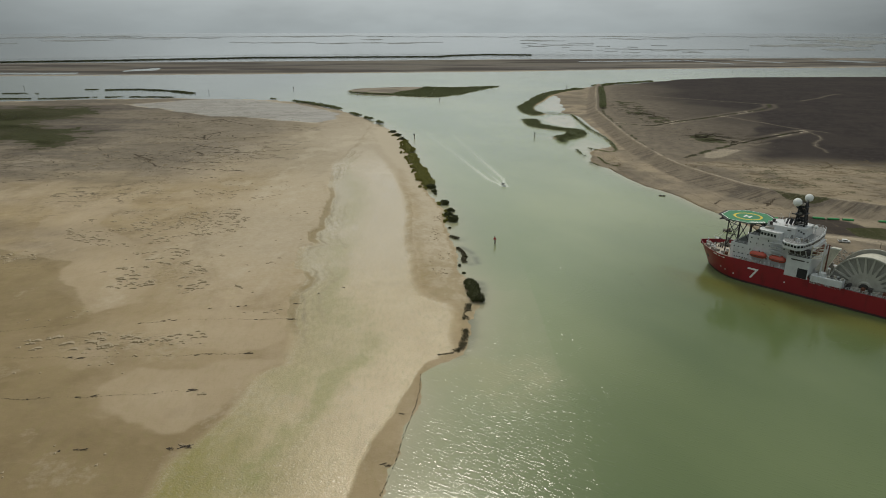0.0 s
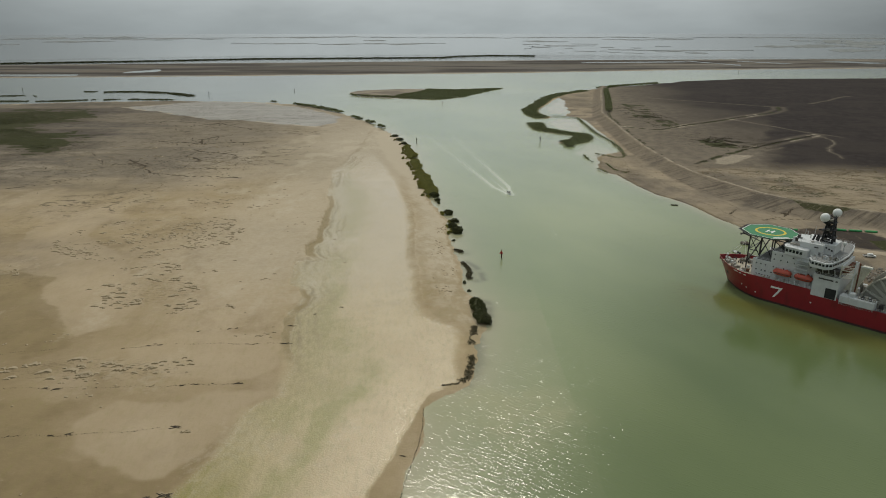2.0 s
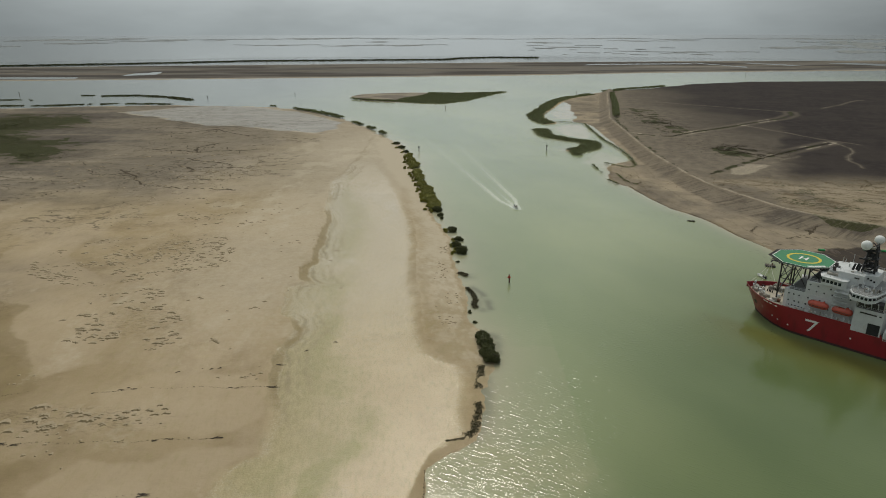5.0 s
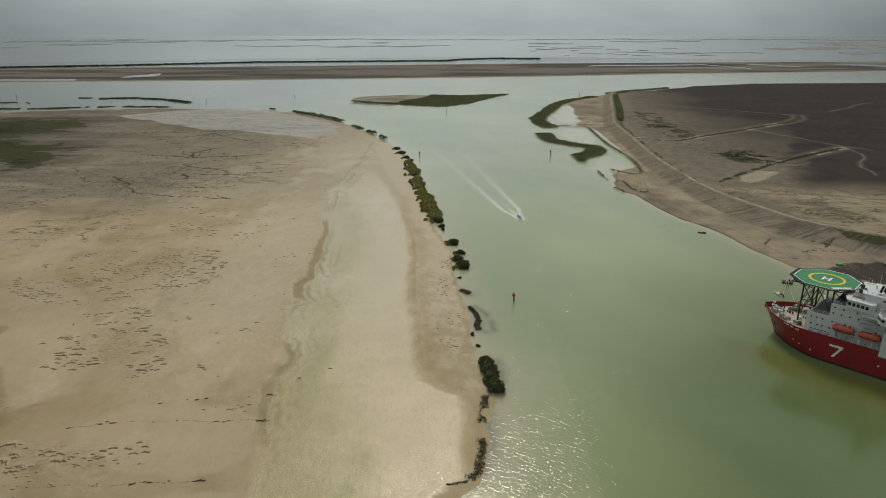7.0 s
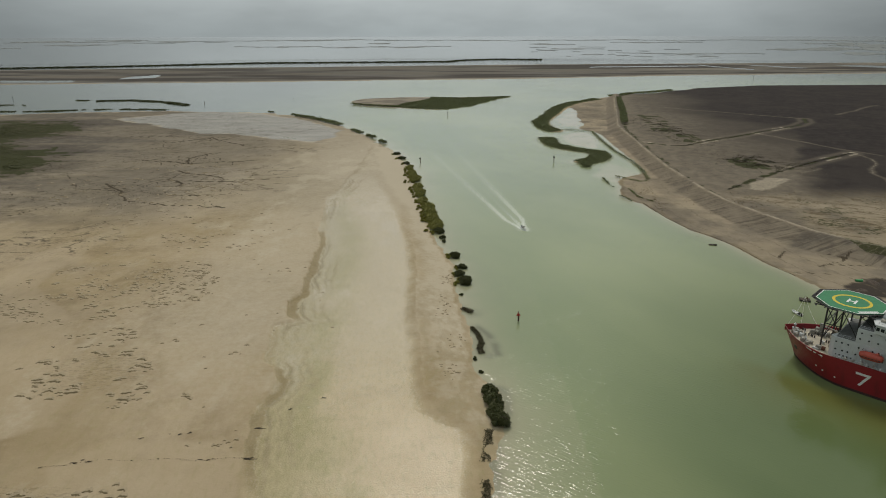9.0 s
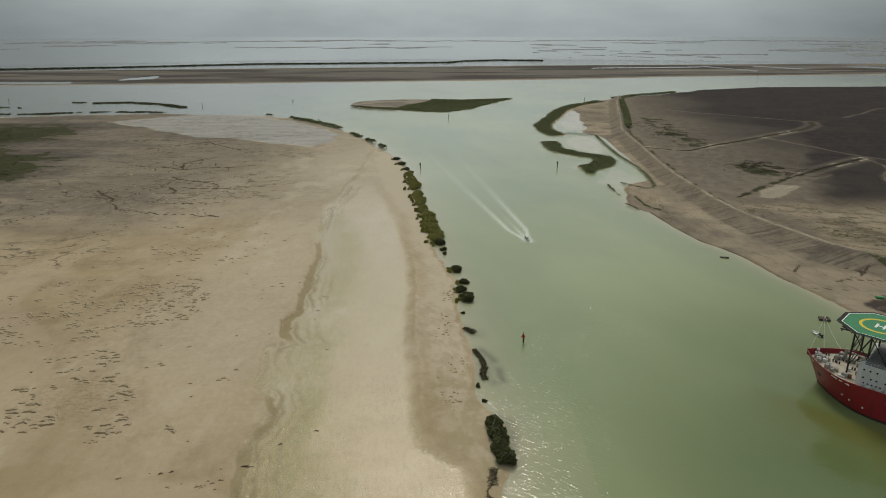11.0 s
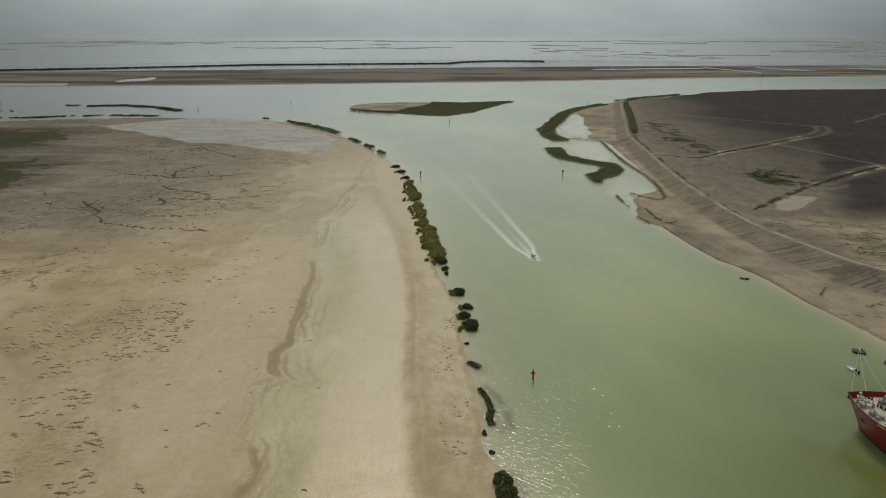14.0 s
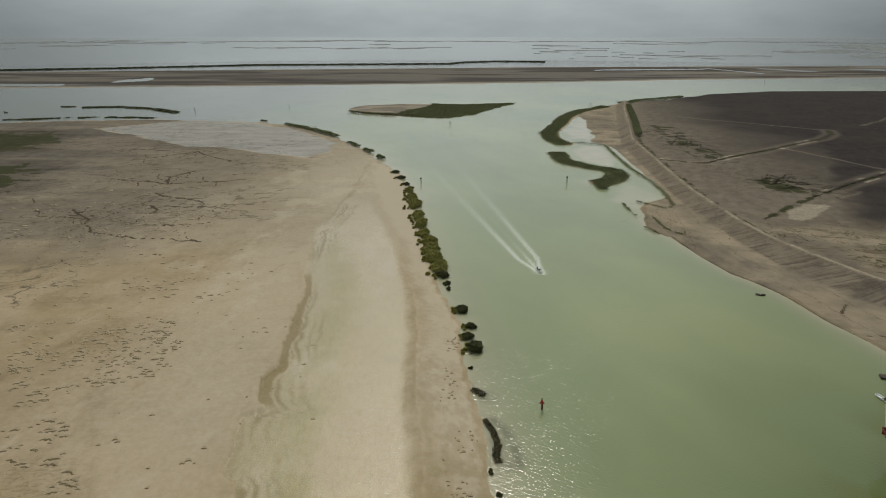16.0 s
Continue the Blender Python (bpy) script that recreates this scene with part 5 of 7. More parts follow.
for k in range(-3, 4):
    tube(bm, (HX + 3.0 * k, HY - 9.6, HZ - 1.3), (HX + 3.0 * k, HY + 9.6, HZ - 1.3), 0.22, sides=6)
part("girder_grid", bm, DARK_STEEL, deck)
legs = [(9.6, -7.5), (9.6, 7.5), (14.6, -7.5), (14.6, 7.5), (20.0, -7.5), (20.0, 7.5)]
for x, y in legs:
    part("deck_leg", tube(fresh(), (x, y, 9.3 if x < 14 else 17.0), (x, y, HZ - 1.2), 0.30, sides=8), DARK_STEEL, deck)
for (xa, ya, za), (xb, yb, zb) in (((9.6, -7.5, 13.5), (14.6, -7.5, 25.4)), ((9.6, -7.5, 25.4), (14.6, -7.5, 17.2)), ((9.6, -7.5, 19.5), (9.6, 7.5, 25.4)), ((9.6, 7.5, 19.5), (9.6, -7.5, 25.4)),
                                   ((9.6, -7.5, 19.5), (14.6, -7.5, 19.5)), ((14.6, -7.5, 25.4), (20.0, -7.5, 17.2)), ((9.6, -7.5, 25.4), (5.0, -5.5, 26.0)), ((9.6, 7.5, 13.5), (14.6, 7.5, 25.4)),
                                   ((14.6, -7.5, 18.0), (14.6, 7.5, 25.4)), ((20.0, -7.5, 25.4), (24.0, -7.5, 22.6)), ((9.6, -7.5, 19.5), (9.6, 7.5, 19.5)), ((9.6, -7.5, 13.5), (9.6, 7.5, 19.5))):
    part("brace", tube(fresh(), (xa, ya, za), (xb, yb, zb), 0.17, sides=6), DARK_STEEL, deck)

# foredeck machinery
for k in range(46):
    x, y = rng.uniform(-2.5, 13.0), rng.uniform(-1, 1)
    y *= max(0.5, hull_half(x, 9.3) - 2.0)
    kind = rng.random()
    z = 9.3
    if kind < 0.35:
        bm = tube(fresh(), (x, y - 0.7, z + 0.8), (x, y + 0.7, z + 0.8), rng.uniform(0.45, 0.8), sides=12)
        box(bm, x - 0.7, x + 0.7, y - 0.9, y - 0.7, z, z + 1.2)
        box(bm, x - 0.7, x + 0.7, y + 0.7, y + 0.9, z, z + 1.2)
        part("mooring_winch", bm, MACHINE, ship)
    elif kind < 0.6:
        bm = tube(fresh(), (x - 0.4, y, z), (x - 0.4, y, z + 0.9), 0.25, sides=8)
        tube(bm, (x + 0.4, y, z), (x + 0.4, y, z + 0.9), 0.25, sides=8)
        part("bollard", bm, DARK_STEEL, ship)
    elif kind < 0.85:
        w, h = rng.uniform(0.4, 1.1), rng.uniform(0.6, 1.7)
        part("deck_box", box(fresh(), x - w, x + w, y - w * 0.6, y + w * 0.6, z, z + h, 0.08), rng.choice((MACHINE, CREAM, WHITE, RUST)), ship)
    else:
        bm = tube(fresh(), (x, y, z), (x, y, z + 1.6), 0.16, sides=8)
        ball(bm, (x, y, z + 1.8), 0.4, 1, (1, 1, 0.6))
        part("vent", bm, WHITE, ship)
bm = tube(fresh(), (-1.8, 0.5, 9.3), (-1.8, 0.5, 13.0), 0.14, sides=6)
box(bm, -2.2, -1.4, 0.1, 0.9, 12.0, 12.5)
part("bow_light_post", bm, WHITE, ship)
bm = tube(fresh(), (6.0, 5.0, 9.3), (6.0, 5.0, 13.8), 0.55, sides=10)
tube(bm, (6.0, 5.0, 13.0), (15.0, -1.0, 14.6), 0.35, 0.22, 8)
part("provision_crane", bm, MACHINE, ship, "folded grey provision crane")

# midship crane, gantry and tanks
crane = part("crane_boom", fresh(), CRANE_CREAM, ship, "stowed cream crane boom")
bm = fresh()
for y in (-7.6, -4.6):
    f = [bm.verts.new((x, y, z)) for x, z in ((48.6, 11.5), (52.4, 11.5), (56.6, 22.6), (53.2, 22.6))]
    bm.faces.new(f)
bm.verts.ensure_lookup_table()
for i in range(4):
    j = (i + 1) % 4
    bm.faces.new((bm.verts[i], bm.verts[j], bm.verts[j + 4], bm.verts[i + 4]))
bmesh.ops.recalc_face_normals(bm, faces=bm.faces[:])
bmesh.ops.bevel(bm, geom=bm.edges[:], offset=0.15, segments=2, affect="EDGES")
part("boom_box", bm, CRANE_CREAM, crane)
part("boom_rail", box(fresh(), 52.6, 57.0, -7.9, -7.6, 22.4, 23.0, 0.06), MARK_WHITE, crane)
part("crane_pedestal", tube(fresh(), (51.5, -5.8, 7.2), (51.5, -5.8, 12.5), 1.7, sides=20), CRANE_CREAM, crane)
part("gantry_post", tube(fresh(), (52.0, -12.2, 10.8), (52.0, -12.2, 25.8), 0.28, sides=8), WHITE, ship, "tall white gantry post")
part("gantry_post", tube(fresh(), (53.0, -9.8, 10.8), (53.0, -9.8, 24.5), 0.30, sides=8), RUST, ship, "rust brown gantry post")
for k in range(4):
    z = 17.8 + 1.5 * k
    bm = tube(fresh(), (47.4, -12.2, z), (52.0, -12.2, z + 0.3), 0.14, sides=6)
    tube(bm, (47.4, -12.2, z), (52.0, -12.2, z + 1.6), 0.1, sides=6)
    part("gantry_brace", bm, CRANE_CREAM, ship)
part("gantry_frame", box(fresh(), 47.2, 47.6, -12.5, -12.0, 17.6, 23.0), CRANE_CREAM, ship)
part("hose_drum", tube(fresh(), (45.6, -12.8, 18.9), (45.6, -11.0, 18.9), 1.2, sides=18), YELLOW, ship, "yellow hose drum")
part("hose_drum", tube(fresh(), (43.2, -12.6, 18.8), (43.2, -11.2, 18.8), 1.0, sides=18), MARK_WHITE, ship)
for k in range(6):
    part("red_locker", box(fresh(), 46.9, 48.4 + 0.3 * (k % 2), -8 + 2.5 * k, -6.2 + 2.5 * k, 17.7, 19.6, 0.08), RUST, ship)
for k in range(16):
    x, y = rng.uniform(50.2, 59.5), rng.uniform(-9.0, 8.0)
    w, h = rng.uniform(0.6, 1.4), rng.uniform(1.2, 3.6)
    if k % 3 == 0:
        part("tank", tube(fresh(), (x, y, 7.2), (x, y, 7.2 + h + 1.5), w, sides=16), MACHINE, ship, "grey deck tank")
    else:
        part("deck_unit", box(fresh(), x - w, x + w, y - w, y + w, 7.2, 7.2 + h, 0.08), rng.choice((MACHINE, WHITE, DARK_STEEL, RUST)), ship)
part("tank", tube(fresh(), (52.8, -11.6, 10.9), (52.8, -11.6, 12.4), 1.35, sides=18), WHITE, ship, "white round tank")
for k in range(5):
    part("deck_unit", box(fresh(), 54.8 + 1.3 * k, 55.8 + 1.3 * k, -12.6, -11.2, 10.9, 11.6 + 0.4 * (k % 3), 0.06), (MACHINE, DARK_STEEL)[k % 2], ship)

# the great reel: two spoked flanges on a hub
RX, RZ, RR = 67.9, 8.5, 13.3
reel = part("pipe_reel", tube(fresh(), (RX, -6.6, RZ), (RX, 6.6, RZ), 11.6, sides=64), CRANE_CREAM, ship, "huge grey spoked pipelay reel")


def flange(y):
    bm = fresh()
    n = 72
    prof = ((RR, -0.35), (RR, 0.35), (RR - 0.55, 0.35), (RR - 0.55, -0.35))
    rings = [[bm.verts.new((RX + r * math.cos(2 * math.pi * k / n), y + o, RZ + r * math.sin(2 * math.pi * k / n))) for k in range(n)] for r, o in prof]
    for a, b in zip(rings, rings[1:] + rings[:1]):
        for k in range(n):
            bm.faces.new((a[k], a[(k + 1) % n], b[(k + 1) % n], b[k]))
    bmesh.ops.recalc_face_normals(bm, faces=bm.faces[:])
    part("rim", bm, REEL_GREY, reel)
    sign = -1 if y < 0 else 1
    part("flange_plate", tube(fresh(), (RX, y - sign * 0.45, RZ), (RX, y - sign * 0.25, RZ), RR - 0.3, sides=72), REEL_PLATE, reel)
    part("hub_disc", tube(fresh(), (RX, y + sign * 0.05, RZ), (RX, y + sign * 0.25, RZ), 6.4, sides=48), REEL_GREY, reel)
    part("hub", tube(fresh(), (RX, y, RZ), (RX, y + sign * 1.0, RZ), 2.9, 2.5, 32), REEL_GREY, reel)
    part("hub_cap", tube(fresh(), (RX, y, RZ), (RX, y + sign * 1.25, RZ), 1.9, sides=24), DARK_STEEL, reel)
    for k in range(24):
        a = 2 * math.pi * (k + 0.5) / 24
        u, w = Vector((math.cos(a), 0, math.sin(a))), Vector((-math.sin(a), 0, math.cos(a)))
        c = Vector((RX, y, RZ))
        bm = fresh()
        corners = [(5.6, 0.62), (RR - 0.3, 0.26)]
        vs = []
        for o in (-0.3 * 1, 0.32):
            for r, h in corners:
                vs += [bm.verts.new(c + u * r + w * h + Vector((0, o, 0))), bm.verts.new(c + u * r - w * h + Vector((0, o, 0)))]
        for f in ((0, 1, 3, 2), (4, 6, 7, 5), (0, 2, 6, 4), (1, 5, 7, 3), (0, 4, 5, 1), (2, 3, 7, 6)):
            bm.faces.new([vs[i] for i in f])
        bmesh.ops.recalc_face_normals(bm, faces=bm.faces[:])
        part("spoke", bm, REEL_GREY, reel)


flange(-7.0)
flange(7.0)
for y in (-9.2, 9.2):
    bm = fresh()
    prism(bm, [(RX - 6, y - 0.5), (RX + 6, y - 0.5), (RX + 6, y + 0.5), (RX - 6, y + 0.5)], 7.2, 8.4)
    part("reel_cradle", bm, REEL_GREY, ship)
    for k in range(9):
        x = RX - 11 + 2.6 * k
        part("reel_drive", box(fresh(), x, x + 1.5, y - 1.2, y + 0.9, 7.2, 8.6 + 0.5 * (k % 3), 0.08), (MACHINE, RUST, DARK_STEEL)[k % 3], ship)
railing([(62, -13.6), (82, -13.6)], 8.1, ship)

# loose fittings on the upper decks
for k in range(34):
    if k % 2:
        x, y, z = rng.uniform(26.5, 38.0), rng.uniform(-8.0, 5.5), 28.2 if k % 4 == 1 else 26.6
        if z > 27 and x < 30.4:
            z = 27.6
        if z < 27 and x > 29.6:
            x = rng.uniform(26.6, 29.4)
            z = 27.6
    else:
        x, y, z = rng.uniform(37.6, 45.0), rng.uniform(-15.5, -6.5), 24.0
    w, h = rng.uniform(0.2, 0.7), rng.uniform(0.4, 1.6)
    if k % 3 == 0:
        bm = tube(fresh(), (x, y, z), (x, y, z + h), w * 0.5, sides=8)
        ball(bm, (x, y, z + h), w * 0.7, 1)
        part("vent", bm, rng.choice((WHITE, MACHINE)), ship)
    else:
        part("deck_fitting", box(fresh(), x - w, x + w, y - w * 0.7, y + w * 0.7, z, z + h, 0.05), rng.choice((MACHINE, DARK_STEEL, WHITE, GREY_DECK)), ship)
railing([(30.2, -8.4), (38.4, -8.4)], 28.2, ship)
railing([(39.0, -13.8), (47.8, -13.8), (47.8, -9.0)], 17.7, ship)
railing([(49.2, -13.9), (61.0, -13.9)], 10.9, ship)
# dark block standing in for the shadow under the wing, and pipes there
part("wing_shadow_block", box(fresh(), 38.7, 47.2, -13.2, -9.1, 17.75, 20.2, 0.05), DARK_STEEL, ship, "dark block painted as the shadow under the bridge wing")
for k in range(4):
    part("wing_bracket", tube(fresh(), (39.2 + 2.2 * k, -12.6, 17.7), (39.2 + 2.2 * k, -15.2, 21.2), 0.16, sides=6), WHITE, ship)
for k in range(7):
    part("deck_stores", box(fresh(), 15.2 + 1.7 * k, 16.2 + 1.7 * k, -13.0, -12.0, 9.3, 10.2 + 0.3 * (k % 3), 0.05), (MACHINE, WHITE, CREAM)[k % 3], ship)

# ---- mangroves ----
def leaf_material(name, dark, light):
    m, nt, p = material(name)
    g = nt.nodes.new("ShaderNodeNewGeometry")
    c = blend(nt, dark, light, g.outputs["Random Per Island"])
    c = blend(nt, c, tuple(v * 0.6 for v in dark), remap(nt, tex_noise(nt, 0.25, 3), 0.5, 0.7, 0, 0.7))
    link(nt, c, p.inputs["Base Color"])
    p.inputs["Roughness"].default_value = 0.62
    p.inputs["Specular IOR Level"].default_value = 0.25
    return m


LEAF_DARK = leaf_material("dark_mangrove_leaf", (0.054, 0.059, 0.018), (0.112, 0.115, 0.038))
LEAF_OLIVE = leaf_material("olive_green_mangrove_leaf", (0.190, 0.186, 0.042), (0.37, 0.345, 0.090))
LEAF_YELLOW = leaf_material("yellow_green_mangrove_leaf", (0.20, 0.19, 0.03), (0.34, 0.31, 0.07))
LEAF_FAR = leaf_material("olive_mangrove_leaf", (0.122, 0.134, 0.050), (0.215, 0.230, 0.095))
WEED = leaf_material("brown_seaweed", (0.066, 0.056, 0.026), (0.130, 0.108, 0.052))
BARK = plain("grey_bark", (0.12, 0.10, 0.08), 0.9, vary=0.25, scale=3, bump=0.02)


def land_height(x, y):
    i = min(len(RADII) - 1, int(np.searchsorted(RADII, math.hypot(x, y))))
    j = min(len(ANGLES) - 1, int(np.searchsorted(ANGLES, math.degrees(math.atan2(x, y)))))
    return float(gh[i * len(ANGLES) + j])


def leaf_cloud(name, centres, size, mat, parent=None, seed=1, flat=0.5):
    """Many small bent leaf sprays at the given centres."""
    rs = np.random.RandomState(seed)
    n = len(centres)
    u = rs.normal(size=(n, 3))
    u[:, 2] *= flat
    u /= np.linalg.norm(u, axis=1)[:, None]
    w = np.cross(u, rs.normal(size=(n, 3)))
    w /= np.linalg.norm(w, axis=1)[:, None]
    s = size * rs.uniform(0.55, 1.3, (n, 1))
    c = np.asarray(centres)
    up = np.cross(u, w) * s * 0.25
    corners = np.stack([c - u * s * 0.5 - w * s * 0.12, c - w * s * 0.42 + up, c + u * s * 0.55, c + w * s * 0.4 + up], 1)
    me = bpy.data.meshes.new(name)
    me.vertices.add(4 * n)
    me.vertices.foreach_set("co", corners.astype(np.float32).ravel())
    me.loops.add(4 * n)
    me.loops.foreach_set("vertex_index", np.arange(4 * n, dtype=np.int32))
    me.polygons.add(n)
    me.polygons.foreach_set("loop_start", np.arange(0, 4 * n, 4, dtype=np.int32))
    me.update(calc_edges=True)
    me.materials.append(mat)
    ob = new(name, me)
    if parent:
        ob.parent = parent
    return ob


def crown_points(rs, lumps, count):
    pts = []
    for cx, cy, cz, r in lumps:
        k = max(20, int(count * r * r / sum(l[3] ** 2 for l in lumps)))
        d = rs.normal(size=(k, 3))
        d /= np.linalg.norm(d, axis=1)[:, None]
        rad = r * rs.uniform(0.55, 1.05, (k, 1)) * (1 + 0.25 * np.sin(5 * d[:, :1] + cx) * np.cos(4 * d[:, 1:2] + cy))
        pts.append(np.array([cx, cy, cz]) + d * rad * np.array([1, 1, 0.72]))
    p = np.concatenate(pts)
    return p[p[:, 2] > 0.05]


def mangrove(name, label, x, y, width, deep, high, seed, yellow=0.35, base=None):
    """A low, broad mangrove: stilted trunk, limbs, lumpy crown, paler skirt on its west side."""
    z = max(-0.1, land_height(x, y)) if base is None else base
    tree = thing(name, pose(x, y, z), label, "mangrove", "mangroves along the channel shore")
    rs = np.random.RandomState(seed)
    lumps = []
    for k in range(9 + int(width * deep / 8)):
        a, r = rs.uniform(0, 2 * math.pi), math.sqrt(rs.uniform(0, 1))
        lx, ly = math.cos(a) * r * width * 0.40, math.sin(a) * r * deep * 0.40
        lr = high * rs.uniform(0.26, 0.40)
        lumps.append((lx, ly, max(lr * 0.6, high * (0.72 - 0.38 * r * r) * rs.uniform(0.85, 1.1) - lr * 0.3), lr))
    area = width * deep
    leaf_cloud("crown", crown_points(rs, lumps, int(1500 + 95 * area)), 0.42, LEAF_OLIVE if yellow > 0.4 else LEAF_DARK, tree, seed)
    if yellow:
        skirt = [(-width * rs.uniform(0.38, 0.72), deep * rs.uniform(-0.5, 0.4), high * rs.uniform(0.12, 0.26), high * rs.uniform(0.14, 0.24)) for _ in range(6)]
        low = leaf_cloud("skirt", crown_points(rs, skirt, int(yellow * (800 + 65 * area))), 0.5, LEAF_YELLOW, tree, seed + 1)
        tagged(low, kind="stuff")
    bm = tube(fresh(), (0, 0, -0.4), (0.1, 0.05, high * 0.55), 0.22, 0.10, 7)
    part("trunk", bm, BARK, tree)
    for lx, ly, lz, lr in lumps[:6]:
        part("limb", tube(fresh(), (0.05, 0.02, high * 0.18), (lx, ly, lz), 0.11, 0.04, 5), BARK, tree)
    return tree


MANGROVE = "dark green mangrove bush at the sandy water's edge"
PALE = "mangrove bush with a yellow-green skirt on sand"
ROW = [(-57, 727, 9, 7, 3.2, 0.2), (-50, 703, 9, 8, 3.4, 0.3), (-44, 676, 7, 9, 3.2, 0.4), (-39, 655, 8, 12, 3.6, 0.5), (-36, 630, 9, 14, 4.2, 0.9), (-32, 608, 11, 16, 4.8, 1.0), (-28, 577, 9, 14, 4.4, 1.0),
       (-25, 556, 10, 14, 4.6, 0.9), (-22, 533, 8, 10, 4.2, 0.8), (-18, 517, 10, 10, 4.4, 0.6), (-16, 502, 9, 12, 4.8, 0.7), (-14, 486, 9, 12, 5.0, 0.6), (-11, 470, 9, 12, 5.0, 0.5), (-9, 457, 7, 8, 4.0, 0.2),
       (-6, 445, 4, 4, 2.4, 0.0), (-5, 438, 3, 3, 1.8, 0.0), (1, 411, 6.5, 6.5, 3.6, 0.35), (5, 393, 5.5, 5, 2.8, 0.35), (3.5, 383, 5.5, 6, 3.2, 0.1), (6, 372, 7.5, 7.5, 4.2, 0.3), (4, 356, 2.2, 2, 1.0, 0.0),
       (8.5, 293, 2.6, 2.4, 1.2, 0.0), (10, 283, 1.8, 1.6, 0.9, 0.0), (12.2, 269, 5.4, 6, 3.6, 0.0), (13.2, 262.5, 6.2, 7, 4.4, 0.0), (13.4, 256.5, 5.4, 6.5, 3.8, 0.0), (14.6, 251, 6.8, 6.0, 4.4, 0.0), (11.2, 306, 3.0, 3.0, 1.0, 0.0)]
for k, (x, y, w, d, h, ye) in enumerate(ROW):
    mangrove("mangrove_bush", PALE if ye > 0.4 else MANGROVE, x, y, w, d * (1.9 if ye > 0.4 else 1.15), h, 40 + 3 * k, ye)


def along_line(rs, pts, count, width):
    seg = np.array([math.dist(a, b) for a, b in zip(pts, pts[1:])])
    i = rs.choice(len(seg), count, p=seg / seg.sum())
    k = rs.uniform(0, 1, count)
    a, b = np.array(pts, float)[i], np.array(pts, float)[i + 1]
    base = a + (b - a) * k[:, None]
    n = np.stack([-(b - a)[:, 1], (b - a)[:, 0]], 1)
    n /= np.linalg.norm(n, axis=1)[:, None]
    off = np.clip(rs.normal(0, 0.42, count), -1, 1)
    return base + n * (off * width / 2)[:, None] + rs.normal(0, width * 0.06, (count, 2)), off


def thicket(name, label, pts, width, high, density, size, mat=None, seed=7, lift=None, gaps=0.33):
    """A belt of mangroves too dense to count."""
    rs = np.random.RandomState(seed)
    length = sum(math.dist(a, b) for a, b in zip(pts, pts[1:]))
    count = int(length * width * density)
    xy, off = along_line(rs, pts, count, width)
    gap = wave(xy[:, 0], xy[:, 1], max(5.0, width * 0.7), 300 + seed, 3)
    rim_gap = wave(xy[:, 0], xy[:, 1], max(3.0, width * 0.28), 360 + seed, 3, 0.6)
    keep = (gap > np.maximum(gaps, 1.15 * (np.abs(off) - 0.25))) & (rim_gap > 1.5 * (np.abs(off) - 0.30))
    xy, off, gap = xy[keep], off[keep], gap[keep]
    top = high * np.sqrt(np.clip(1 - off ** 2 * 0.9, 0.05, 1)) * (0.5 + 0.8 * gap)
    z = top * rs.uniform(0.15, 1.0, len(top)) ** 0.6 + (0.0 if lift is None else lift)
    ob = leaf_cloud(name, np.column_stack([xy, z]), size, mat or LEAF_FAR, None, seed)
    return tagged(ob, label, "mangrove thicket", kind="stuff")


HOOK_A = [(275, 1301), (217, 1233), (177, 1153), (151, 1063), (126, 987), (121, 930), (131, 890)]
HOOK_B = [(112, 834), (114, 790), (125, 764), (139, 752), (151, 740), (153, 720), (146, 704)]
HOOK_C = [(131, 895), (154, 904), (176, 887), (175, 820), (173, 751), (173, 688), (171, 644), (168, 607), (159, 597), (153, 609), (145, 620)]
thicket("mangrove_belt", "dark olive mangrove belt curving along a sand spit", HOOK_A, 30, 1.9, 8.0, 0.95, seed=11, gaps=0.12)
thicket("mangrove_belt", "dark olive mangrove belt hooked into the shallows", HOOK_B + [(138, 692), (126, 684)], 28, 1.8, 10.0, 0.9, seed=12, gaps=0.05)
thicket("mangrove_belt", "dark olive mangrove belt hooked into the shallows", [(158, 726), (150, 728), (138, 700), (126, 688), (127, 664)], 13, 2.8, 9.0, 0.85, seed=16, gaps=0.1)
thicket("shrub_line", "thin line of low shrubs along the beach", [(x + 2.5 * math.sin(y * 0.13), y) for x, y in HOOK_C], 6.5, 1.4, 2.0, 0.7, seed=13)
for k, line in enumerate(([(130, 613), (131, 579)], [(129, 551), (134, 535)], [(142, 574), (142, 548), (149, 533)])):
    thicket("shrub_patch", "scattered low shrubs on wet sand", line, 3.5, 1.3, 5.0, 0.6, seed=20 + k)
thicket("mangrove_belt", "dark mangroves behind the levee crest", [(312, 1290), (268, 1087), (232, 935)], 15, 3.5, 1.6, 1.4, seed=14, lift=2.5)
thicket("mangrove_belt", "dark mangroves at the point", [(309, 1349), (333, 1360), (362, 1400), (470, 1470)], 22, 4, 1.6, 1.8, seed=15)


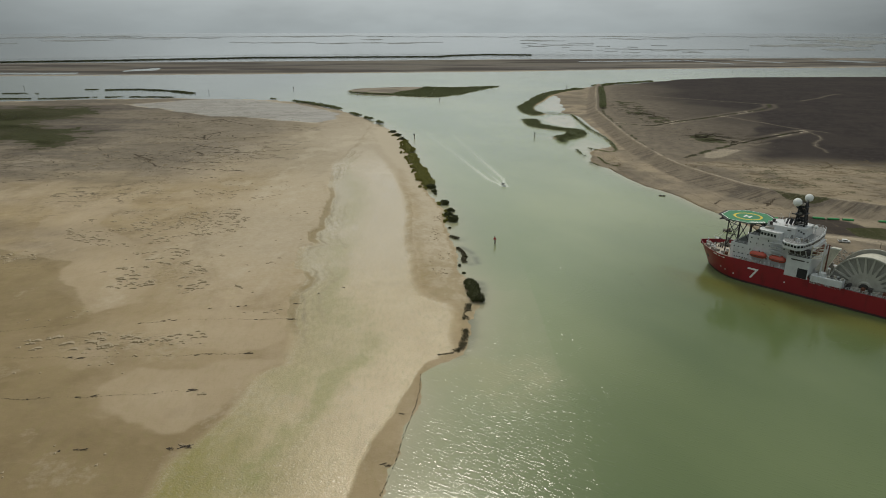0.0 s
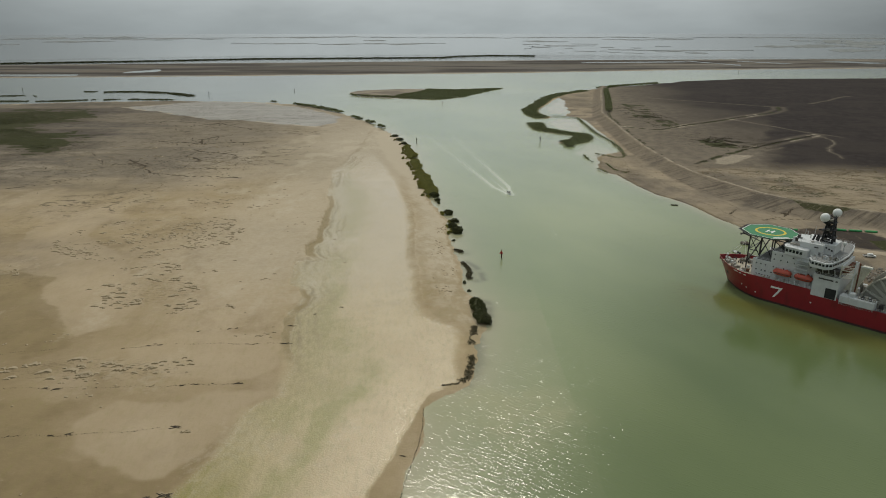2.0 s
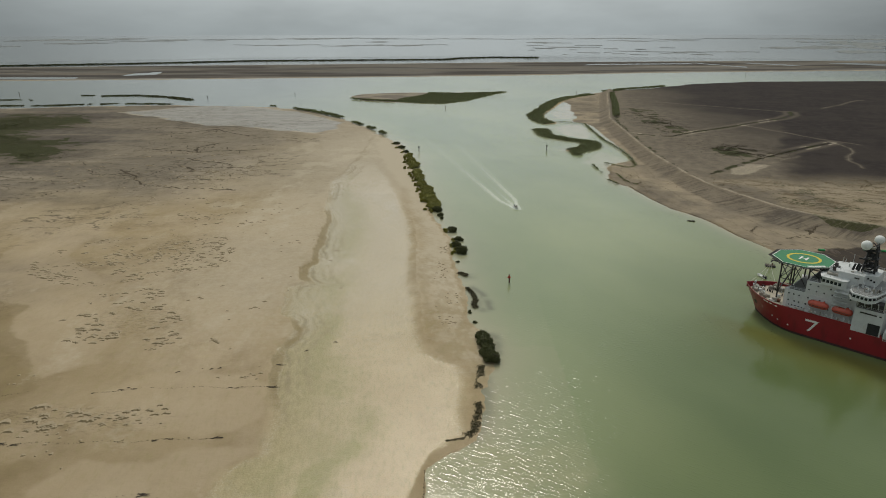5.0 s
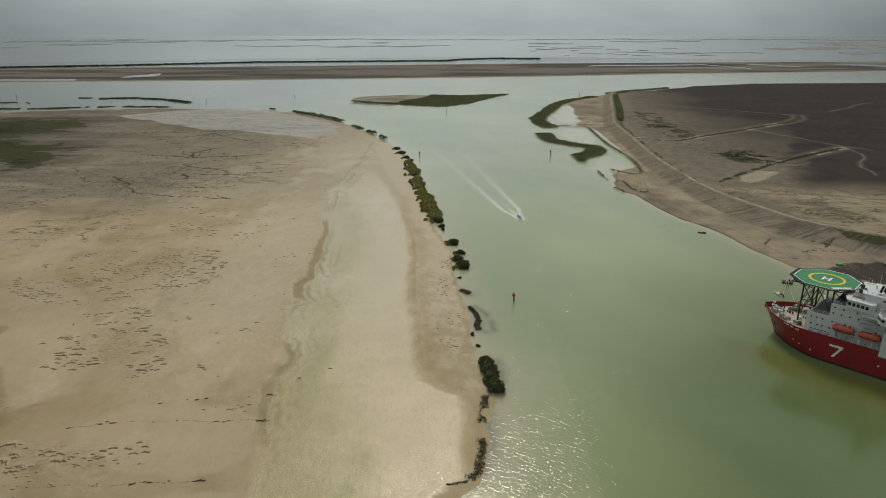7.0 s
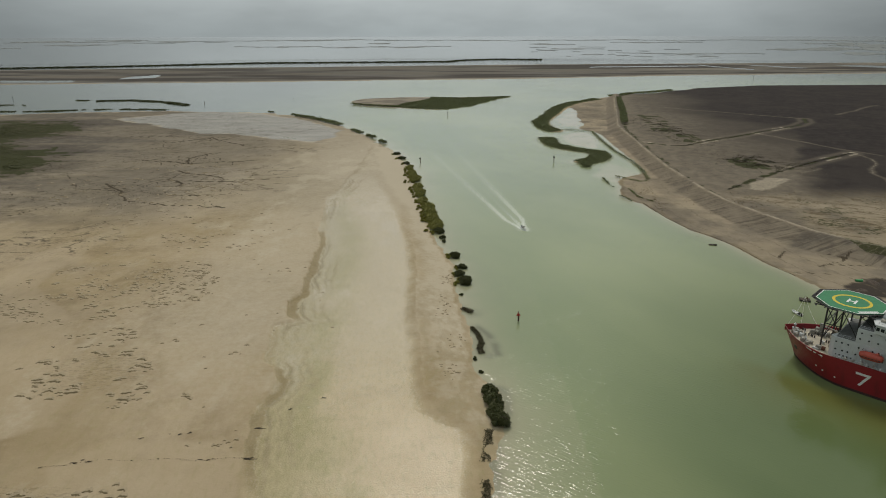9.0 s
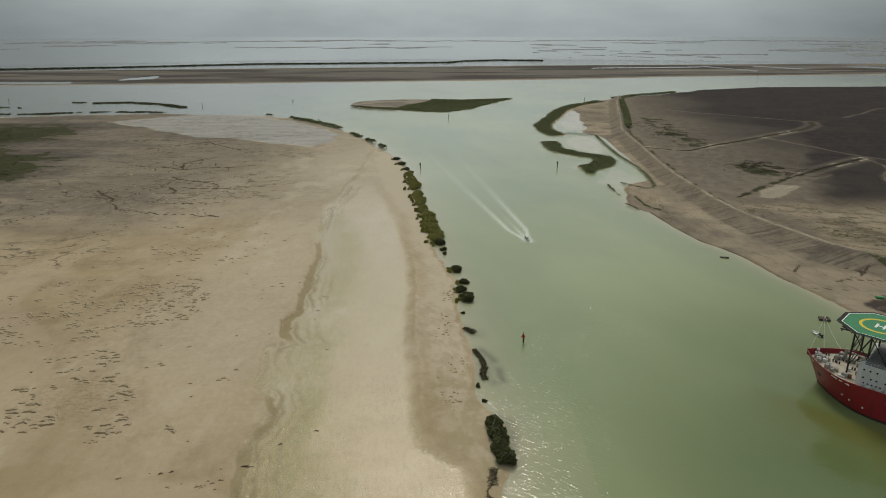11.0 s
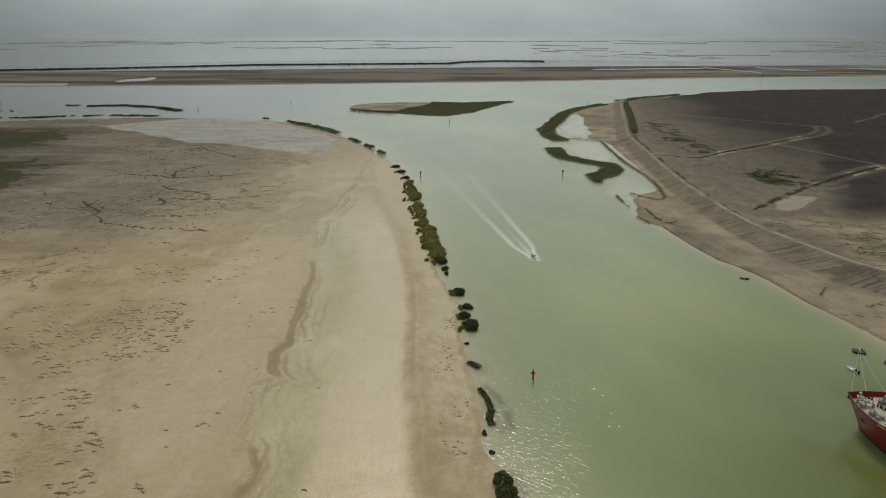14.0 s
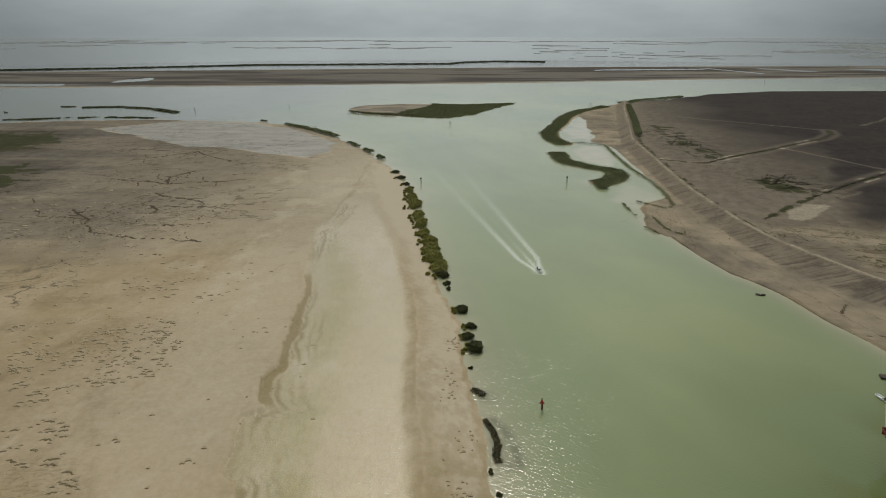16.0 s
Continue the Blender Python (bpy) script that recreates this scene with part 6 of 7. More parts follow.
def thicket_over(label, poly, count, high, size, seed, mat=None):
    """A mangrove cover over an area, ragged at its rim."""
    rs = np.random.RandomState(seed)
    p = np.array(poly, float)
    xy = rs.uniform(p.min(0), p.max(0), (count, 2))
    depth = polygon_depth(xy[:, 0], xy[:, 1], poly) + 16 * (wave(xy[:, 0], xy[:, 1], 15, 330 + seed, 4) - 0.5)
    xy, depth = xy[depth > 0], depth[depth > 0]
    z = 0.3 + high * np.clip(depth / 6, 0.25, 1) * rs.uniform(0.35, 1, len(xy)) * (0.6 + 0.8 * wave(xy[:, 0], xy[:, 1], 9, 350 + seed, 3))
    return tagged(leaf_cloud("mangrove_cover", np.column_stack([xy, z]), size, mat or LEAF_FAR, None, seed), label, "mangrove thicket", kind="stuff")


thicket_over("olive mangroves covering the low islet", ISLAND_GREEN, 90000, 1.2, 1.6, 38)
thicket_over("dark green marsh plants on grey mud", [(-720, 955), (-651, 945), (-593, 959), (-522, 938), (-497, 862), (-523, 817), (-563, 812), (-700, 815)], 34000, 0.35, 1.2, 39, LEAF_DARK)
thicket_over("dark green marsh plants on grey mud", [(-600, 775), (-546, 787), (-508, 782), (-454, 749), (-400, 687), (-399, 644), (-467, 668), (-580, 660)], 30000, 0.35, 1.1, 40, LEAF_DARK)
thicket("mangrove_belt", "olive mangroves fringing the low islet", [(-175, 1215), (-150, 1195), (-95, 1172)], 14, 3, 1.2, 1.8, seed=31)
thicket("mangrove_belt", "dark mangroves along the outer bar", [(-243, 1053), (-210, 1020), (-180, 982), (-150, 942)], 13, 4, 2.6, 1.5, seed=32)
for k, line in enumerate(([(-128, 897), (-112, 868)], [(-104, 850), (-92, 832)], [(-86, 812), (-76, 795)], [(-290, 1090), (-280, 1086)])):
    thicket("shrub_patch", "dark mangrove clump on the sand point", line, 9, 3.4, 4.0, 1.3, seed=34 + k)
for k, line in enumerate(([(-660, 1274), (-596, 1284), (-520, 1250), (-464, 1201)], [(-830, 1203), (-742, 1202)], [(-712, 1287), (-685, 1285)], [(-668, 1110), (-604, 1130), (-540, 1140), (-470, 1130)], [(-760, 1106), (-640, 1112)])):
    thicket("mangrove_belt", "low dark mangroves on a drowned bar", line, 24 if k == 0 else 20, 1.5 if k == 0 else 0.8, 2.4, 1.4, LEAF_DARK, seed=44 + k, gaps=0.36 if k == 0 else 0.47)
thicket("mangrove_belt", "long dark tree belt on the far bar", [(-1660, 2400), (-1277, 2552), (-805, 2816), (-10, 2934)], 24, 3.6, 0.75, 4.0, LEAF_DARK, seed=50, gaps=0.0)
thicket("mangrove_belt", "long dark tree belt on the far bar", [(-10, 2936), (40, 3060), (209, 3180), (418, 3130)], 34, 3.6, 0.6, 4.0, LEAF_DARK, seed=51, gaps=0.2)
for k, line in enumerate(([(10.8, 247), (10.2, 239), (9.0, 231), (8.2, 227)], [(9.0, 223), (8.4, 217), (7.4, 210)], [(7.6, 212), (6.6, 206.5), (4.2, 204.5)], [(4, 203.5), (0, 202.5), (-2, 202)])):
    thicket("seaweed_mat", "brown seaweed mat in the shallows", line, (4.6, 4.2, 4.4, 1.6)[k], 0.3, 15, 0.42, WEED, 60 + k, gaps=0.36)
thicket("seaweed_mat", "dark oval seaweed mat in the shallows", [(4.0, 340.2), (6.1, 338.4), (8.4, 335.8)], 5.0, 0.8, 30, 0.4, WEED, 70, gaps=0.0)
thicket("seaweed_mat", "dark crescent-shaped weed bank in the shallows", [(7.6, 320.5), (10.2, 314), (11.2, 307), (10.2, 300), (11.2, 297.5)], 3.6, 0.7, 34, 0.42, WEED, 71, gaps=0.0)

# flat drowned islets near the horizon, their mud greyed in colour for haze
ISLET_HAZE = plain("haze_grey_mud", (0.20, 0.21, 0.20), 0.9, vary=0.2, scale=0.02)
rs_far = random.Random(9)


def far_islet(b0, b1, r, broad=30):
    bm = fresh()
    n = int(30 + 14 * (b1 - b0))
    rows = []
    for i in range(n + 1):
        k = i / n
        b = radians(b0 + (b1 - b0) * k)
        wide = broad * (1 - (2 * k - 1) ** 2) ** 0.5 * max(0.04, 0.45 + 0.9 * noise.noise(Vector((b * 38, r * 0.01, 0.3))) + 0.5 * noise.noise(Vector((b * 160, r * 0.02, 0.9))))
        row = []
        for off, up in ((-wide, 0.0), (0.0, 1.2), (wide, 0.0)):
            rr = r + off + 70 * noise.noise(Vector((b * 14, r * 0.01, 2.0))) + 26 * noise.noise(Vector((b * 70, r * 0.01, 5.0)))
            row.append(bm.verts.new((rr * math.sin(b), rr * math.cos(b), float(far_fold(np.array(rr))) + 0.3 + up)))
        rows.append(row)
    for a, c in zip(rows, rows[1:]):
        for j in range(2):
            bm.faces.new((a[j], a[j + 1], c[j + 1], c[j]))
    bmesh.ops.recalc_face_normals(bm, faces=bm.faces[:])
    ob = part("far_islet", bm, ISLET_HAZE)
    return tagged(ob, "thin haze-grey mud islet near the horizon", "islet", "far mud islets")


for b0, b1, r in ((-33.6, -24.7, 4600), (-24.3, -18.0, 4629), (-18.0, 0.0, 4637), (-30.8, -26.3, 4444), (-17.8, -10.8, 4199), (-10.8, 0.0, 4137), (-38, -32.6, 4224), (0.0, 5.6, 4575), (6.6, 10.4, 4325), (13.2, 20.3, 4471),
                  (24.8, 32.9, 4044), (29.8, 33.1, 3858), (28.9, 36, 4279), (27.2, 31.3, 4448), (8.4, 12.7, 4003), (13.7, 17.5, 3749), (19.8, 21.5, 3572), (16.9, 24.8, 3751), (20.7, 38, 4612), (5.6, 20.7, 4612)):
    far_islet(b0, b1, r, 130 if b0 > 24 else 52)
for _ in range(22):
    b0 = rs_far.uniform(6.5, 22)
    far_islet(b0, b0 + rs_far.uniform(0.4, 2.2), rs_far.uniform(3480, 4150), rs_far.uniform(14, 30))
for _ in range(9):
    b0 = rs_far.uniform(-34, -2)
    far_islet(b0, b0 + rs_far.uniform(1.0, 4.5), rs_far.uniform(4380, 4700), rs_far.uniform(30, 60))


# scour scarps: low sand crescents, steep and painted shade-brown on their hollow side, too many to count
SCARP_SHADE = plain("brown_shaded_sand", (0.172, 0.126, 0.062), 0.95, vary=0.25, scale=0.8, dirt=(0.09, 0.066, 0.034))
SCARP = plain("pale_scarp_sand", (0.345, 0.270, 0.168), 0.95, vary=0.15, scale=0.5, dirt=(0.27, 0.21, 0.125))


def scarps(fields, seed):
    """Fields of crescents: centre, half sizes, turn, count, least and greatest half width."""
    rs = np.random.RandomState(seed)
    verts, faces, slots = [], [], []
    n = 8
    for cx, cy, hx, hy, turn, count, least, most in fields:
        made = 0
        for _ in range(count * 6):
            u, v = rs.uniform(-1, 1, 2)
            if u * u + v * v > 1 or made >= count:
                continue
            x = cx + u * hx * math.cos(turn) - v * hy * math.sin(turn)
            y = cy + u * hx * math.sin(turn) + v * hy * math.cos(turn)
            if wave(np.array([x]), np.array([y]), 13, 260, 3)[0] < 0.47:
                continue
            z = land_height(x, y)
            if z < 0.02:
                continue
            made += 1
            a = least + (most - least) * rs.uniform(0, 1) ** 2.2
            h = 0.11 + 0.075 * a * rs.uniform(0.6, 1.3)
            bow, lean = a * rs.uniform(0.10, 0.50), rs.normal(0.05, 0.2)
            toe, back_run = 0.35 + 0.26 * a, 0.8 + 0.7 * a
            base = len(verts)
            for i in range(n + 1):
                k = 2 * i / n - 1
                rise = max(0.0, 1 - k * k) ** 0.5 * rs.uniform(0.55, 1.15)
                ey = bow * (1 - k * k) + rs.normal(0, 0.10 * a)
                for off, lift in ((-toe * (0.3 + 0.7 * rise), -0.03), (-0.04, h * rise), (0.30 * back_run * rise, h * rise * 0.85), (back_run * (0.2 + 0.8 * rise), -0.03)):
                    ex, fy = a * k, ey + off
                    verts.append((x + ex * math.cos(lean) - fy * math.sin(lean), y + ex * math.sin(lean) + fy * math.cos(lean), z + lift))
            for i in range(n):
                for r in range(3):
                    q = base + 4 * i + r
                    faces.append((q, q + 4, q + 5, q + 1))
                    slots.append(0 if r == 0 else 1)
    me = bpy.data.meshes.new("sand_scarps")
    me.from_pydata(verts, [], faces)
    me.materials.append(SCARP_SHADE)
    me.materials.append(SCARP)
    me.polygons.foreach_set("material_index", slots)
    return tagged(new("sand_scarps", me), "low crescent sand scarps with brown shade painted in their hollows", "sand scarps", kind="stuff")


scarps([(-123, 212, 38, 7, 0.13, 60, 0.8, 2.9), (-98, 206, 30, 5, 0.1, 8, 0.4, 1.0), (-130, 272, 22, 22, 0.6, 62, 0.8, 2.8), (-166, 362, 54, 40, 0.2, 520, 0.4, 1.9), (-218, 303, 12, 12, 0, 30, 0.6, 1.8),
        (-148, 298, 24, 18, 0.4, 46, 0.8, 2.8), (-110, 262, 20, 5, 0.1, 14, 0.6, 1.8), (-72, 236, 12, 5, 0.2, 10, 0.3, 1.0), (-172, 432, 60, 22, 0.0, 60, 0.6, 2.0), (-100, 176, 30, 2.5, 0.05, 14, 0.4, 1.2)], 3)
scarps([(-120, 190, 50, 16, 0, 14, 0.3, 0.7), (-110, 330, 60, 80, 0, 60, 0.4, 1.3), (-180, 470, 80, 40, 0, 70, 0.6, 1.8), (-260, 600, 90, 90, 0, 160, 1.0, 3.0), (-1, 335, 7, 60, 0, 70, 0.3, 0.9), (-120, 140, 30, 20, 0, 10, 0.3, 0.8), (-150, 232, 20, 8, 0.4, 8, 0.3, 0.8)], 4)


# low salt scrub on the marsh behind the levee
SCRUB = leaf_material("brown_salt_scrub", (0.040, 0.034, 0.018), (0.095, 0.078, 0.042))
OCHRE = leaf_material("ochre_salt_scrub", (0.12, 0.085, 0.035), (0.21, 0.155, 0.07))


def scrub_belt(label, pts, width, high, density, size, mat, seed):
    ob = thicket("salt_scrub", label, pts, width, high, density, size, mat, seed, lift=1.1)
    return ob


def clumped(label, centre, hx, hy, count, size, mat, seed, lift=1.15):
    """Scrub in clumps over an area."""
    rs = np.random.RandomState(seed)
    xy = np.array(centre) + rs.normal(0, 0.55, (count * 4, 2)) * np.array((hx, hy))
    keep = wave(xy[:, 0], xy[:, 1], 8, 280 + seed, 4, 0.65) > 0.53
    xy = xy[keep][:count]
    z = lift + rs.uniform(0.05, 0.55, len(xy))
    return tagged(leaf_cloud("salt_scrub", np.column_stack([xy, z]), size, mat, None, seed), label, "scrub", kind="stuff")


scrub_belt("dark scrub line along a drainage ditch", DITCH_A[1:6], 6, 0.7, 2.2, 0.9, SCRUB, 81)
scrub_belt("dark scrub line along a drainage ditch", DITCH_B, 4, 0.7, 3.0, 0.8, SCRUB, 82)
clumped("dark scrub patches on grey marsh", (286, 676), 34, 40, 9000, 0.9, SCRUB, 83)
clumped("dark scrub patches on grey marsh", (275, 880), 24, 110, 5200, 1.1, SCRUB, 84)
clumped("ochre and brown scrub on tan flats", (300, 530), 75, 26, 6500, 0.8, OCHRE, 85)
clumped("dark scrub on tan flats", (315, 540), 90, 30, 2600, 0.5, SCRUB, 86)
clumped("sparse dark scrub on tan flats", (270, 470), 60, 30, 1600, 0.42, SCRUB, 87)
rs_edge = [(x + 6.5, y + 2) for x, y in LEVEE[2:11]]
scrub_belt("broken scrub line behind the levee road", rs_edge, 5, 0.8, 1.1, 0.8, SCRUB, 88)
clumped("small dark weed tufts on the grey tidal flat", (-330, 640), 110, 110, 7000, 0.75, SCRUB, 94, lift=0.3)
clumped("small dark weed tufts on the grey tidal flat", (-230, 545), 60, 55, 3000, 0.6, SCRUB, 95, lift=0.3)
clumped("low shrubs on the beach", (150, 540), 8, 40, 500, 0.5, OCHRE, 89, lift=0.35)

# thin lines of wrack left by the tide
def wrack_line(lines, per_metre, seed):
    rs = np.random.RandomState(seed)
    pts = []
    for line in lines:
        length = sum(math.dist(a, b) for a, b in zip(line, line[1:]))
        xy, _ = along_line(rs, line, int(length * per_metre), 0.5)
        xy[:, 1] += 0.5 * np.sin(xy[:, 0] * 0.35)
        pts.append(xy)
    xy = np.concatenate(pts)
    z = np.array([land_height(x, y) for x, y in xy]) + 0.05
    return tagged(leaf_cloud("tide_wrack", np.column_stack([xy, z])  , 0.30, SCRUB, None, seed), "thin dark lines of tide wrack on sand", "wrack", kind="stuff")


wrack_line([[(-190, 197), (-157, 199), (-127, 199), (-97, 200), (-70, 203)], [(-160, 171), (-139, 172), (-104, 174), (-81, 178)], [(-120, 226), (-109, 229), (-61, 232)], [(-200, 212), (-142, 227)]], 2.2, 91)
wrack_line([[(-7.6, 189), (-7.5, 179), (-8.6, 169), (-11.2, 155), (-12.8, 142), (-15.8, 128.6)]], 5, 92)
wrack_line([[(141, 530), (145, 492), (151, 465), (160, 449), (167, 428), (171, 401), (177, 382)]], 6, 93)

# ---- boats, marks and gear ----
def boat_hull(length, beam, depth):
    """An open boat: pointed bow to +x, square stern, floor and gunwale."""
    bm = fresh()
    n = 10
    outer, inner = [], []
    for i in range(n + 1):
        u = i / n
        x = length * (u - 0.5)
        half = beam / 2 * (1 if u < 0.55 else max(0.02, math.sqrt(1 - ((u - 0.55) / 0.45) ** 2)))
        top = depth * (0.75 + 0.35 * u * u)
        outer.append([(x, -half, top), (x, -half * 0.75, 0.12), (x, 0, 0), (x, half * 0.75, 0.12), (x, half, top)])
        h2 = max(0.01, half - 0.12)
        inner.append([(x, -h2, top), (x, -h2 * 0.8, depth * 0.4), (x, 0, depth * 0.36), (x, h2 * 0.8, depth * 0.4), (x, h2, top)])
    vo = [[bm.verts.new(p) for p in row] for row in outer]
    vi = [[bm.verts.new(p) for p in row] for row in inner]
    for a, b, c, d in zip(vo, vo[1:], vi, vi[1:]):
        for j in range(4):
            bm.faces.new((a[j], a[j + 1], b[j + 1], b[j]))
            bm.faces.new((c[j], d[j], d[j + 1], c[j + 1]))
        bm.faces.new((a[0], b[0], d[0], c[0]))
        bm.faces.new((a[4], c[4], d[4], b[4]))
    for o, i_ in ((vo[0], vi[0]), (vo[-1], vi[-1])):
        for j in range(4):
            bm.faces.new((o[j], i_[j], i_[j + 1], o[j + 1]))
    bmesh.ops.recalc_face_normals(bm, faces=bm.faces[:])
    return bm


def heading(x, y, z, dx, dy):
    return pose(x, y, z, 0, 0, math.degrees(math.atan2(dy, dx)))


speedboat = thing("speedboat", heading(WAKE_HEAD[0], WAKE_HEAD[1], -0.1, 0.19, -0.98), "white open speedboat with dark console and foaming wake", "boat")
part("hull", boat_hull(7.2, 2.5, 1.2), MARK_WHITE, speedboat)
part("console", box(fresh(), -0.4, 0.5, -0.4, 0.4, 0.4, 1.5, 0.1), MACHINE, speedboat)
part("seat", box(fresh(), -1.6, -0.9, -0.7, 0.7, 0.4, 1.1, 0.08), DARK_STEEL, speedboat)
part("windscreen", box(fresh(), 0.6, 0.75, -0.55, 0.55, 1.5, 2.0, 0.03), GLASS, speedboat)
part("outboard_motor", box(fresh(), -4.1, -3.5, -0.35, 0.35, 0.0, 1.5, 0.12), BLACK, speedboat)

tender = thing("moored_dinghy", heading(153.6, 335.8, -0.1, -0.25, 0.97), "small white open boat with black outboard by the mooring lines", "boat")
part("hull", boat_hull(5.6, 1.9, 0.9), MARK_WHITE, tender)
part("outboard_motor", box(fresh(), -3.2, -2.5, -0.35, 0.35, 0.0, 1.4, 0.12), BLACK, tender)
part("seat", box(fresh(), -0.7, -0.2, -0.8, 0.8, 0.4, 0.62, 0.05), MACHINE, tender)
part("console", box(fresh(), -1.9, -1.2, -0.3, 0.3, 0.3, 1.5, 0.08), BLACK, tender)

raft = thing("mooring_raft", pose(165, 350.5, 0, 0, 0, -20), "dark timber mooring raft with a short post", "raft")
part("float", box(fresh(), -2.3, 2.3, -1.6, 1.6, -0.5, 0.7, 0.1), DARK_STEEL, raft)
part("plank_deck", box(fresh(), -2.2, 2.2, -1.5, 1.5, 0.7, 0.85, 0.03), TIMBER, raft)
part("mooring_post", tube(fresh(), (0, 0, 0.8), (0, 0, 2.2), 0.28, sides=10), MACHINE, raft)
part("mooring_post", tube(fresh(), (0.9, 0.4, 0.8), (0.9, 0.4, 1.8), 0.2, sides=8), RUST, raft)

skiff = thing("anchored_skiff", heading(154, 432.5, -0.1, 0.95, -0.3), "dark low skiff anchored off the beach", "boat")
part("hull", boat_hull(4.6, 1.6, 0.7), TIMBER, skiff)
part("thwart", box(fresh(), -0.2, 0.2, -0.7, 0.7, 0.4, 0.5), MACHINE, skiff)


def rope(a, b, sag, r=0.07):
    """A hanging line between two points."""
    cu = bpy.data.curves.new("mooring_line", "CURVE")
    cu.dimensions, cu.bevel_depth, cu.bevel_resolution = "3D", r, 1
    sp = cu.splines.new("POLY")
    sp.points.add(14)
    for i, q in enumerate(sp.points):
        k = i / 14
        p = Vector(a).lerp(Vector(b), k)
        q.co = (p.x, p.y, p.z - sag * 4 * k * (1 - k), 1)
    cu.materials.append(ROPE)
    return tagged(new("mooring_line", cu), "pale taut mooring line from bow to raft", "mooring line", "bow mooring lines")


for s, y in ((-4.6, 0.8), (-1.2, 5.6), (3.2, 9.6)):
    p = ship_pose @ Vector((s, y, 11.0))
    rope(p, (165, 350.5, 2.0), 0.9)


def channel_mark(x, y, high, red, label):
    m = thing("channel_marker", pose(x, y, 0), label, "channel marker", "channel markers")
    part("pile", tube(fresh(), (0, 0, -3), (0, 0, high), 0.22, 0.18, 10), TIMBER, m)
    bm = fresh()
    if red:
        f = [(-1.0, 0), (1.0, 0), (0, 1.75)]
    else:
        f = [(-0.75, 0), (0.75, 0), (0.75, 1.3), (-0.75, 1.3)]
    for yy in (-0.26, -0.20):
        bm.faces.new([bm.verts.new((a, yy, high - 1.7 + b)) for a, b in f])
    bm.verts.ensure_lookup_table()
    n = len(f)
    for i in range(n):
        bm.faces.new((bm.verts[i], bm.verts[(i + 1) % n], bm.verts[n + (i + 1) % n], bm.verts[n + i]))
    bmesh.ops.recalc_face_normals(bm, faces=bm.faces[:])
    part("daymark", bm, MARK_RED if red else DARK_STEEL, m, "red triangular board" if red else "dark square board")
    part("lantern", tube(fresh(), (0, 0, high), (0, 0, high + 0.45), 0.2, 0.14, 8), DARK_STEEL, m)
    part("ladder", box(fresh(), 0.2, 0.5, -0.1, 0.1, -0.5, high - 0.6), RUST, m)


channel_mark(28.2, 327.4, 4.2, True, "timber pile with red triangular daymark in the channel")
for x, y, h in ((-31, 683, 5.5), (99.5, 690, 5.5), (-6, 1061, 4.5), (-157, 1189, 3.5), (-192, 1010, 5), (-441, 1223, 5), (-298, 1296, 4), (-844, 1311, 5), (842, 1907, 12), (250, 1318, 5)):
    channel_mark(x, y, h, False, "dark timber channel marker pile")
stake = thing("bent_stake", pose(17.0, 249, -0.5), "broken dark mooring stake beside the mangrove", "stake")
part("post", tube(fresh(), (0, 0, 0), (0, 0, 3.4), 0.16, sides=8), TIMBER, stake)
part("cross_arm", tube(fresh(), (0, 0, 3.3), (-2.0, 0.4, 3.9), 0.13, sides=8), TIMBER, stake)

# quay side: pick-up, pipes, rubble, spoil
truck = thing("pickup_truck", heading(215, 322.0, land_height(215, 322), 0.97, -0.2), "white crew-cab pickup truck parked on the sand road", "pickup truck")
bm = box(fresh(), -2.9, 2.9, -0.95, 0.95, 0.45, 1.05, 0.12)
part("body", bm, MARK_WHITE, truck)
bm = prism(fresh(), [(-0.9, -0.85), (1.5, -0.85), (1.5, 0.85), (-0.9, 0.85)], 1.0, 1.85, 0.2)
cab = part("cab", bm, MARK_WHITE, truck)
part("side_window", box(fresh(), -0.7, 1.2, -0.9, 0.9, 1.2, 1.6, 0.04), GLASS, cab)
part("windscreen", box(fresh(), 1.42, 1.56, -0.7, 0.7, 1.15, 1.65, 0.03), GLASS, cab)
part("cargo_bed", box(fresh(), -2.75, -1.0, -0.8, 0.8, 1.04, 1.08), BLACK, truck)
part("tailgate", box(fresh(), -2.95, -2.85, -0.85, 0.85, 0.7, 1.25, 0.03), MARK_WHITE, truck)
for x in (-1.8, 1.9):
    for y in (-0.95, 0.95):
        w = part("wheel", tube(fresh(), (x, y - 0.12, 0.4), (x, y + 0.12, 0.4), 0.4, sides=18), RUBBER, truck)
        part("rim", tube(fresh(), (x, y - 0.14, 0.4), (x, y + 0.14, 0.4), 0.22, sides=12), MACHINE, w)

for (x0, y0), (x1, y1) in (((227, 374), (233.4, 371.6)), ((234.6, 371.2), (241.2, 369.8)), ((242.8, 369.6), (249, 368)), ((262, 365), (267.5, 363.4)), ((202, 373.4), (205.4, 372.8))):
    z = max(land_height(x0, y0), land_height(x1, y1)) + 0.55
    p = thing("green_pipe", Matrix.Translation((x0, y0, z)), "bright green coated pipe section lying on sand", "pipe", "green pipe sections")
    d = Vector((x1 - x0, y1 - y0, 0))
    bm = fresh()
    tube(bm, (0, 0, 0), d, 0.62, sides=20, caps=False)
    tube(bm, (0, 0, 0), d, 0.54, sides=20, caps=False)
    part("pipe_wall", bm, GREEN_PIPE, p)
    for k in (0.02, 0.98):
        part("end_collar", tube(fresh(), d * (k - 0.012), d * (k + 0.012), 0.66, sides=20, caps=False), MACHINE, p)

post = thing("marker_post", pose(228, 312, land_height(228, 312)), "thin dark post beside the sand road", "post")
part("pole", tube(fresh(), (0, 0, 0), (0, 0, 2.6), 0.12, sides=8), DARK_STEEL, post)


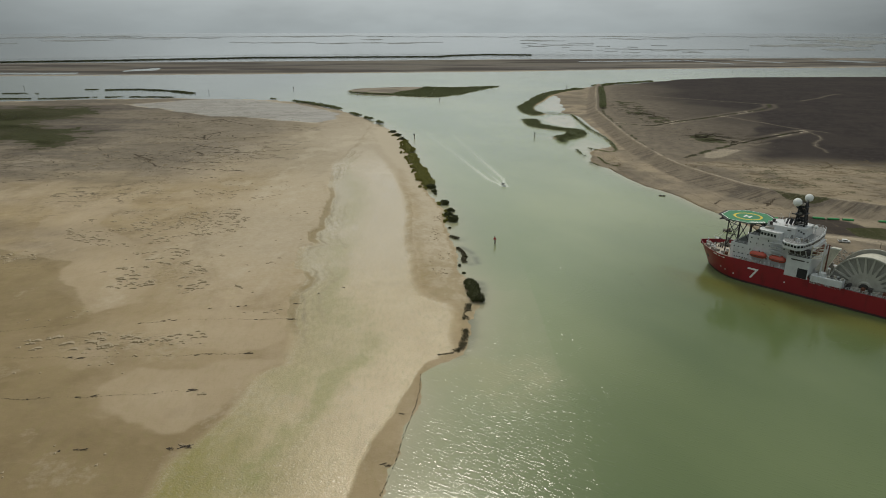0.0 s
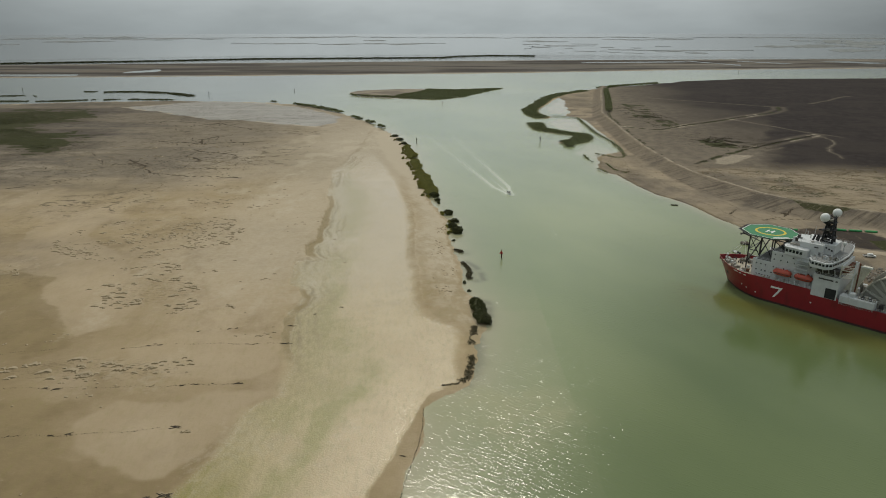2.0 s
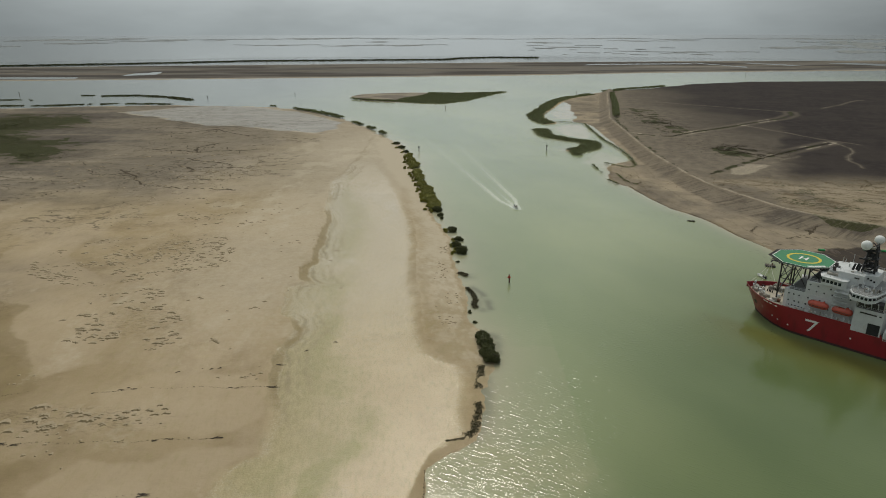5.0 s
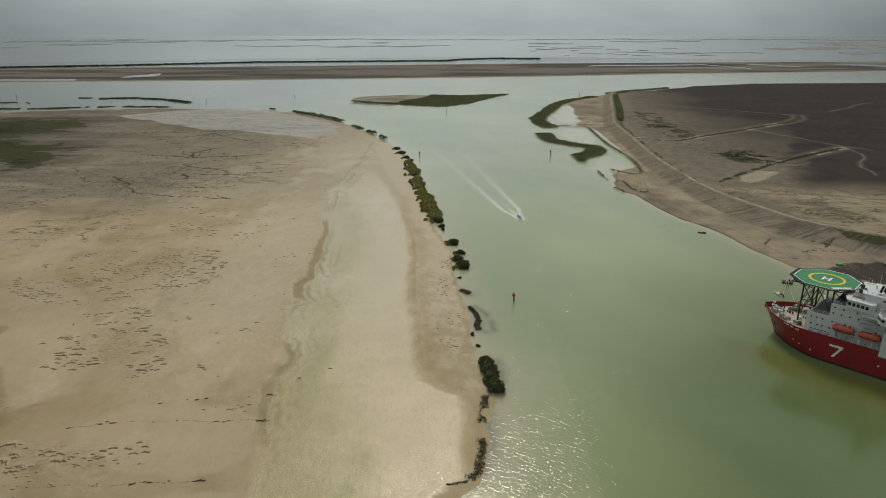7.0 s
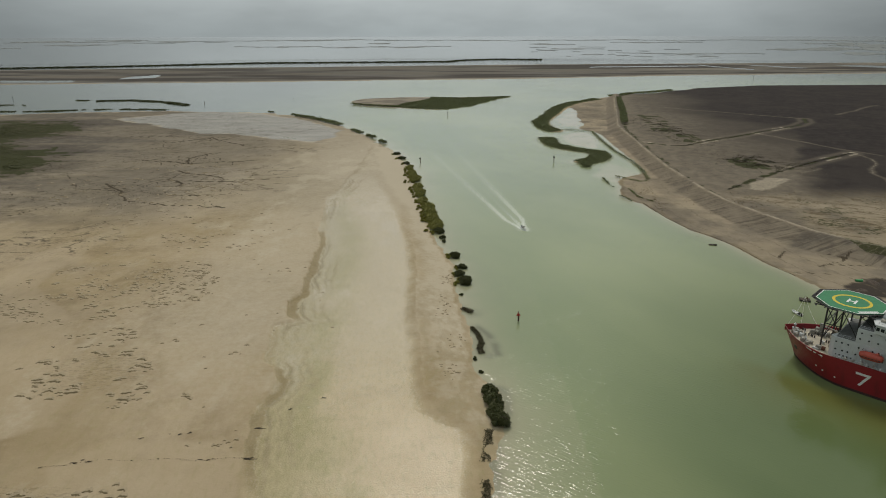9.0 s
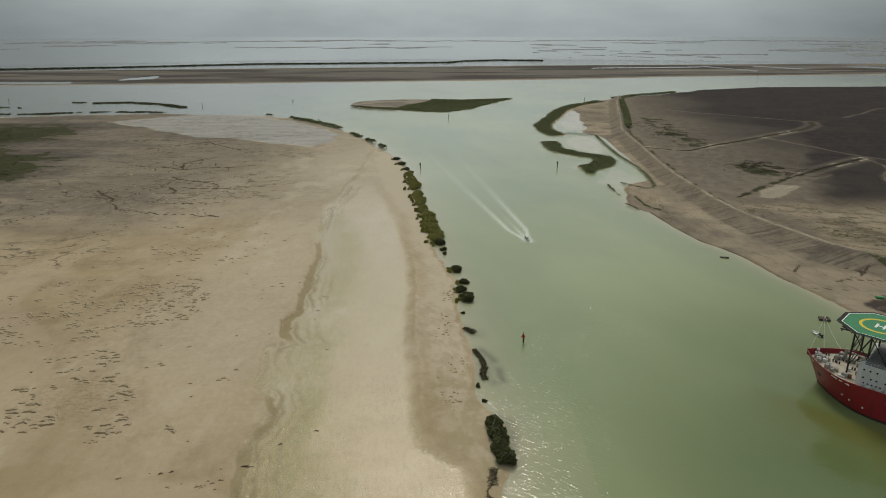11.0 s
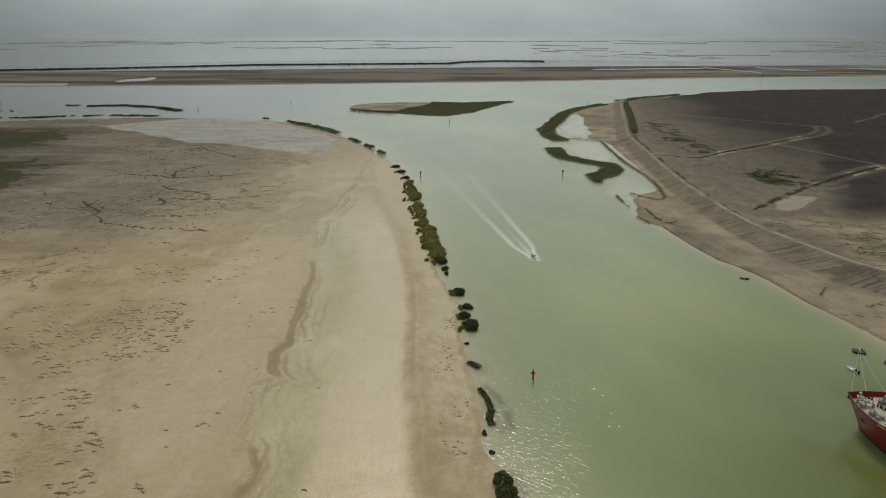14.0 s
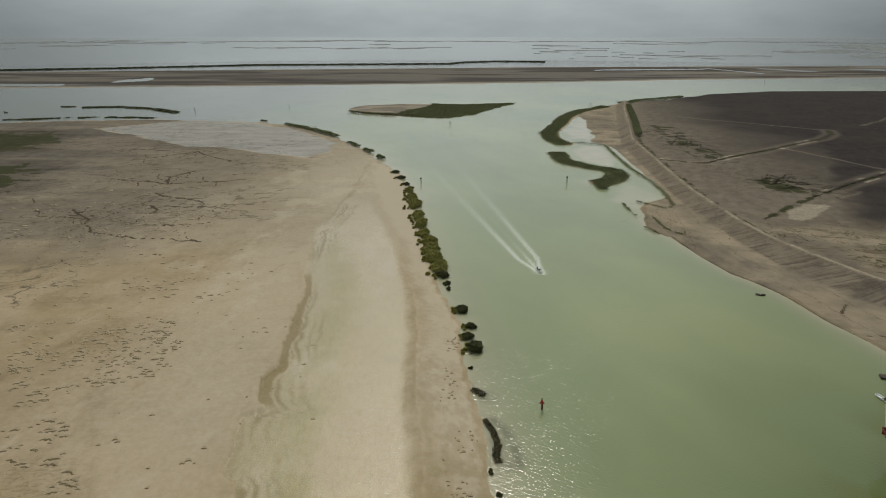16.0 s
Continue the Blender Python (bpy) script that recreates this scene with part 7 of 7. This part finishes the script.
def stone_mesh(seed, name="boulder", mat=None):
    rs = random.Random(seed)
    bm = fresh()
    bmesh.ops.create_icosphere(bm, subdivisions=1, radius=0.5)
    for v in bm.verts:
        v.co *= rs.uniform(0.7, 1.2)
    me = bpy.data.meshes.new(name)
    bm.to_mesh(me)
    bm.free()
    me.materials.append(mat or STONE)
    return me


rubble = thing("rubble_bank", pose(204, 297, 0), "pale broken stone rubble bank on the quay", "rubble")
stones = [stone_mesh(k) for k in range(6)]
rr = random.Random(21)
RUBBLE_AREA = [(199, 312), (209, 307), (226, 297), (214, 276), (196, 282), (193, 296)]
count = 0
while count < 290:
    x, y = rr.uniform(193, 226), rr.uniform(276, 312)
    if polygon_depth(np.array([x]), np.array([y]), RUBBLE_AREA)[0] < 0:
        continue
    ob = new("boulder", stones[count % 6])
    ob.parent = rubble
    s = rr.uniform(0.6, 1.6)
    ob.matrix_local = pose(x - 204, y - 297, land_height(x, y) + 0.15 * s, rr.uniform(0, 360), rr.uniform(0, 360), rr.uniform(0, 360)) @ Matrix.Diagonal((s, s * rr.uniform(0.7, 1.1), s * 0.7, 1))
    count += 1

# dark spoil heaps by the shore
def heap(x, y, w, d, h, seed):
    bm = fresh()
    n = 26
    rows = []
    for i in range(n):
        row = []
        for j in range(n):
            u, v = i / (n - 1) * 2 - 1, j / (n - 1) * 2 - 1
            k = max(0.0, 1 - u * u - v * v)
            bump = noise.noise(Vector((u * 3 + seed, v * 3, seed))) * 0.5 + 0.7
            row.append(bm.verts.new((u * w / 2, v * d / 2, h * k ** 0.7 * bump - 0.15)))
        rows.append(row)
    for a, b in zip(rows, rows[1:]):
        for j in range(n - 1):
            bm.faces.new((a[j], a[j + 1], b[j + 1], b[j]))
    bmesh.ops.recalc_face_normals(bm, faces=bm.faces[:])
    for f in bm.faces:
        f.smooth = True
    ob = part("soil_mound", bm, SPOIL)
    ob.matrix_world = pose(x, y, land_height(x, y), 0, 0, seed * 37)
    return tagged(ob, "low dark brown heap of dumped soil", "soil heap", "spoil heaps")


SPOIL = plain("dark_wet_soil", (0.075, 0.052, 0.036), 0.95, vary=0.25, scale=0.5, bump=0.1)
for k, (x, y, w, d, h) in enumerate(((198, 361, 7, 5, 1.0), (210, 371, 9, 5, 1.0), (222, 356, 8, 4, 0.9))):
    heap(x, y, w, d, h, k + 1)

# driftwood and wrack on the flat
rd = random.Random(33)
WRACK = [[(-157, 199), (-127, 199), (-97, 200), (-70, 203)], [(-139, 172), (-104, 174), (-81, 178)], [(-106, 146), (-98, 147), (-72, 149)], [(-120, 226), (-109, 229), (-61, 232)], [(-80, 244), (-100, 240), (-62, 247)]]


def debris(name, label, category, x, y, size, turn):
    bm = fresh()
    for k in range(5):
        a, l = radians(turn + rd.uniform(-35, 35)), size * rd.uniform(0.3, 0.6)
        ox, oy = rd.uniform(-0.25, 0.25) * size, rd.uniform(-0.12, 0.12) * size
        tube(bm, (ox - l * math.cos(a), oy - l * math.sin(a), 0.05), (ox + l * math.cos(a), oy + l * math.sin(a), 0.12 + 0.2 * rd.random()), 0.05 * size ** 0.5, 0.03 * size ** 0.5, 6)
    ob = part(name, bm, TIMBER)
    ob.location = (x, y, land_height(x, y))
    return tagged(ob, label, category, "driftwood on the flat")


for line in WRACK:
    for k in range(7):
        i = rd.randrange(len(line) - 1)
        q = rd.random() ** 0.6
        x = line[i][0] + (line[i + 1][0] - line[i][0]) * q
        y = line[i][1] + (line[i + 1][1] - line[i][1]) * q + rd.uniform(-0.7, 0.7)
        debris("driftwood", "dark tangled driftwood on bare sand", "driftwood", x, y, rd.uniform(0.5, 2.0), rd.uniform(-15, 15))
    x, y = line[-1]
    debris("driftwood", "larger dark driftwood tangle on bare sand", "driftwood", x, y, 3.2, 0)
for x, y in ((-12.5, 165), (-14.5, 141), (-16, 141.5), (-71, 149), (-130, 430), (-175, 350), (-160, 300), (-45, 265), (-55, 258)):
    debris("driftwood", "lone dark driftwood stick on bare sand", "driftwood", x, y, 1.6, rd.uniform(0, 180))
